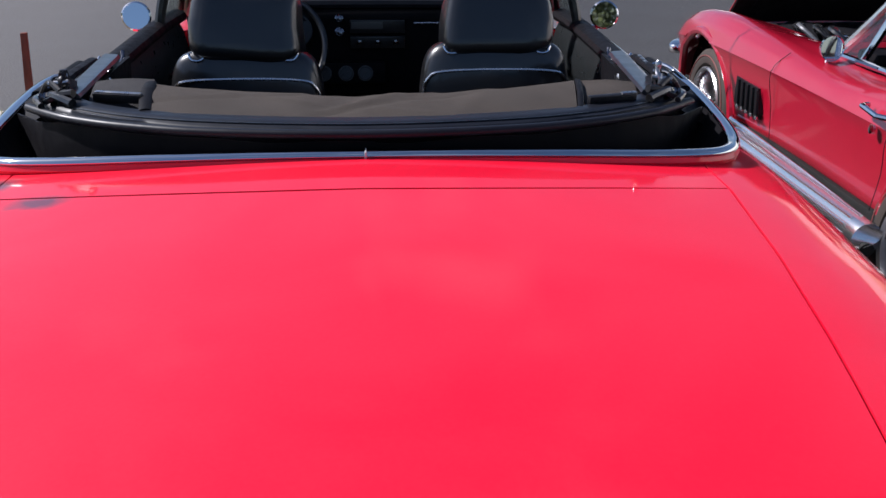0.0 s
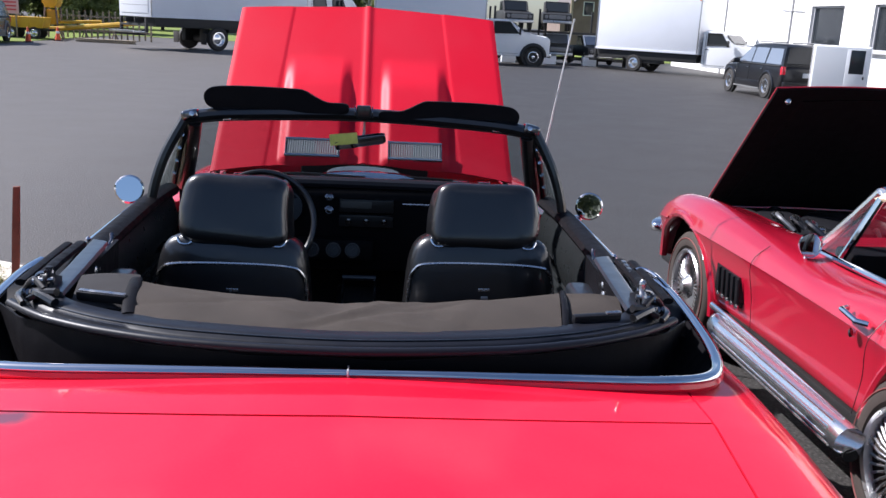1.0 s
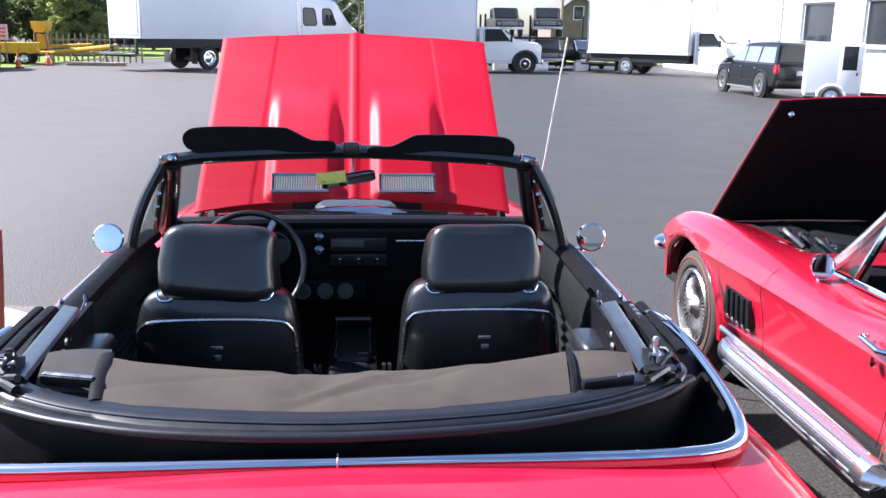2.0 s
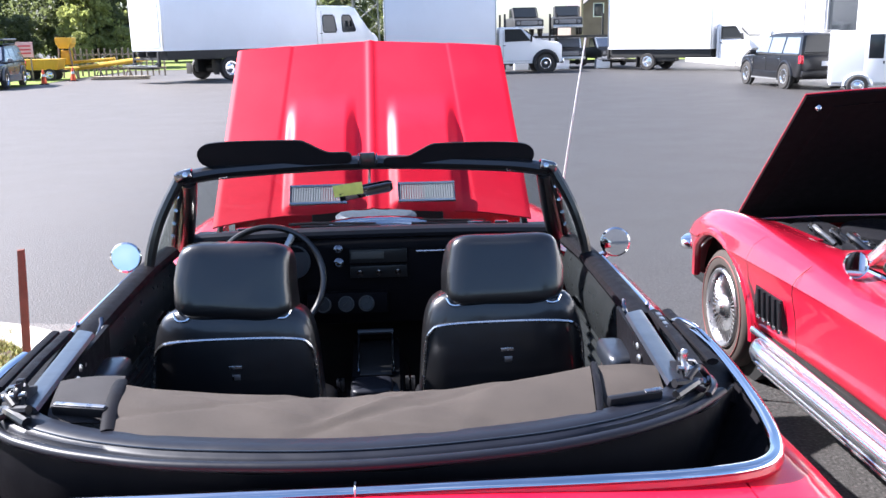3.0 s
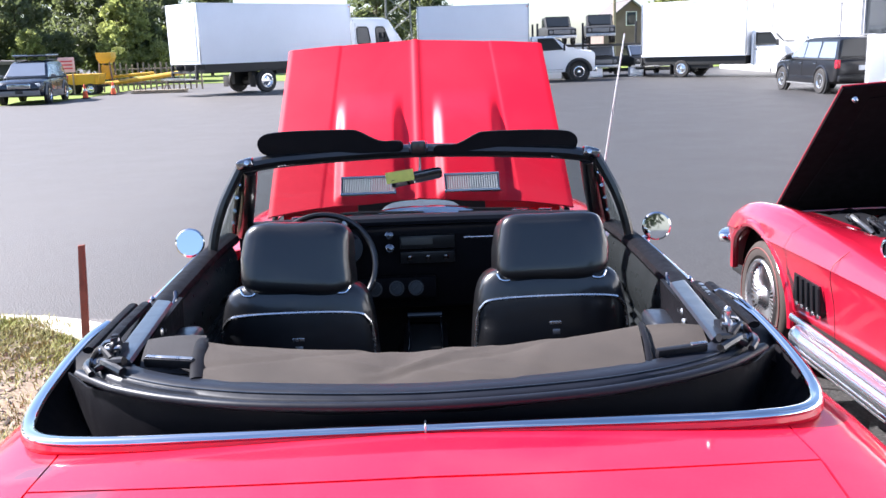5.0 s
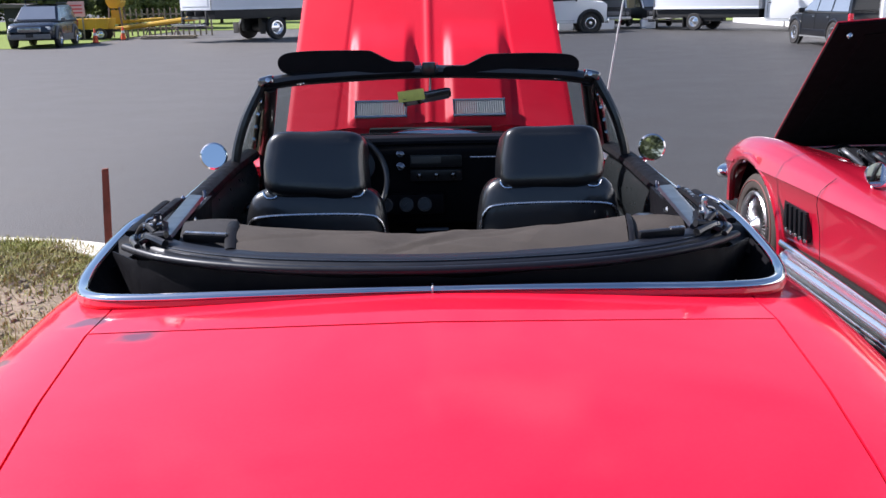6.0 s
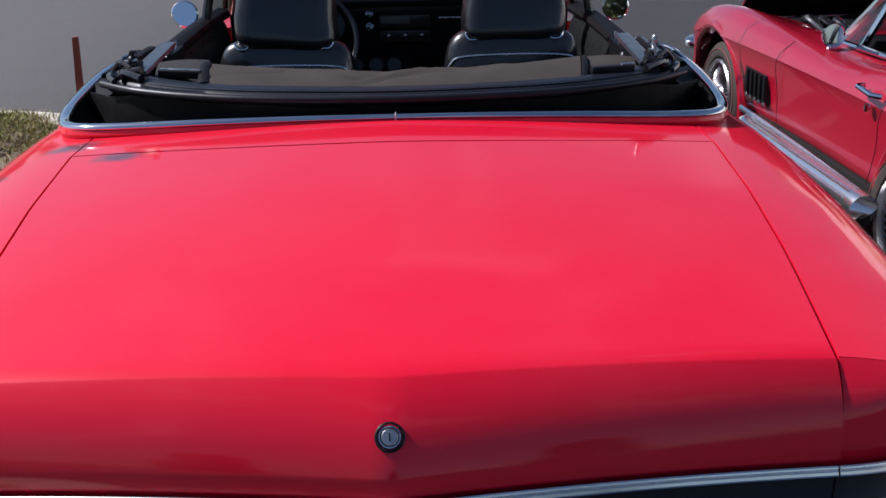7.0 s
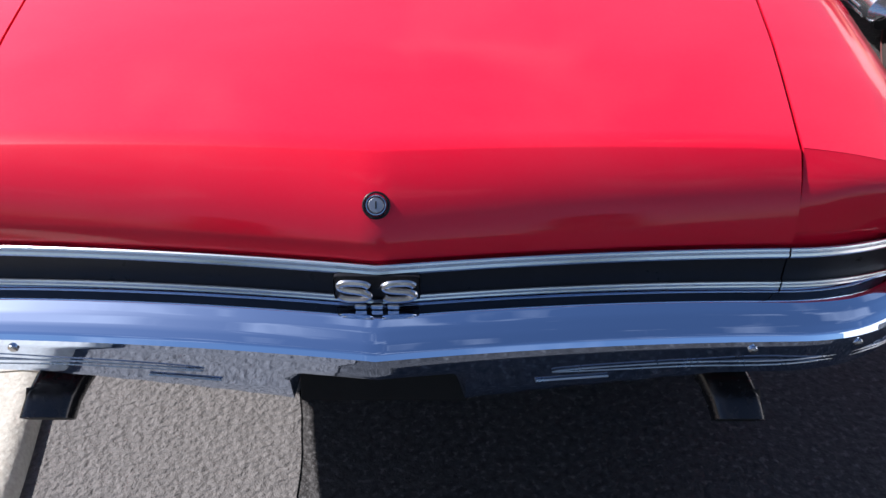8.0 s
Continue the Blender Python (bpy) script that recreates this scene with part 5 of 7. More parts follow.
part("nose_cap", prism([(CX - 0.56, 0.48), (CX + 0.56, 0.48), (CX + 0.55, 0.57), (CX - 0.55, 0.57)], 0.655, 0.70, "y", bevel=0.015), RED2, sport)
part("under_tray", box((CX, -1.05, 0.30), (1.40, 3.2, 0.04), 0.01), UNDER, sport)
for y in (0.0, -2.02):
    for side in (-1, 1):
        arc = [radians(9 + 173 * i / 30) for i in range(31)]
        yc = y - (0.035 if y == 0.0 else 0.01)
        part("arch_lip", tube([(CX + side * (interp(yc + 0.385 * math.cos(a), ST, [S_HW[q] for q in ST]) - 0.034 + 0.014 * math.sin(a)), yc + 0.385 * math.cos(a), 0.31 + 0.385 * math.sin(a)) for a in arc], 0.022, 8, up=(1, 0, 0)), RED2, sport)
    for x in (0.16, 1.56):
        part("wheel_house", disc_ring((x + (0.24 if x < 1 else -0.24), y, 0.33), (-1 if x < 1 else 1, 0, 0), [(0.29, -0.03), (0.395, 0.0), (0.395, 0.25), (0.375, 0.25)], 28), UNDER, sport)


def finned_wheel(x, y, out):
    w = part("wheel", disc_ring((x, y, 0.302), (out, 0, 0), [(0.209, -0.09), (0.266, -0.095), (0.293, -0.075), (0.302, -0.045), (0.302, 0.045), (0.293, 0.070), (0.276, 0.085), (0.244, 0.092), (0.219, 0.085), (0.209, 0.06)], 48), TYRE2, sport, "brownish tyre with a thin red stripe")
    part("tyre_stripe", tube([(x + out * 0.0905, y + 0.258 * math.cos(a), 0.302 + 0.258 * math.sin(a)) for a in (2 * math.pi * i / 48 for i in range(48))], 0.0036, 6, closed=True, up=(1, 0, 0)), REDLINE, w)
    rim = part("rim", disc_ring((x, y, 0.302), (out, 0, 0), [(0.200, 0.02), (0.202, 0.085), (0.194, 0.094), (0.182, 0.088), (0.175, 0.055), (0.170, 0.02)], 48), RIMM, w, "bright finned wheel")
    part("rim_back", disc_ring((x, y, 0.302), (out, 0, 0), [(0.185, 0.0), (0.185, 0.025), (0.05, 0.04), (0.01, 0.04)], 40), UNDER, w)
    fin = tube([(0, 0.062, 0.062), (0, 0.12, 0.070), (0, 0.178, 0.062)], [0.0032, 0.0046, 0.0058], 5)
    bmesh.ops.scale(fin, vec=(K, K, K), verts=fin.verts)
    me = bpy.data.meshes.new("fin")
    fin.to_mesh(me)
    fin.free()
    me.materials.append(RIMM)
    for i in range(36):
        o = new("fin", me)
        o.parent = rim
        q = Matrix.Rotation(2 * math.pi * i / 36, 4, 'X')
        # local z of the fin points out of the wheel
        o.matrix_local = Matrix.Translation((x * K, y * K, 0.302 * K)) @ q @ Matrix.Rotation(radians(90 * out), 4, 'Y')
    part("hub_cone", disc_ring((x, y, 0.302), (out, 0, 0), [(0.066, 0.04), (0.062, 0.07), (0.045, 0.085), (0.030, 0.105), (0.006, 0.112)], 24), RIMM, rim)



# fluted side exhaust
for side in (-1, 1):
    sx = lambda d: CX + side * (CX + d)
    run = smooth_path([(sx(-0.03), -0.54, 0.306), (sx(0.015), -0.64, 0.308), (sx(0.02), -1.15, 0.312), (sx(0.02), -1.66, 0.312), (sx(0.015), -1.705, 0.303)], 6)
    cover = part("side_exhaust", tube(run, [0.036, 0.046] + [0.053] * (len(run) - 5) + [0.050, 0.043, 0.030], 16, flat=1.05), ALLOY, sport, "fluted chrome side exhaust")
    for a in (-45, -10, 25, 60, 95):
        ca, sa = math.cos(radians(a)), math.sin(radians(a))
        part("exhaust_flute", tube([(sx(0.018 + 0.053 * ca), -0.66, 0.308 + 0.055 * sa), (sx(0.02 + 0.053 * ca), -1.65, 0.312 + 0.055 * sa)], 0.0065, 8), ALLOY, cover)
    part("exhaust_outlet", tube([(sx(0.015), -1.68, 0.292), (sx(0.025), -1.755, 0.276)], 0.026, 14), UNDER, cover)
    part("sill_strip", tube([(sx(-0.012), -0.45, 0.362), (sx(-0.010), -0.75, 0.362), (sx(-0.012), -1.15, 0.360), (sx(-0.014), -1.66, 0.346)], [0.014, 0.011, 0.006, 0.004], 10, flat=1.3), ALLOY, sport)
    part("sill_panel", box((sx(-0.050), -1.08, 0.325), (0.03, 1.16, 0.09), 0.01), UNDER, sport)
    # cooling slots behind the front wheel
    vent = part("fender_vent", prism([(-0.46, 0.455), (-0.70, 0.438), (-0.715, 0.470), (-0.68, 0.572), (-0.46, 0.576)], sx(-0.030), sx(-0.008), "x"), BANDB, sport, "black fender vent with slanted gills")
    for k in range(5):
        y = -0.500 - 0.048 * k
        part("gill", tube([(sx(-0.004), y, 0.568), (sx(0.0), y - 0.020, 0.445)], 0.009, 6, flat=0.5), BANDB, vent)
        part("gill_tip", box((sx(0.004), y - 0.026, 0.452), (0.010, 0.020, 0.016), 0.003), GRILLE, vent)
    part("door_seam", tube(smooth_path([(sx(-0.072), -0.79, 0.752), (sx(-0.0), -0.785, 0.672), (sx(-0.018), -0.795, 0.52), (sx(-0.026), -0.805, 0.37)], 4), 0.0016, 5), BANDB, sport)
    part("door_seam", tube(smooth_path([(sx(-0.095), -1.68, 0.775), (sx(-0.005), -1.68, 0.665), (sx(-0.018), -1.66, 0.52), (sx(-0.026), -1.62, 0.37)], 4), 0.0016, 5), BANDB, sport)
    part("door_handle", tube([(sx(-0.020), -1.50, 0.718), (sx(0.012), -1.52, 0.720), (sx(0.012), -1.62, 0.708), (sx(-0.020), -1.64, 0.704)], 0.010, 8), CHROME, sport)
    part("key_lock", disc_ring((sx(-0.008), -1.575, 0.652), (side, 0, 0.1), [(0.016, -0.004), (0.016, 0.006), (0.004, 0.008)], 16), CHROME, sport)
    part("front_bumper", pillow((sx(-0.19), 0.655, 0.470), (0.10, 0.26, 0.075), 0.6, 0.6, m=turn(0, 0, side * 38)), CHROME, sport, "small chrome corner bumper")
    part("door_mirror", disc_ring((sx(-0.15), -0.965, 0.805), (0.1, -1, 0.1), [(0.048, -0.004), (0.052, 0.0), (0.046, -0.02), (0.02, -0.035)], 20), CHROME, sport)
    part("mirror_stalk", tube([(sx(-0.14), -0.955, 0.740), (sx(-0.15), -0.945, 0.77)], 0.010, 8), CHROME, sport)
    # windscreen frame and quarter light
    part("windscreen_post", tube(smooth_path([(sx(-0.27), -0.82, 0.755), (sx(-0.315), -0.96, 0.92), (sx(-0.35), -1.06, 1.050)], 5), 0.024, 10), ALLOY, sport, "chrome windscreen post")
    part("quarter_light_frame", tube([(sx(-0.24), -1.03, 0.755), (sx(-0.335), -1.085, 1.03)], 0.015, 8), CHROME, sport)
    part("window_sill_trim", tube([(sx(-0.235), -0.84, 0.760), (sx(-0.235), -1.68, 0.775)], 0.013, 8), CHROME, sport)
    bm = bmesh.new()
    bm.faces.new([bm.verts.new(p) for p in ((sx(-0.255), -0.85, 0.76), (sx(-0.245), -1.02, 0.76), (sx(-0.335), -1.075, 1.02))])
    part("door_card", box((sx(-0.245), -1.43, 0.60), (0.022, 0.98, 0.29), 0.008), VINYLM, sport, "black inner door panel")
    g = part("quarter_light", thicken(bm, 0.004), GLASS, sport)
    g.visible_shadow = False
bm = grid(lambda u, v: Vector((CX + (v * 2 - 1) * (0.57 - 0.08 * u), -0.82 - 0.24 * u + 0.10 * (1 - (v * 2 - 1) ** 2), 0.765 + 0.285 * u)), 4, 10)
g = part("windscreen_glass", thicken(bm, 0.004), GLASS, sport)
g.visible_shadow = False
part("windscreen_rail", tube(smooth_path([(CX - 0.51, -1.06, 1.055), (CX, -0.98, 1.080), (CX + 0.51, -1.06, 1.055)], 6), 0.018, 8), CHROME, sport)
part("soft_top", thicken(grid(lambda u, v: Vector((CX + (v * 2 - 1) * (0.535 + 0.04 * u), -1.03 - 1.02 * u + 0.06 * (1 - (v * 2 - 1) ** 2), 1.095 + 0.075 * math.sin(math.pi * min(1, u * 0.75 + 0.12)) - 0.10 * abs(v * 2 - 1) ** 4 - 0.36 * max(0, u - 0.72) ** 1.2)), 16, 20), 0.012), CREAM, sport, "cream cloth soft top")
part("cabin_tub", box((CX, -1.5, 0.42), (1.25, 1.2, 0.16), 0.03), CARPET, sport)
part("dashboard", box((CX, -0.98, 0.72), (1.15, 0.16, 0.16), 0.03), VINYLM, sport)
for x in (CX - 0.32, CX + 0.32):
    part("seat_back", pillow((x, -1.82, 0.66), (0.46, 0.14, 0.50), 0.3, 0.3, m=turn(12)), VINYL, sport)
ring = [Vector((CX - 0.32 + 0.19 * math.cos(a), -1.22 + 0.06 * math.sin(a), 0.77 + 0.18 * math.sin(a))) for a in (2 * math.pi * i / 36 for i in range(36))]
sw2 = part("steering_wheel", tube(ring, 0.010, 8, closed=True, up=(0.3, 1, 0.2)), VINYL, sport)
for a in (90, 210, 330):
    part("wheel_spoke", tube([(CX - 0.32, -1.22, 0.77), (CX - 0.32 + 0.185 * math.cos(radians(a)), -1.22 + 0.06 * math.sin(radians(a)), 0.77 + 0.175 * math.sin(radians(a)))], 0.008, 6), STEEL, sw2)
# engine bay bits
bay = part("engine_bay", box((CX, -0.08, 0.47), (1.02, 0.98, 0.20), 0.02), UNDER, sport)
part("air_cleaner", disc_ring((CX - 0.02, -0.12, 0.64), (0, 0, 1), [(0.20, 0), (0.215, 0.01), (0.215, 0.065), (0.19, 0.08), (0.02, 0.085)], 32), BANDB, bay)
for x in (CX - 0.3, CX + 0.3):
    part("valve_cover", box((x, -0.1, 0.66), (0.14, 0.55, 0.09), 0.025, turn(0, 20 if x > CX else -20, 0)), BANDB, bay)
for k in range(6):
    x = CX - 0.42 + 0.16 * k
    part("bay_hose", tube(smooth_path([(x, -0.52, 0.70), (x + 0.05, -0.40, 0.740), (x + 0.12, -0.28, 0.70)], 5), 0.011, 8), VINYL if k % 2 else BANDB, bay)
for k, (x, y, z) in enumerate(((0.47, -0.06, 0.715), (0.44, -0.15, 0.735), (0.49, -0.22, 0.738), (0.43, -0.31, 0.756), (0.48, -0.38, 0.752), (0.42, -0.46, 0.775))):
    part("wire_loom", tube(smooth_path([(x + 0.10, y + 0.05, z - 0.10), (x + 0.02, y + 0.03, z), (x, y - 0.03, z + 0.004), (x + 0.05, y - 0.09, z - 0.05)], 5), 0.009 + 0.003 * (k % 3), 8), (BANDB, ENGINE, VINYL)[k % 3], bay)
    part("clamp", disc_ring((x + 0.012, y, z + 0.004), (0.2, 1, 0.1), [(0.012, -0.012), (0.020, -0.012), (0.020, 0.012), (0.012, 0.012)], 14), PIPING, bay)
part("brake_reservoir", box((0.50, -0.42, 0.700), (0.10, 0.13, 0.07), 0.015), BANDB, bay)
part("reservoir_cap", disc_ring((0.50, -0.42, 0.735), (0, 0, 1), [(0.036, 0), (0.036, 0.015), (0.030, 0.020), (0.004, 0.021)], 20), PIPING, bay)

# true spacing of the stations along the car, then the wheels
LONG = ([-2.85, -2.02, -1.7, -1.2, -0.85, -0.45, 0.0, 0.25, 0.68], [-2.95, -2.11, -1.87, -1.37, -0.985, -0.53, 0.0, 0.306, 0.85])
for ob in sport.children_recursive:
    for v in ob.data.vertices:
        v.co.y = K * interp(v.co.y / K, *LONG)
for y, d in ((0.0, 0.0), (-2.06, 0.028)):
    finned_wheel(0.155 - d, y, -1)
    finned_wheel(1.565 + d, y, 1)
# hood tipped open on its front edge
hl, hr = 0.312, 1.385
ha, hb = Vector((0, 0.469, 0.686)), Vector((0, -0.247, 1.387))
hd = hb - ha
hn = Vector((0, hd.z, -hd.y)).normalized()


def tipped(u, v, off=0.0):
    x = hl + (hr - hl) * v
    return Vector((x, 0, 0)) + ha + hd * u + hn * (off + 0.03 * math.sin(math.pi * v))


th = part("hood", thicken(grid(lambda u, v: tipped(-0.15 + 1.15 * u, v, 0.000), 12, 20), 0.005), RED2, sport, "tipped-open hood, crimson outside and black inside")
part("hood_liner", thicken(grid(lambda u, v: tipped(-0.145 + 1.140 * u, 0.003 + 0.994 * v, -0.005), 10, 20), 0.010), VINYLM, th, "black underside of the hood")
for a, b in (((0.06, 0.10), (0.90, 0.16)), ((0.90, 0.16), (0.93, 0.85)), ((0.06, 0.90), (0.93, 0.85))):
    part("hood_brace", tube([tipped(a[0] + (b[0] - a[0]) * i / 6, a[1] + (b[1] - a[1]) * i / 6, -0.014) for i in range(7)], 0.010, 8, flat=0.35), VINYLM, th)
part("hood_striker", disc_ring(tipped(0.93, 0.075, -0.025), -hn, [(0.017, 0), (0.017, 0.012), (0.010, 0.024), (0.003, 0.026)], 16), CHROME, th)
part("hood_prop", tube([tipped(0.97, 0.985, -0.02), (hr - 0.05, -0.60, 0.74)], 0.010, 8), STEEL, sport)

# ---- planted island with a concrete kerb, and a stake ----
EDGE = smooth_path([(-14, 7.2, 0), (-7, 6.0, 0), (-4.2, 5.5, 0), (-2.8, 5.26, 0), (-2.25, 5.12, 0), (-1.82, 4.84, 0), (-1.58, 4.40, 0), (-1.36, 3.5, 0), (-1.10, 2.1, 0), (-0.93, 1.35, 0), (-0.80, 0.62, 0), (-0.74, 0.05, 0), (-0.82, -0.6, 0), (-1.3, -1.3, 0), (-2.6, -1.8, 0), (-6, -2.4, 0)], 6)


def inward(i, d):
    a, b = EDGE[max(i - 1, 0)], EDGE[min(i + 1, len(EDGE) - 1)]
    t = (b - a).normalized()
    return EDGE[i] + Vector((t.y, -t.x, 0)) * d


kerb = thing("kerb", "pale concrete kerb edging the planted island", "kerb", kind="structure")
PROF = [(0.0, 0.0), (0.004, 0.030), (0.02, 0.048), (0.05, 0.056), (0.24, 0.062), (0.27, 0.058), (0.275, 0.0)]
seg_len = 0.0
start = 0
for i in range(1, len(EDGE)):
    seg_len += (EDGE[i] - EDGE[i - 1]).length
    if seg_len > 1.15 or i == len(EDGE) - 1:
        rows = []
        for k in range(start, i + 1):
            row = [inward(k, d) + Vector((0, 0, z)) for d, z in PROF]
            if k == start:
                dirn = (EDGE[k + 1] - EDGE[k]).normalized() * 0.006
                row = [p + dirn for p in row]
            rows.append(row)
        part("kerb_stone", loft(rows, closed=True, caps=True), CONCRETE, kerb)
        start, seg_len = i, 0.0

inner = [inward(i, 0.27) for i in range(len(EDGE))]


def soil_pt(i, t):
    p = inner[i].lerp(Vector((-9, 2.0, 0)), t)
    return Vector((p.x, p.y, 0.045 + 0.05 * min(1, t * 4) + 0.03 * noise.noise(Vector((p.x * 1.3, p.y * 1.3, 0)))))


soil = put("soil", loft([[soil_pt(i, t) for t in (0, 0.01, 0.03, 0.06, 0.1, 0.16, 0.25, 0.4, 0.6, 0.8, 1.0)] for i in range(len(inner))]), SOIL, k=K)
tagged(soil, "dry brown soil and mulch of the planted island", "soil", kind="structure")

# grass and straw on the island
rng = random.Random(5)
verts, faces, mats = [], [], []


def blade(p, h, w, lean, yaw):
    c, s = math.cos(yaw), math.sin(yaw)
    b = len(verts)
    tip = (p[0] + c * lean, p[1] + s * lean, p[2] + h)
    mid = (p[0] + c * lean * 0.35, p[1] + s * lean * 0.35, p[2] + h * 0.6)
    verts.extend([(p[0] - s * w, p[1] + c * w, p[2]), (p[0] + s * w, p[1] - c * w, p[2]), (mid[0] + s * w * 0.7, mid[1] - c * w * 0.7, mid[2]), (mid[0] - s * w * 0.7, mid[1] + c * w * 0.7, mid[2]), tip])
    faces.extend([(b, b + 1, b + 2, b + 3), (b + 3, b + 2, b + 4)])


count = 0
while count < 62000:
    i = rng.randrange(18, 62)
    t = rng.random() ** 1.5 * 0.42
    p = soil_pt(min(i, len(inner) - 1), t)
    p += Vector((rng.uniform(-0.15, 0.15), rng.uniform(-0.15, 0.15), -0.01))
    d = noise.noise(Vector((p.x * 1.1, p.y * 1.1, 3.0)))
    near = math.exp(-((p.y - 3.75) / 0.38) ** 2)
    if d - 0.75 * near < rng.uniform(-0.95, 0.05):
        continue
    blade(p * K, rng.uniform(0.015, 0.055), rng.uniform(0.002, 0.005), rng.uniform(0.0, 0.06), rng.uniform(0, 6.28))
    count += 1
me = bpy.data.meshes.new("grass")
me.from_pydata(verts, [], faces)
me.materials.append(GRASSM)
tagged(new("grass", me), "short yellow-green grass on the planted island", "grass", kind="stuff")

# bark chips and pebbles
verts, faces = [], []
for _ in range(2600):
    i = rng.randrange(18, 62)
    t = rng.random() ** 1.3 * 0.42
    p = soil_pt(min(i, len(inner) - 1), t) + Vector((rng.uniform(-0.15, 0.15), rng.uniform(-0.15, 0.15), 0.006))
    p = p * K
    a, l, w, h = rng.uniform(0, 6.28), rng.uniform(0.012, 0.035), rng.uniform(0.005, 0.012), rng.uniform(0.004, 0.012)
    c, s = math.cos(a), math.sin(a)
    b = len(verts)
    for dx, dy, dz in ((-l, -w, 0), (l, -w, 0), (l, w, 0), (-l, w, 0), (-l * 0.7, 0, h), (l * 0.7, 0, h)):
        verts.append((p[0] + c * dx - s * dy, p[1] + s * dx + c * dy, p[2] + dz))
    faces.extend([(b, b + 1, b + 5, b + 4), (b + 2, b + 3, b + 4, b + 5), (b + 1, b + 2, b + 5), (b + 3, b, b + 4)])
me = bpy.data.meshes.new("bark_chips")
me.from_pydata(verts, [], faces)
CHIP = material("bark_chip", (0.24, 0.20, 0.16), 0.9, island=0.6, spec=0.1)
me.materials.append(CHIP)
tagged(new("bark_chips", me), "scattered grey-brown bark chips on the soil", "bark chips", kind="stuff")

stake = put("stake", prism([(-0.020, 0.0), (-0.020, 0.36), (-0.018, 0.615), (0.017, 0.62), (0.020, 0.36), (0.020, 0.0)], -0.012, 0.012, "y", bevel=0.003), STAKE, k=K)
stake.matrix_world = pose(-1.90 * K, 4.48 * K, 0.02, 2, 4.0, 12)
tagged(stake, "red-brown wooden stake driven into the island", "stake")


# ---- far side of the lot ----
def road_wheel(parent, x, y, r, out, width=0.22, rim=ALLOY, z=None):
    """Wheel with its axle along local y; out is the side that shows."""
    z = r if z is None else z
    w = part("wheel", disc_ring((x, y, z), (0, out, 0), [(r * 0.62, -width / 2), (r * 0.93, -width / 2), (r, -width * 0.3), (r, width * 0.3), (r * 0.93, width / 2), (r * 0.64, width / 2), (r * 0.63, width * 0.12)], 28), RUBBER, parent, "black tyre", k=1)
    part("rim", disc_ring((x, y, z), (0, out, 0), [(r * 0.60, width * 0.1), (r * 0.62, width * 0.48), (r * 0.54, width * 0.50), (r * 0.42, width * 0.15), (r * 0.2, width * 0.3), (r * 0.05, width * 0.34)], 24), rim, w, k=1)
    return w


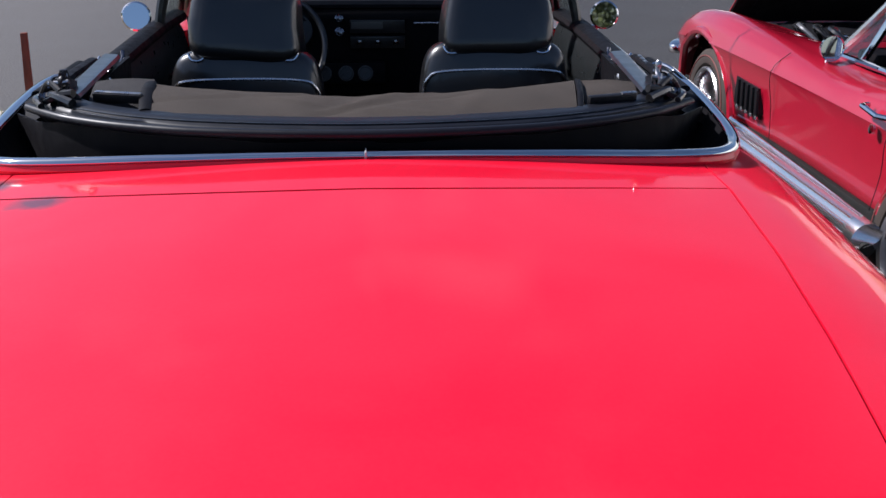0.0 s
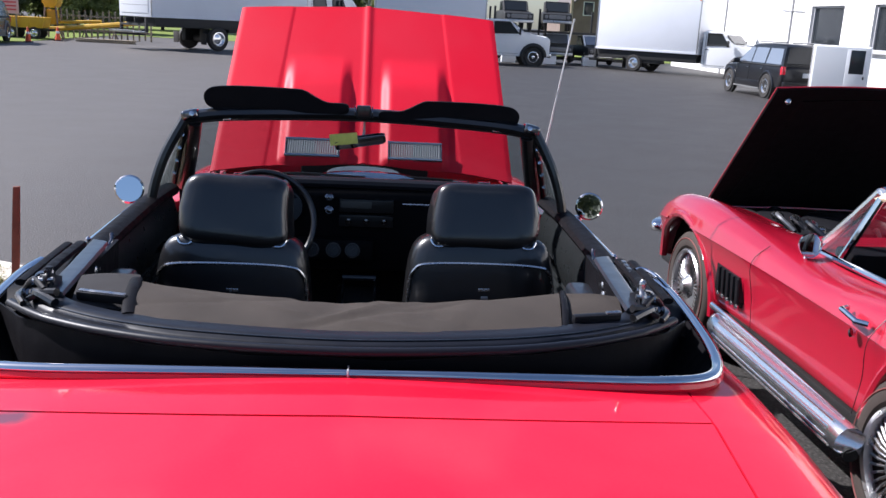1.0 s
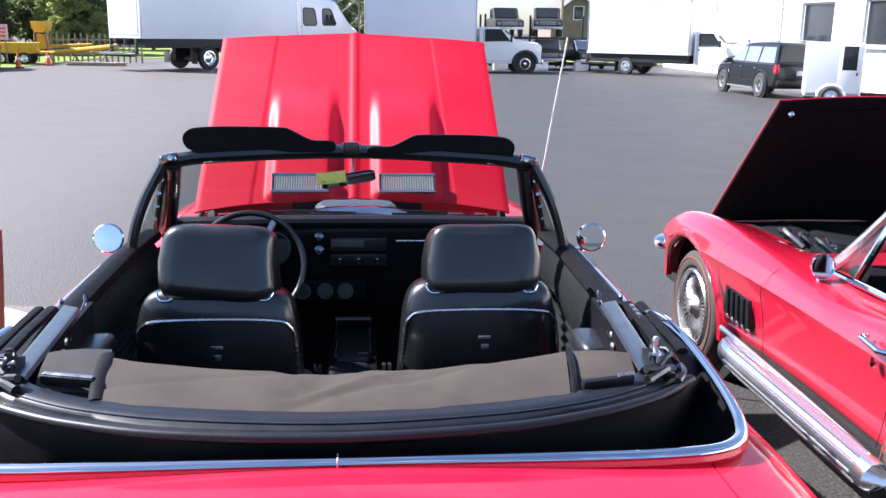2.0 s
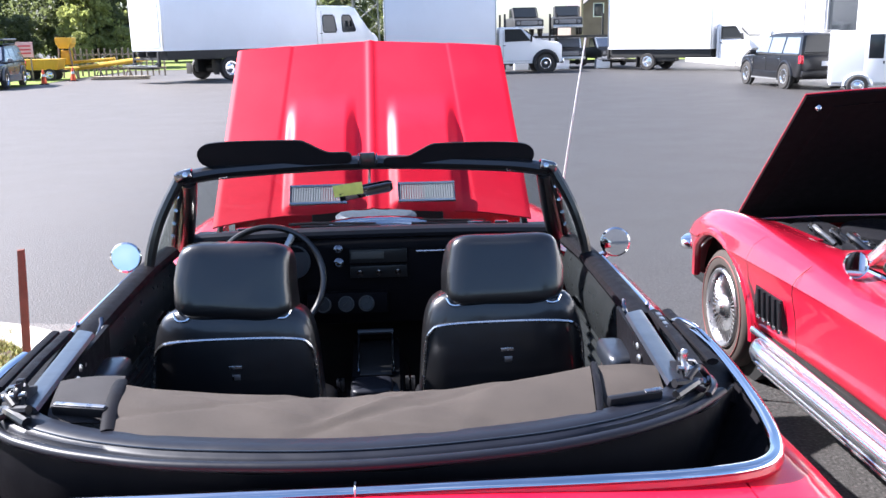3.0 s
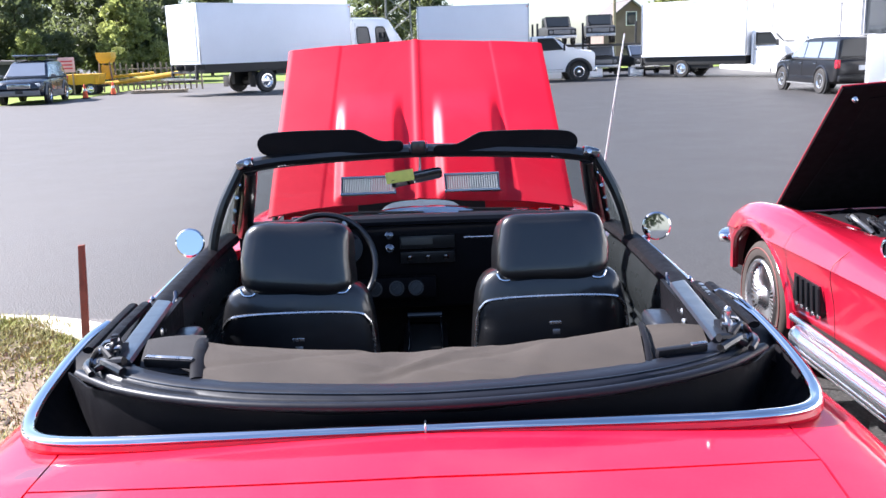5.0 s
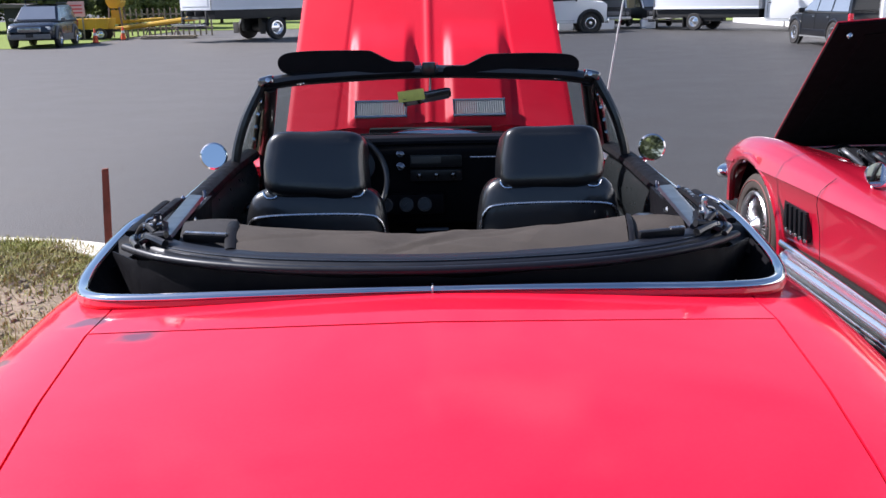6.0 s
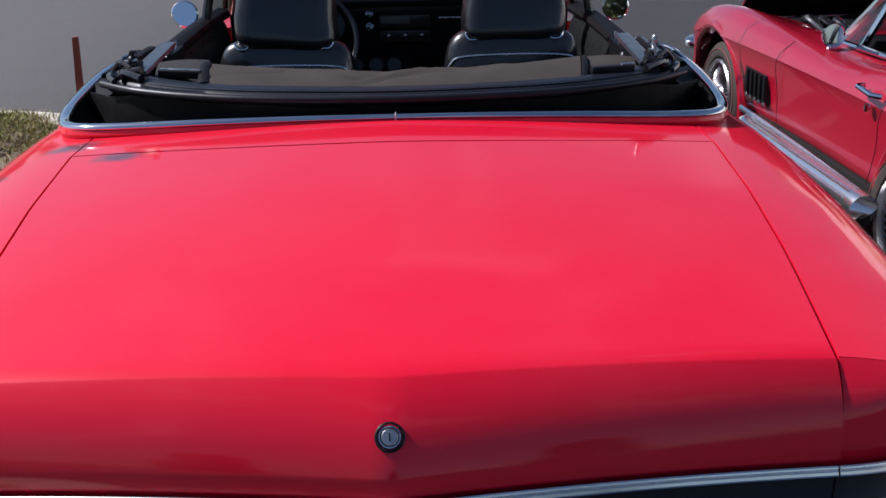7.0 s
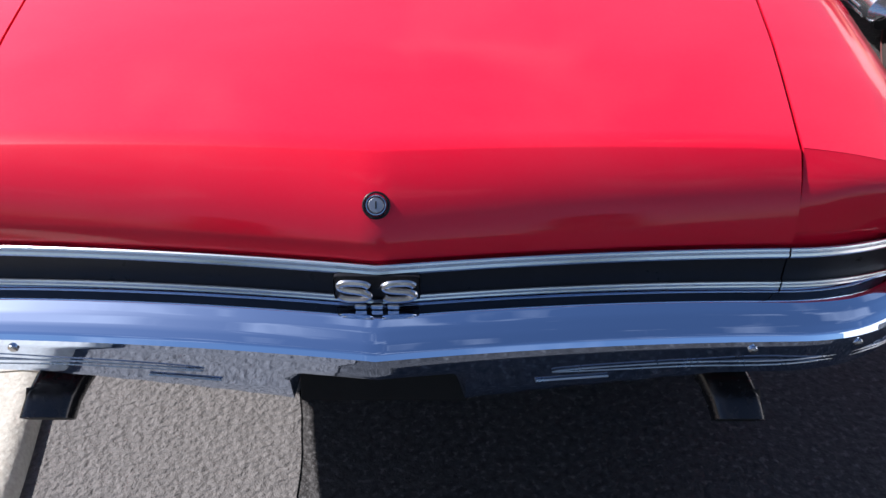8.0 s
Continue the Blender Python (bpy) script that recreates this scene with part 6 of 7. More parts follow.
def box_truck(label, at, length, width, height, floor, wheel_r, cab_h, cab_l, rear_at, white_cab=WHITEP, sleeper=False, tandem=False):
    """Local x runs ahead from the box's rear end, y to the left, z up."""
    t = thing("box_truck", label, "truck", "box trucks", at=at, s=FAR_S)
    body = part("cargo_box", box((length / 2, 0, floor + height / 2), (length, width, height), 0.02), WHITE, t, "plain white cargo box", k=1)
    for x in (0.03, length - 0.03):
        for y in (-1, 1):
            part("corner_post", box((x, y * (width / 2 + 0.004), floor + height / 2), (0.07, 0.03, height + 0.02), 0.01), RIMM, body, k=1)
    for y in (-1, 1):
        part("top_rail", box((length / 2, y * (width / 2 + 0.004), floor + height - 0.04), (length, 0.03, 0.09), 0.01), WHITE, body, k=1)
        part("bottom_rail", box((length / 2, y * (width / 2 + 0.004), floor + 0.06), (length, 0.03, 0.12), 0.01), WHITE, body, k=1)
        part("marker_lamp", box((length - 0.10, y * (width / 2 + 0.012), floor + height - 0.14), (0.10, 0.03, 0.05), 0.01), ORANGE, body, k=1)
    part("roll_door", box((-0.012, 0, floor + height * 0.48), (0.03, width * 0.86, height * 0.84), 0.004), WHITE, body, k=1)
    for k in range(1, 7):
        part("door_groove", box((-0.030, 0, floor + height * (0.06 + 0.13 * k)), (0.008, width * 0.85, 0.015)), GREYP, body, k=1)
    for y in (-0.45, 0.45):
        part("frame_rail", box((length / 2 + 0.5, y, floor - 0.17), (length + 1.6, 0.10, 0.24), 0.01), FRAMEB, t, k=1)
    part("underframe", box((length * 0.51, 0, floor - 0.24), (length * 0.96, width * 0.92, 0.46), 0.02), FRAMEB, t, k=1)
    part("side_tank", box((rear_at + wheel_r * 2.2, -width * 0.34, floor - 0.45), (1.2, 0.5, 0.42), 0.05), FRAMEB, t, k=1)
    gate = part("lift_gate", box((-0.42, 0, floor * 0.54), (0.75, width * 0.80, 0.10), 0.015), STEEL, t, "folded steel lift gate", k=1)
    part("gate_plate", box((-0.30, 0, floor * 0.54 - 0.13), (0.5, width * 0.70, 0.07), 0.01), FRAMEB, gate, k=1)
    for y in (-1, 1):
        part("gate_post", box((-0.08, y * width * 0.40, floor * 0.76), (0.14, 0.13, floor * 0.46), 0.015), FRAMEB, gate, k=1)
        part("gate_arm", tube([(-0.10, y * width * 0.36, floor * 0.62), (-0.5, y * width * 0.36, floor * 0.50)], 0.05, 6), FRAMEB, gate, k=1)
    part("rear_axle", tube([(rear_at, -width * 0.42, wheel_r), (rear_at, -width * 0.1, wheel_r), (rear_at, width * 0.1, wheel_r), (rear_at, width * 0.42, wheel_r)], [0.12, 0.26, 0.26, 0.12], 10), FRAMEB, t, k=1)
    part("rear_step_frame", box((-0.10, 0, floor - 0.40), (0.10, width * 0.8, 0.12), 0.01), FRAMEB, t, k=1)
    for y in (-1, 1):
        for rx in ((rear_at, rear_at + wheel_r * 2.25) if tandem else (rear_at,)):
            road_wheel(t, rx, y * (width / 2 - 0.16), wheel_r, y, 0.30)
        part("spring_hanger", box((rear_at + wheel_r * 0.2, y * width * 0.28, wheel_r * 1.25), (wheel_r * 2.6, 0.34, wheel_r * 1.1), 0.05), FRAMEB, t, k=1)
        part("mud_flap", box((rear_at - wheel_r * 1.35, y * (width / 2 - 0.2), wheel_r * 1.0), (0.02, 0.5, 0.6), 0.004), RUBBER, t, k=1)
    # cab
    c0 = length + 0.18
    cw = width * 0.86
    hood_z = cab_h * (0.62 if sleeper else 0.72)
    rf = 0.62 if sleeper else 0.38
    if not sleeper:
        out = [(c0, 0.50), (c0, cab_h * 0.975), (c0 + 0.06, cab_h), (c0 + cab_l * 0.29, cab_h), (c0 + cab_l * 0.36, cab_h * 0.965), (c0 + cab_l * 0.57, cab_h * 0.715), (c0 + cab_l * 0.94, cab_h * 0.665), (c0 + cab_l, cab_h * 0.60), (c0 + cab_l, cab_h * 0.24), (c0 + cab_l * 0.95, cab_h * 0.20)]
    else:
        out = [(c0, 0.55), (c0, cab_h * 0.97), (c0 + 0.10, cab_h), (c0 + cab_l * (rf - 0.08), cab_h), (c0 + cab_l * rf, cab_h * 0.97), (c0 + cab_l * (rf + 0.18), hood_z + 0.06), (c0 + cab_l * 0.94, hood_z * 0.95), (c0 + cab_l, hood_z * 0.82), (c0 + cab_l, 0.52), (c0 + cab_l * 0.95, 0.50)]
    cab = part("cab", prism(out, -cw / 2, cw / 2, "y", bevel=0.14 if sleeper else 0.07), white_cab, t, "white truck cab", k=1)
    for y in (-1, 1):
        w0, w1, wt, wb = (0.40, 1.50, 0.87, 0.63) if sleeper else (cab_l * 0.09, cab_l * 0.34, 0.945, 0.69)
        pane = [Vector((c0 + px_, 0, cab_h * pz_)) for px_, pz_ in ((0.42, 0.64), (0.40, 0.84), (0.48, 0.865), (1.18, 0.865), (1.30, 0.84), (1.46, 0.65), (1.38, 0.615), (0.52, 0.615))] if sleeper else [Vector((c0 + w0, 0, cab_h * wb)), Vector((c0 + w0, 0, cab_h * wt)), Vector((c0 + w1, 0, cab_h * wt)), Vector((c0 + w1 + cab_l * 0.15, 0, cab_h * (wb + 0.02)))]
        wdw = part("cab_window", prism([(p.x, p.z) for p in pane], y * (cw / 2 - 0.005), y * (cw / 2 + 0.012), "y"), WINDOWD, cab, "dark cab window", k=1)
        part("window_seal", tube([(p.x, y * (cw / 2 + 0.012), p.z) for p in pane], 0.035, 6, closed=True, up=(0, 1, 0)), FRAMEB, wdw, k=1)
        part("door_seam", tube([(c0 + w0 - 0.10, y * (cw / 2 + 0.004), cab_h * 0.92), (c0 + w0 - 0.10, y * (cw / 2 + 0.004), cab_h * 0.26), (c0 + w0 + cab_l * 0.40, y * (cw / 2 + 0.004), cab_h * 0.26)], 0.012, 5), GREYP, cab, k=1)
        if sleeper:
            pane = [(c0 + 1.92, cab_h * 0.64), (c0 + 1.90, cab_h * 0.84), (c0 + 1.98, cab_h * 0.865), (c0 + 2.50, cab_h * 0.865), (c0 + 2.62, cab_h * 0.84), (c0 + 2.98, cab_h * 0.65), (c0 + 2.90, cab_h * 0.625), (c0 + 2.0, cab_h * 0.62)]
            w2 = part("cab_window", prism(pane, y * (cw / 2 - 0.005), y * (cw / 2 + 0.012), "y"), WINDOWD, cab, "dark cab window", k=1)
            part("window_seal", tube([(px_, y * (cw / 2 + 0.012), pz_) for px_, pz_ in pane], 0.035, 6, closed=True, up=(0, 1, 0)), FRAMEB, w2, k=1)
        part("fender_flare", tube([(c0 + cab_l * 0.74 + wheel_r * 1.30 * math.cos(a), y * (cw / 2 + 0.02), wheel_r + wheel_r * 1.30 * math.sin(a)) for a in (math.pi * i / 12 for i in range(13))], 0.13, 8), FRAMEB if not sleeper else white_cab, cab, k=1)
        part("arch_liner", disc_ring((c0 + cab_l * 0.74, y * (cw / 2 - 0.08), wheel_r), (0, y, 0), [(wheel_r * 1.28, 0), (wheel_r * 1.28, 0.10)], 24), FRAMEB, cab, k=1)
        road_wheel(t, c0 + cab_l * 0.74, y * (cw / 2 - 0.06), wheel_r, y, 0.26)
        part("door_handle", box((c0 + 0.28, y * (cw / 2 + 0.01), cab_h * 0.60), (0.16, 0.03, 0.04), 0.01), FRAMEB, cab, k=1)
        part("side_mirror", box((c0 + cab_l * 0.50, y * (cw / 2 + 0.22), cab_h * 0.74), (0.10, 0.18, 0.34), 0.03), FRAMEB, cab, k=1)
        part("headlamp", box((c0 + cab_l - 0.02, y * cw * 0.40, hood_z * 0.72), (0.08, 0.26, 0.20), 0.03), LAMPW, cab, k=1)
    part("windscreen", prism([(c0 + cab_l * (rf + 0.035), cab_h * 0.93), (c0 + cab_l * (rf + 0.055), cab_h * 0.93), (c0 + cab_l * (rf + 0.19), hood_z + 0.10), (c0 + cab_l * (rf + 0.16), hood_z + 0.10)], -cw * 0.44, cw * 0.44, "y"), WINDOWD, cab, k=1)
    part("front_bumper", box((c0 + cab_l + 0.04, 0, 0.62), (0.14, cw, 0.26), 0.04), CHROME, t, k=1)
    return t


box_truck("long white box truck with a rounded cab, parked across the lot", far(-12.25, 48.56, 44), 10.15, 3.05, 3.08, 1.62, 0.62, 3.95, 4.9, 4.05, sleeper=True, tandem=False)
box_truck("white box truck with a pickup-style cab", far(0.0, 52.6, 0), 6.20, 2.6, 3.12, 1.18, 0.50, 2.50, 3.55, 1.3)
box_truck("sunlit white box truck parked before the building", far(13.75, 53.95, -42), 6.25, 2.6, 3.0, 1.15, 0.47, 2.45, 3.0, 2.5)


def wagon(name, label, at, paint, lower, panes, length=4.7, width=1.9, height=1.8, wheel_r=0.37, rack=False, group=""):
    """A four-door utility car; local x runs ahead from the middle, y to the left. Its cabin leans in towards the roof."""
    t = thing(name, label, "car", group, at=at, s=FAR_S)
    L, H, W = length / 2, height, width / 2

    def low_ring(x, w, zl, zb):
        half = [(w * 0.86, zl), (w * 0.97, zl + 0.09), (w, zl + 0.28), (w * 0.995, zb - 0.20), (w * 0.97, zb - 0.05), (w * 0.90, zb), (w * 0.45, zb + 0.025)]
        return [Vector((x, y, z)) for y, z in half] + [Vector((x, -y, z)) for y, z in reversed(half)]

    body = part("body", loft([low_ring(L * x, W * w, zl * H, zb * H) for x, w, zl, zb in ((-1, 0.88, 0.27, 0.55), (-0.975, 0.95, 0.22, 0.595), (-0.90, 0.99, 0.18, 0.61), (-0.5, 1, 0.175, 0.61), (0.0, 1, 0.175, 0.605), (0.40, 1, 0.175, 0.595), (0.62, 0.99, 0.175, 0.580), (0.82, 0.96, 0.18, 0.560), (0.93, 0.91, 0.20, 0.530), (0.985, 0.85, 0.22, 0.475), (1.0, 0.78, 0.25, 0.40))], closed=True, caps=True), paint, t, k=1, smooth=40)
    belt = 0.60 * H
    lean = lambda z: W * (0.925 - 0.165 * (z - belt) / (0.93 * H - belt))

    def top_ring(x, z):
        e = min(0.05, (z - belt) * 0.4)
        half = [(W * 0.925, belt), (lean(z - e), z - e), (lean(z) - 0.07, z), (lean(z) * 0.5, z + 0.02)]
        return [Vector((x, y, q)) for y, q in half] + [Vector((x, -y, q)) for y, q in reversed(half)]

    xw = lambda z: L * (0.50 - 0.37 * (z - belt) / (0.96 * H - belt))
    xr = lambda z: -L + 0.05 + 0.20 * (z - belt) / (0.95 * H - belt)
    cabin = part("cabin", loft([top_ring(L * -1 + 0.05, 0.63 * H), top_ring(xr(0.80 * H), 0.80 * H), top_ring(xr(0.95 * H), 0.95 * H), top_ring(-L + 0.42, 0.985 * H), top_ring(-L * 0.3, H), top_ring(0.0, 0.99 * H), top_ring(L * 0.13, 0.96 * H), top_ring(xw(0.80 * H), 0.80 * H), top_ring(L * 0.49, 0.62 * H)], closed=True, caps=True), paint, t, k=1, smooth=40)
    z0, z1 = 0.635 * H, 0.915 * H
    for y in (-1, 1):
        for p in (((xr(z0) + 0.16, z0), (xr(z1) + 0.18, z1), (-L * 0.47, z1), (-L * 0.46, z0)), ((-L * 0.42, z0), (-L * 0.42, z1), (-0.06, z1), (-0.04, z0)), ((0.04, z0), (0.03, z1), (xw(z1) - 0.10, z1), (xw(z0) - 0.10, z0))):
            bm = loft([[Vector((x, y * (lean(z) + d), z)) for x, z in p] for d in (-0.01, 0.012)], closed=True, caps=True)
            part("side_window", bm, panes, cabin, "glass reflecting the sky", k=1, smooth=0)
        part("belt_trim", tube([(-L + 0.2, y * (W * 0.935), belt + 0.01), (L * 0.45, y * (W * 0.935), belt + 0.01)], 0.022, 6), FRAMEB, cabin, k=1)
        for wx in (-L * 0.60, L * 0.62):
            part("wheel_arch", tube([(wx + wheel_r * 1.20 * math.cos(a), y * (W * 0.995), wheel_r + wheel_r * 1.20 * math.sin(a)) for a in (math.pi * i / 14 for i in range(15))], 0.055, 8), lower, body, k=1)
            part("wheel_well", disc_ring((wx, y * (W - 0.10), wheel_r), (0, y, 0), [(wheel_r * 1.16, 0), (wheel_r * 1.16, 0.105)], 24), FRAMEB, body, k=1)
            road_wheel(t, wx, y * (W - 0.07), wheel_r, y, 0.24)
        part("side_cladding", box((0, y * (W + 0.004), 0.235 * H), (length * 0.40, 0.05, 0.13 * H), 0.02), lower, body, k=1)
        part("running_board", box((0, y * (W * 0.99), 0.165 * H), (length * 0.42, 0.16, 0.05), 0.015), GREYP, body, k=1)
        part("side_mirror", pillow((L * 0.36, y * (W + 0.10), 0.645 * H), (0.14, 0.24, 0.17), 0.4, 0.4), lower, body, k=1)
        for hx in (-L * 0.40, L * 0.05):
            part("door_handle", box((hx, y * (W + 0.008), 0.53 * H), (0.18, 0.03, 0.035), 0.01), CHROME, body, k=1)
        for sx in (-L * 0.44, -0.02, L * 0.42):
            part("door_seam", tube([(sx, y * (W * 0.985), 0.59 * H), (sx, y * (W + 0.004), 0.45 * H), (sx, y * (W + 0.004), 0.22 * H)], 0.010, 5), FRAMEB, body, k=1)
        part("headlamp", pillow((L * 0.955, y * W * 0.70, 0.455 * H), (0.16, 0.36, 0.16), 0.45, 0.4, m=turn(0, 0, -y * 14)), LAMPW, body, k=1)
        part("fog_lamp", disc_ring((L * 0.99, y * W * 0.55, 0.265 * H), (1, 0, 0), [(0.06, -0.05), (0.06, 0.03), (0.02, 0.04)], 14), LAMPW, body, k=1)
        part("tail_lamp", box((-L + 0.05, y * W * 0.90, 0.53 * H), (0.14, 0.16, 0.30), 0.04), TAIL, body, k=1)
        part("roof_rail", tube([(-L * 0.80, y * W * 0.66, H + 0.05), (L * 0.02, y * W * 0.66, H + 0.05)], 0.025, 8), GREYP, cabin, k=1)
    zw0, zw1 = 0.645 * H, 0.935 * H
    for nm, xe, d in (("windscreen", xw, 0.035), ("rear_window", xr, -0.035)):
        bm = loft([[Vector((xe(z) + d * k, q * (lean(z) - 0.10), z + 0.03 * k)) for z, q in ((zw0, -1), (zw1, -1), (zw1, 1), (zw0, 1))] for k in (0.0, 1.0)], closed=True, caps=True)
        part(nm, bm, panes if xe is xw else WINDOWD, cabin, k=1, smooth=0)
    grl = part("grille", box((L * 0.985, 0, 0.435 * H), (0.10, W * 0.95, 0.22), 0.03), CHROME, body, k=1)
    for k in range(3):
        part("grille_slot", box((L * 0.985 + 0.052, 0, 0.435 * H - 0.065 + 0.065 * k), (0.012, W * 0.86, 0.038), 0.004), FRAMEB, grl, k=1)
    part("front_bumper", box((L * 0.975, 0, 0.275 * H), (0.22, W * 1.66, 0.26), 0.07), lower, body, k=1)
    part("rear_bumper", box((-L - 0.01, 0, 0.28 * H), (0.16, W * 1.80, 0.24), 0.06), lower, body, k=1)
    part("number_plate", box((-L - 0.005, 0.0, 0.46 * H), (0.03, 0.34, 0.17), 0.004), WHITEP, body, k=1)
    part("number_plate", box((L * 0.975 + 0.115, 0.0, 0.30 * H), (0.02, 0.34, 0.15), 0.004), FRAMEB, body, k=1)
    if rack:
        rk = part("roof_rack", box((-L * 0.40, 0, H + 0.22), (length * 0.46, width * 0.70, 0.05), 0.02), FRAMEB, t, k=1)
        for y in (-1, 1):
            part("rack_bar", tube([(-L * 0.86, y * W * 0.70, H + 0.28), (L * 0.06, y * W * 0.70, H + 0.28)], 0.035, 8), RIMM, rk, k=1)
        for k in range(5):
            x = -L * 0.84 + 0.50 * k
            part("rack_bar", tube([(x, -W * 0.70, H + 0.27), (x, W * 0.70, H + 0.27)], 0.022, 6), RIMM, rk, k=1)
        for x in (-L * 0.8, -L * 0.05):
            for y in (-1, 1):
                part("rack_foot", tube([(x, y * W * 0.66, H + 0.02), (x, y * W * 0.68, H + 0.24)], 0.03, 6), FRAMEB, rk, k=1)
    return t


wagon("dark_suv", "black sport utility vehicle with bright wheels", far(15.72, 34.8, 92), DARKP, DARKP, SKYGLASS, 5.4, 2.05, 2.03, 0.45, group="parked utility vehicles")
wagon("blue_suv", "dark blue sport utility vehicle carrying a roof rack", far(-19.6, 47.0, -82), BLUEP, GREYP, SKYGLASS, 5.5, 2.25, 2.08, 0.46, rack=True, group="parked utility vehicles")

# small white box trailer before the building; local x runs along its side
van = thing("box_trailer", "small white box trailer with a tall dark door window", "trailer", at=far(15.65, 29.55, -24), s=FAR_S)
vb = part("body", box((0, 0, 1.20), (1.76, 1.9, 1.76), 0.09, seg=3), WHITEP, van, k=1)
dv = part("side_door", box((0.45, -0.955, 1.22), (0.62, 0.02, 1.50), 0.008), WHITEP, vb, k=1)
part("door_window", box((0.46, -0.968, 1.58), (0.44, 0.012, 0.76), 0.005), WINDOWD, dv, k=1)
part("door_handle", box((0.70, -0.975, 1.08), (0.05, 0.03, 0.10), 0.01), FRAMEB, dv, k=1)
part("rub_rail", box((0, -0.957, 0.42), (1.60, 0.02, 0.08), 0.005), RIMM, vb, k=1)
for y in (-1, 1):
    road_wheel(van, -0.02, y * 0.94, 0.33, y, 0.2)
    part("wheel_arch", tube([(-0.02 + 0.42 * math.cos(a), y * 0.95, 0.34 + 0.37 * math.sin(a)) for a in (math.pi * i / 12 for i in range(13))], 0.05, 8), WHITEP, vb, k=1)
part("axle", tube([(-0.02, -0.8, 0.34), (-0.02, 0.8, 0.34)], 0.04, 8), FRAMEB, van, k=1)
part("drawbar", tube([(0.86, 0, 0.40), (1.9, 0, 0.40)], 0.05, 8), FRAMEB, van, k=1)

# white building with tall dark windows
WX = 21.3
bld = thing("building", "plain white building with large dark windows", "building", at=FAR_M, s=FAR_S)
wins = [(40.75, 43.95), (35.1, 38.15), (28.6, 32.0), (22.5, 26.0)]
ysb = [-12.0] + [v for w in sorted(wins) for v in w] + [64.6]
for i in range(0, len(ysb), 2):
    part("wall_panel", box((WX + 0.15, (ysb[i] + ysb[i + 1]) / 2, FAR_Z + 4.0), (0.30, ysb[i + 1] - ysb[i], 8.0)), WALLW, bld, k=1)
for a, b in wins:
    part("wall_panel", box((WX + 0.15, (a + b) / 2, FAR_Z + 0.93), (0.30, b - a, 1.86)), WALLW, bld, k=1)
    part("wall_panel", box((WX + 0.15, (a + b) / 2, FAR_Z + 5.925), (0.30, b - a, 4.15)), WALLW, bld, k=1)
    wdw = part("window", box((WX + 0.22, (a + b) / 2, FAR_Z + 2.855), (0.03, b - a, 1.99)), WINDOWD, bld, "large dark window pane", k=1)
    for y in (a + 0.05, b - 0.05):
        part("window_frame", box((WX + 0.17, y, FAR_Z + 2.855), (0.10, 0.10, 1.99), 0.01), FRAMEG, wdw, k=1)
    for z in (1.91, 3.80):
        part("window_frame", box((WX + 0.17, (a + b) / 2, FAR_Z + z), (0.10, b - a, 0.10), 0.01), FRAMEG, wdw, k=1)
    part("window_sill", box((WX - 0.06, (a + b) / 2, FAR_Z + 1.83), (0.28, b - a + 0.2, 0.08), 0.01), FRAMEG, wdw, k=1)
part("end_wall", box((WX + 6.3, 64.45, FAR_Z + 4.0), (12.0, 0.30, 8.0)), WALLW, bld, k=1)
part("roof", box((WX + 6.15, 26.3, FAR_Z + 8.1), (12.9, 77.2, 0.22), 0.02), GREYP, bld, k=1)
for y in (46.0, 55.0):
    part("downpipe", tube([(WX - 0.06, y, FAR_Z), (WX - 0.06, y, FAR_Z + 8.0)], 0.05, 8), FRAMEG, bld, k=1)
part("conduit", tube([(WX - 0.04, 44.6, FAR_Z + 3.6), (WX - 0.04, 47.2, FAR_Z + 3.7)], 0.03, 8), FRAMEG, bld, k=1)

# dark pickups stacked on a rack behind the trucks
def bare_pickup(at, label, z):
    t = thing("pickup_cab", label, "pickup", "stacked pickups", at=at, s=FAR_S)
    b = part("body", prism([(-2.1, 0.45), (-2.1, 1.0), (-0.5, 1.05), (-0.45, 1.10), (0.9, 1.10), (2.1, 0.98), (2.15, 0.45)], -0.88, 0.88, "y", bevel=0.06), FRAMEB, t, k=1)
    c = part("cabin", prism([(-0.55, 1.05), (-0.45, 1.68), (0.35, 1.70), (0.95, 1.08)], -0.80, 0.80, "y", bevel=0.04), FRAMEB, t, k=1)
    ws = part("windscreen", prism([(0.40, 1.66), (0.46, 1.68), (0.93, 1.16), (0.86, 1.13)], -0.70, 0.70, "y"), WINDOWD if z > 1 else SKYGLASS, c, k=1)
    for y in (-0.72, 0.72):
        part("screen_post", tube([(0.98, y, 1.08), (0.40, y * 0.98, 1.69)], 0.05, 6), FRAMEB if z > 1 else WHITE, ws, k=1)
    part("screen_rail", tube([(0.40, -0.71, 1.70), (0.40, 0.71, 1.70)], 0.05, 6), FRAMEB if z > 1 else WHITE, ws, k=1)
    part("grille", box((2.14, 0, 0.80), (0.06, 1.0, 0.24), 0.02), GREYP, b, k=1)
    part("front_bumper", box((2.20, 0, 0.52), (0.12, 1.74, 0.18), 0.04), STEEL, b, k=1)
    for y in (-0.66, 0.66):
        part("headlamp", disc_ring((2.13, y, 0.80), (1, 0, 0), [(0.11, -0.05), (0.11, 0.03), (0.04, 0.05)], 14), GREYP, b, k=1)
    for y in (-1, 1):
        part("side_window", prism([(-0.38, 1.14), (-0.32, 1.58), (0.28, 1.60), (0.68, 1.14)], y * 0.795, y * 0.81, "y"), WINDOWD, c, k=1)
        for x in (-1.35, 1.35):
            road_wheel(t, x, y * 0.80, 0.36, y, 0.2)
    return t


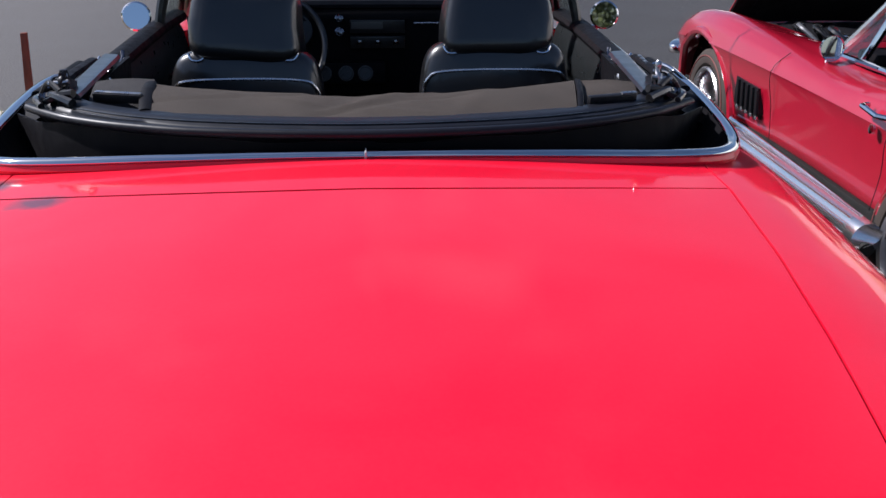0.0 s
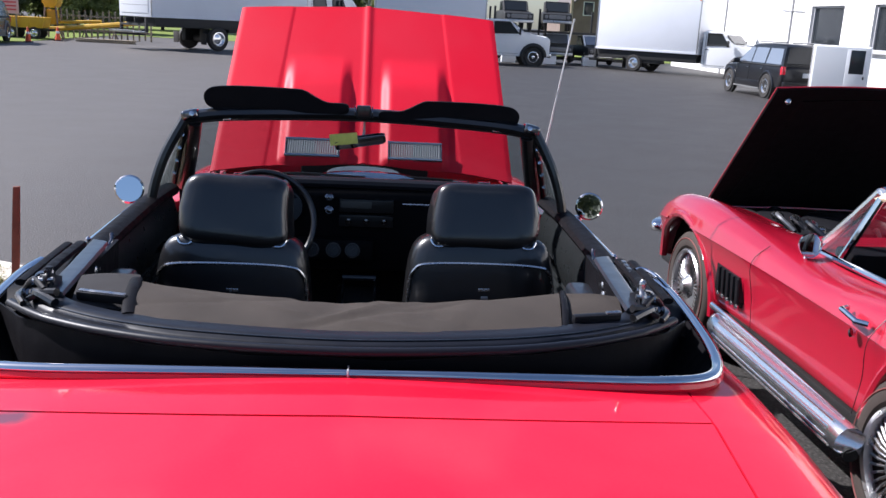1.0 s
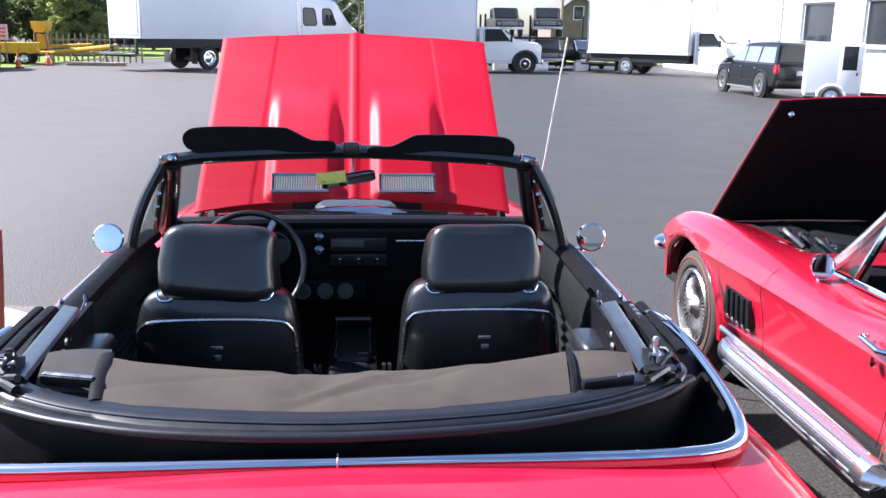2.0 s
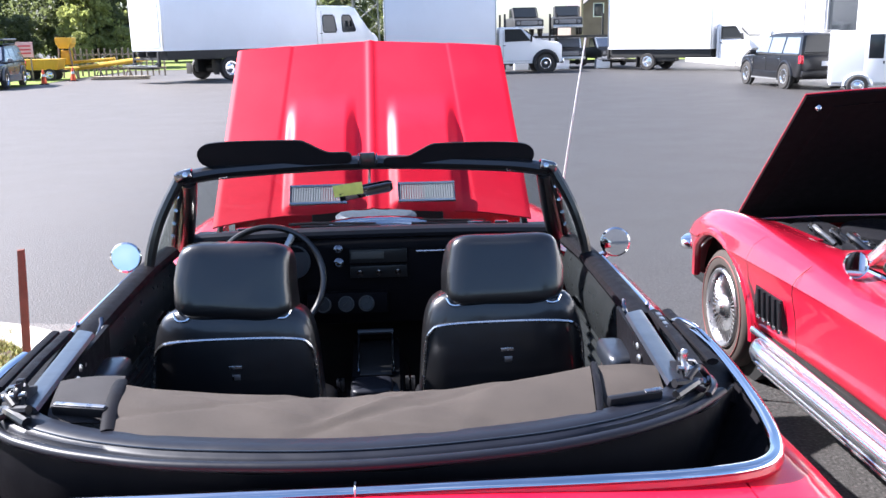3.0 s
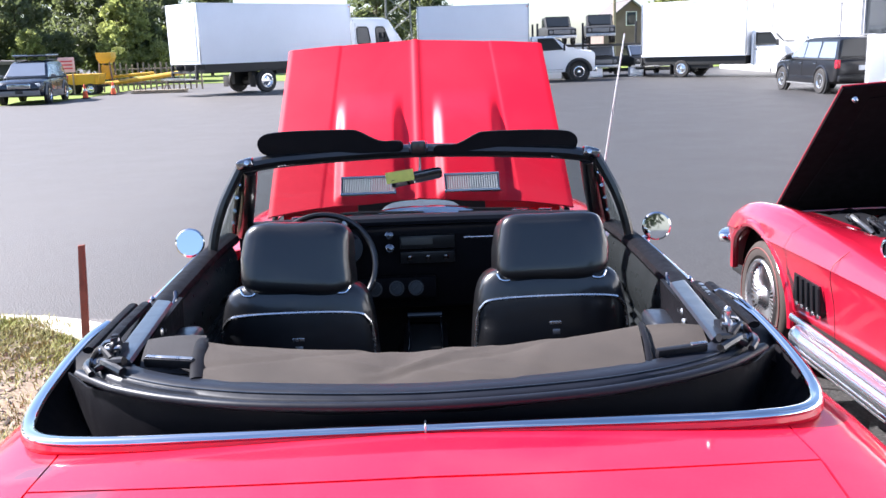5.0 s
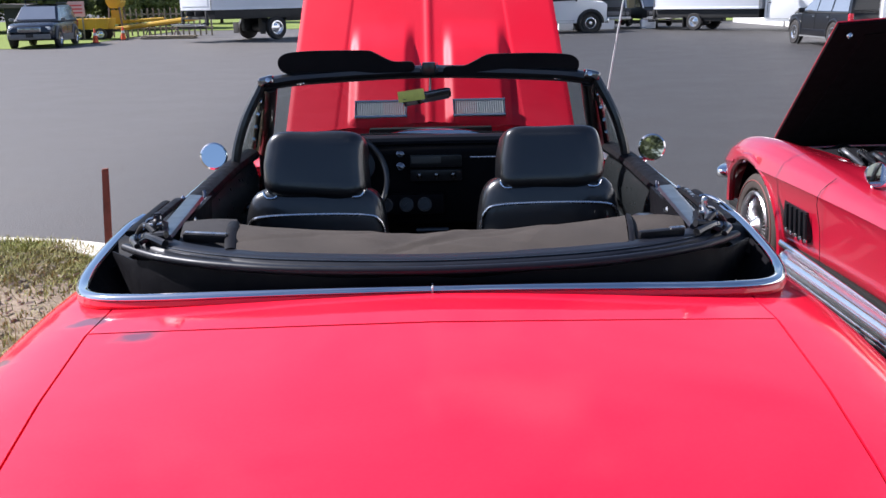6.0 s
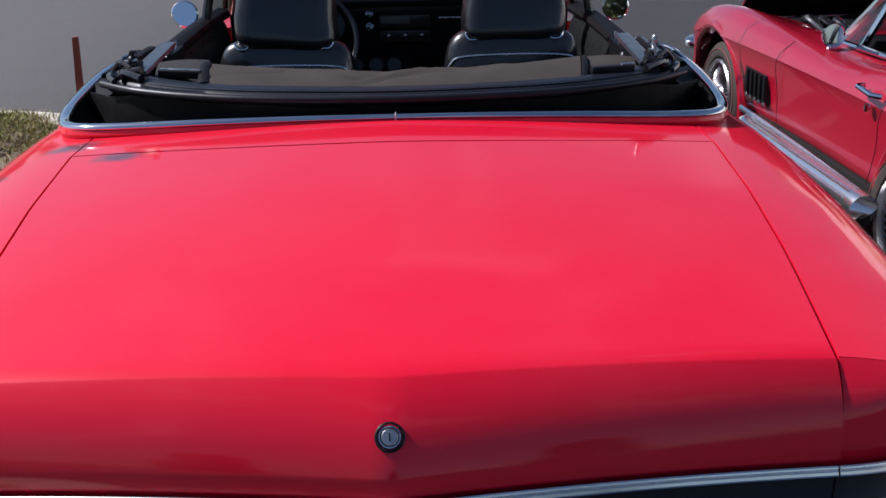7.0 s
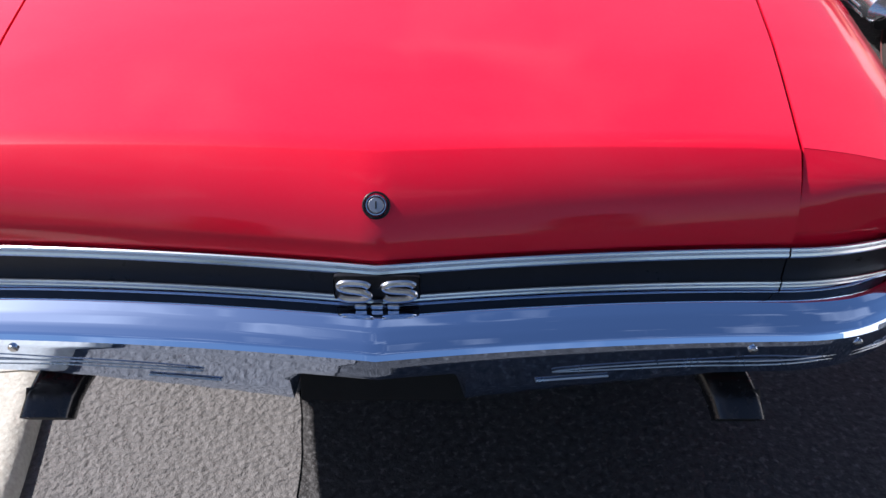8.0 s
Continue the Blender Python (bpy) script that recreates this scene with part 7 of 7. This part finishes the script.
for x, z, a, lab in ((8.6, 1.95, -88, "dark pickup body stacked on a steel rack"), (11.3, 2.0, -98, "dark pickup body stacked on a steel rack"), (8.9, 0.10, -86, "dark pickup standing below the rack"), (11.4, 0.12, -95, "dark off-roader with pale roof edges"), (13.7, 0.10, -84, "dark pickup standing below the rack")):
    bare_pickup(far(x, 57.5, a, z), lab, z)
rk = thing("steel_rack", "tall steel storage rack holding pickups", "rack", at=FAR_M, s=FAR_S)
for x in (7.3, 10.5, 13.9, 16.4):
    for y in (56.3, 58.7):
        part("post", box((x, y, FAR_Z + 1.65), (0.12, 0.12, 3.3), 0.01), FRAMEB, rk, k=1)
for z in (0.35, 1.90):
    for y in (56.3, 58.7):
        part("beam", box((11.85, y, FAR_Z + z), (9.2, 0.10, 0.14), 0.01), FRAMEB, rk, k=1)
for k in range(9):
    part("stacked_board", box((15.2, 57.4, FAR_Z + 0.55 + 0.16 * k), (2.2 + 0.2 * math.sin(k * 2.1), 0.6, 0.10), 0.01), TIMBER if k % 3 else WHITE, rk, k=1)
for x in (6.6, 8.2, 10.7, 13.2, 16.0):
    bk = put("concrete_block", box((x, 55.6, FAR_Z + 0.27), (0.85, 0.5, 0.54), 0.03), WHITE)
    bk.matrix_world, bk.scale = FAR_M, (FAR_S,) * 3
    tagged(bk, "pale concrete block set along the lot's edge", "block", "blocks along the lot")

# house beyond
hs = thing("house", "small brown wooden house with a steep gable", "house", at=FAR_M, s=FAR_S)
gab = [(-2.4, 0), (-2.4, 3.6), (0, 5.55), (2.4, 3.6), (2.4, 0)]
part("wall", prism([(18.9 + x, FAR_Z + z) for x, z in gab], 82.0, 90.0, "y"), WOOD, hs, k=1)
for side in (-1, 1):
    rp = [(18.9 + side * -0.06, FAR_Z + 5.70), (18.9 + side * 2.9, FAR_Z + 3.35), (18.9 + side * 2.85, FAR_Z + 3.20), (18.9 + side * -0.06, FAR_Z + 5.52)]
    part("roof", prism(rp, 81.5, 90.4, "y"), ROOFM, hs, k=1)
wi = part("window", box((18.95, 81.98, FAR_Z + 4.0), (0.8, 0.05, 1.1), 0.01), WINDOWD, hs, k=1)
part("window_frame", tube([(18.5, 81.94, FAR_Z + 3.42), (19.4, 81.94, FAR_Z + 3.42), (19.4, 81.94, FAR_Z + 4.58), (18.5, 81.94, FAR_Z + 4.58)], 0.06, 6, closed=True, up=(0, 1, 0)), WHITEP, wi, k=1)
pole = put("utility_pole", tube([(16.6, 78, FAR_Z), (16.6, 78, FAR_Z + 9.5)], [0.16, 0.11], 10), TIMBER)
pole.matrix_world, pole.scale = FAR_M, (FAR_S,) * 3
tagged(pole, "weathered wooden utility pole", "pole")

# lattice tower
tw = thing("lattice_tower", "grey steel lattice tower behind the trucks", "tower", at=FAR_M, s=FAR_S)
tx, ty, tw0, tw1, th_ = -1.6, 80.0, 1.15, 0.80, 16.0
leg = lambda i, z: Vector((tx + (1 if i in (0, 1) else -1) * (tw0 + (tw1 - tw0) * z / th_), ty + (1 if i in (1, 2) else -1) * (tw0 + (tw1 - tw0) * z / th_), FAR_Z + z))
for i in range(4):
    part("leg", tube([leg(i, 0), leg(i, th_)], 0.07, 6), GREYP, tw, k=1)
for k in range(10):
    for i in range(4):
        part("brace", tube([leg(i, k * 1.6), leg((i + 1) % 4, (k + 1) * 1.6)], 0.035, 5), GREYP, tw, k=1)
        part("brace", tube([leg((i + 1) % 4, k * 1.6), leg(i, (k + 1) * 1.6)], 0.035, 5), GREYP, tw, k=1)

# verge with yellow machines, cones, sign, fence, boards
vg = put("verge", loft([[(x, y, FAR_Z + 0.03 + 0.02 * math.sin(x * 0.7 + y)) for x in (-60, -40, -30, -26, -22, -19.5, -18.3)] for y in (44.5, 47, 50, 54, 58, 64, 80)]), VERGE)
vg.matrix_world, vg.scale = FAR_M, (FAR_S,) * 3
tagged(vg, "strip of sunlit grass at the edge of the lot", "grass", kind="structure")
vg2 = put("far_verge", loft([[(x, y, FAR_Z + 0.02) for x in (-60, -18, -6, 6, 20, 60)] for y in (68.0, 80, 120)]), VERGE)
vg2.matrix_world, vg2.scale = FAR_M, (FAR_S,) * 3
tagged(vg2, "dull grass behind the parked trucks", "grass", kind="structure")


def cone(x, y):
    t = thing("traffic_cone", "orange traffic cone standing on the asphalt", "cone", "traffic cones", at=far(x, y), s=FAR_S)
    part("base", box((0, 0, 0.025), (0.38, 0.38, 0.05), 0.01), FRAMEB, t, k=1)
    part("cone_body", disc_ring((0, 0, 0.05), (0, 0, 1), [(0.15, 0), (0.115, 0.25), (0.075, 0.5), (0.035, 0.72), (0.025, 0.73)], 20), CONEM, t, k=1)
    part("white_collar", disc_ring((0, 0, 0.05), (0, 0, 1), [(0.100, 0.36), (0.104, 0.37), (0.083, 0.49), (0.079, 0.49)], 20), WHITEP, t, k=1)


cone(-18.0, 49.6)
cone(-17.6, 53.0)
tr = thing("yellow_trailer", "yellow tipping trailer standing on the verge", "trailer", at=far(-19.9, 54.6, 4), s=FAR_S)
part("bed", prism([(-1.5, 0.62), (-1.6, 1.22), (1.25, 1.22), (1.1, 0.62)], -0.75, 0.75, "y", bevel=0.02), YELLOW, tr, k=1)
for k in range(5):
    part("bed_rib", box((-1.25 + 0.55 * k, -0.765, 0.92), (0.06, 0.03, 0.58), 0.005), YELLOW, tr, k=1)
part("chassis", box((0, 0, 0.52), (3.0, 0.8, 0.12), 0.01), FRAMEB, tr, k=1)
part("drawbar", tube([(-1.5, 0, 0.5), (-2.6, 0, 0.42)], 0.06, 8), YELLOW, tr, k=1)
for x in (-0.6, 0.65):
    for y in (-1, 1):
        road_wheel(tr, x, y * 0.70, 0.34, y, 0.2)
hp = thing("yellow_spreader", "yellow hopper spreader on a rusty stand", "spreader", at=far(-18.95, 56.4), s=FAR_S)
part("hopper", prism([(-0.46, 2.42), (0.46, 2.42), (0.44, 2.08), (0.26, 1.78), (-0.26, 1.78), (-0.44, 2.08)], -0.5, 0.5, "y", bevel=0.02), YELLOW, hp, k=1)
for x in (-0.3, 0.3):
    for y in (-0.4, 0.4):
        part("leg", tube([(x * 1.5, y, 0), (x, y, 1.85)], 0.05, 6), WOOD, hp, k=1)
part("spinner_box", box((0, 0, 1.25), (0.52, 0.6, 0.85), 0.03), YELLOW, hp, k=1)
sg = thing("sign", "pale pink sign board with unreadable red lines", "sign", at=far(-20.35, 53.6, 8), s=FAR_S)
part("board", box((0, 0, 1.78), (0.95, 0.04, 0.85), 0.01), SIGNM, sg, k=1)
part("post", box((-0.3, 0.05, 0.9), (0.08, 0.08, 1.8), 0.01), TIMBER, sg, k=1)
part("post", box((0.3, 0.05, 0.9), (0.08, 0.08, 1.8), 0.01), TIMBER, sg, k=1)
for z in (1.98, 1.78, 1.58):
    part("sign_bar", box((0.02, -0.024, z), (0.66, 0.01, 0.09)), SIGNB, sg, k=1)
fc = thing("fence", "weathered timber fence behind the verge", "fence", at=FAR_M, s=FAR_S)
for k in range(16):
    x = -19.2 + 0.36 * k
    part("picket", box((x, 58.6, FAR_Z + 0.85), (0.10, 0.06, 1.7 + 0.1 * math.sin(k * 1.7)), 0.01), TIMBER, fc, k=1)
for z in (0.5, 1.35):
    part("rail", box((-16.5, 58.66, FAR_Z + z), (5.6, 0.05, 0.10), 0.01), TIMBER, fc, k=1)
bo = thing("yellow_boom", "long yellow boom lying across trestles", "boom", at=FAR_M, s=FAR_S)
part("boom_arm", tube([(-19.0, 56.0, FAR_Z + 0.55), (-16.3, 55.4, FAR_Z + 0.85), (-12.9, 54.8, FAR_Z + 1.25)], 0.14, 8), YELLOW, bo, k=1)
part("boom_arm", tube([(-19.0, 56.6, FAR_Z + 0.95), (-16.2, 56.6, FAR_Z + 1.1)], 0.10, 8), YELLOW, bo, k=1)
for x in (-18.4, -16.9, -15.2):
    part("trestle", tube([(x - 0.25, 55.6, FAR_Z), (x, 55.6, FAR_Z + 0.6), (x + 0.25, 55.6, FAR_Z)], 0.05, 6), WOOD, bo, k=1)
lp = thing("lumber_stack", "low stack of weathered boards beside the asphalt", "lumber", at=far(-15.2, 53.5, -4), s=FAR_S)
for k in range(6):
    part("board", box((0.1 * math.sin(k * 3), 0.22 * (k % 3), 0.06 + 0.10 * (k // 3)), (3.2, 0.2, 0.08), 0.01, turn(0, 0, 2 * math.sin(k))), TIMBER, lp, k=1)
bt = thing("dark_shed", "dark low shed at the edge of the woods", "shed", at=far(-23.5, 56.5, 6), s=FAR_S)
part("wall", box((0, 0, 0.95), (3.6, 2.4, 1.9), 0.02), FRAMEB, bt, k=1)
part("roof", prism([(-2.0, 1.9), (2.0, 1.9), (2.0, 2.0), (-2.0, 2.15)], -1.4, 1.4, "y"), ROOFM, bt, k=1)


# ---- trees ----
def tree_mesh(seed, height, spread, leaf_mat, n_clumps=90, leaves=46, leaf=0.19):
    """Trunk with limbs, and a crown of leaf clumps with gaps."""
    r = random.Random(seed)
    trunk = tube([(0, 0, 0), (0.1, 0.05, height * 0.25), (-0.05, 0.0, height * 0.55), (0.05, 0, height * 0.85)], [0.20, 0.15, 0.10, 0.03], 8)
    for k in range(9):
        a, z = r.uniform(0, 6.28), height * r.uniform(0.25, 0.7)
        l = spread * r.uniform(0.5, 0.9)
        tube([(0, 0, z), (math.cos(a) * l * 0.5, math.sin(a) * l * 0.5, z + l * 0.35), (math.cos(a) * l, math.sin(a) * l, z + l * 0.55)], [0.07, 0.045, 0.015], 6, bm=trunk)
    v, f = [], []
    for _ in range(n_clumps):
        t = r.random()
        z = height * (0.16 + 0.84 * t)
        prof = spread * (0.55 + 0.75 * math.sin(math.pi * min(1, 0.18 + t * 0.86))) * r.uniform(0.35, 1.0)
        a = r.uniform(0, 6.28)
        c = Vector((math.cos(a) * prof * 0.72, math.sin(a) * prof * 0.72, z))
        cr = r.uniform(0.35, 0.75) * spread * 0.32
        for _ in range(leaves):
            d = Vector((r.gauss(0, 1), r.gauss(0, 1), r.gauss(0, 0.8)))
            p = c + d * cr * 0.55
            n = Vector((r.gauss(0, 1), r.gauss(0, 1), r.gauss(0.6, 1))).normalized()
            u = n.orthogonal().normalized()
            w = n.cross(u)
            s1, s2 = leaf * r.uniform(0.6, 1.3), leaf * r.uniform(0.4, 0.8)
            b = len(v)
            v.extend([p - u * s1, p + w * s2, p + u * s1, p - w * s2])
            f.append((b, b + 1, b + 2, b + 3))
    me = bpy.data.meshes.new("crown")
    me.from_pydata([tuple(q) for q in v], [], f)
    me.materials.append(leaf_mat)
    return trunk, me


def tree(label, at, seed, height, spread, mat, **kw):
    t = thing("tree", label, "tree", "trees behind the lot", at=at, s=FAR_S)
    trunk, me = tree_mesh(seed, height, spread, mat, **kw)
    part("trunk", trunk, BARK, t, k=1)
    c = new("crown", me)
    c.parent = t
    return t


ta = tree("tall dark broadleaf tree at the wood's edge", far(-31.5, 74, 0), 1, 9.5, 3.2, LEAF, n_clumps=150, leaves=60)
tb = tree("dark broadleaf tree at the wood's edge", far(-25.6, 77, 40), 2, 7.4, 2.6, LEAF, n_clumps=130, leaves=60)
tc = tree("sunlit yellow-green tree at the wood's edge", far(-23.0, 74, 80), 3, 6.9, 2.3, LEAFY, n_clumps=120, leaves=60)
for src, x, y, a, s in ((ta, -36, 77, 70, 1.0), (ta, -28.2, 80, 130, 0.92), (tb, -33.5, 70, 250, 0.85), (tb, -22.6, 76, 200, 0.93), (tc, -20.6, 77, 100, 0.62), (tc, -29.5, 71, 20, 0.62), (tb, -41, 74, 10, 1.2), (ta, -46, 72, 200, 1.0), (ta, -33.0, 88, 60, 1.0), (tb, -24.5, 90, 15, 1.15), (ta, -20.5, 92, 300, 0.95), (tb, -30.0, 92, 110, 1.25), (tb, -38, 90, 200, 1.3), (tb, -17.5, 88, 240, 0.85), (tb, -27.5, 72, 320, 0.55), (tb, -36, 70, 120, 0.55), (tc, -20.0, 72.5, 200, 0.45), (tc, -22.6, 70.5, 140, 0.40)):
    c = copy_thing(src, far(x, y, a))
    c.scale = (s * FAR_S,) * 3
tk = tree("dark spreading tree behind the trucks", far(-3.6, 84, 30), 7, 9.0, 2.7, LEAF, n_clumps=120, leaves=60)
for x, y, a, s in ((1.6, 86, 100, 0.80), (-0.6, 90, 220, 0.9)):
    c = copy_thing(tk, far(x, y, a))
    c.scale = (s * FAR_S,) * 3
tl = tree("sunlit yellow-green tree beside the building", far(23.0, 86, 30), 9, 7.2, 2.4, LEAFY, n_clumps=110, leaves=60)
c = copy_thing(tl, far(26.5, 89, 130))
for x, y, a, s in ((-55, 66, 0, 1.1), (-52, 50, 90, 1.1), (-50, 35, 30, 1.0), (-52, 20, 200, 1.1), (-50, 4, 100, 1.0), (-48, -14, 40, 1.1), (-40, -32, 140, 1.0), (-22, -42, 10, 1.1), (0, -46, 80, 1.0), (20, -42, 220, 1.1)):
    c = copy_thing(ta, far(x, y, a))
    c.scale = (s * FAR_S,) * 3
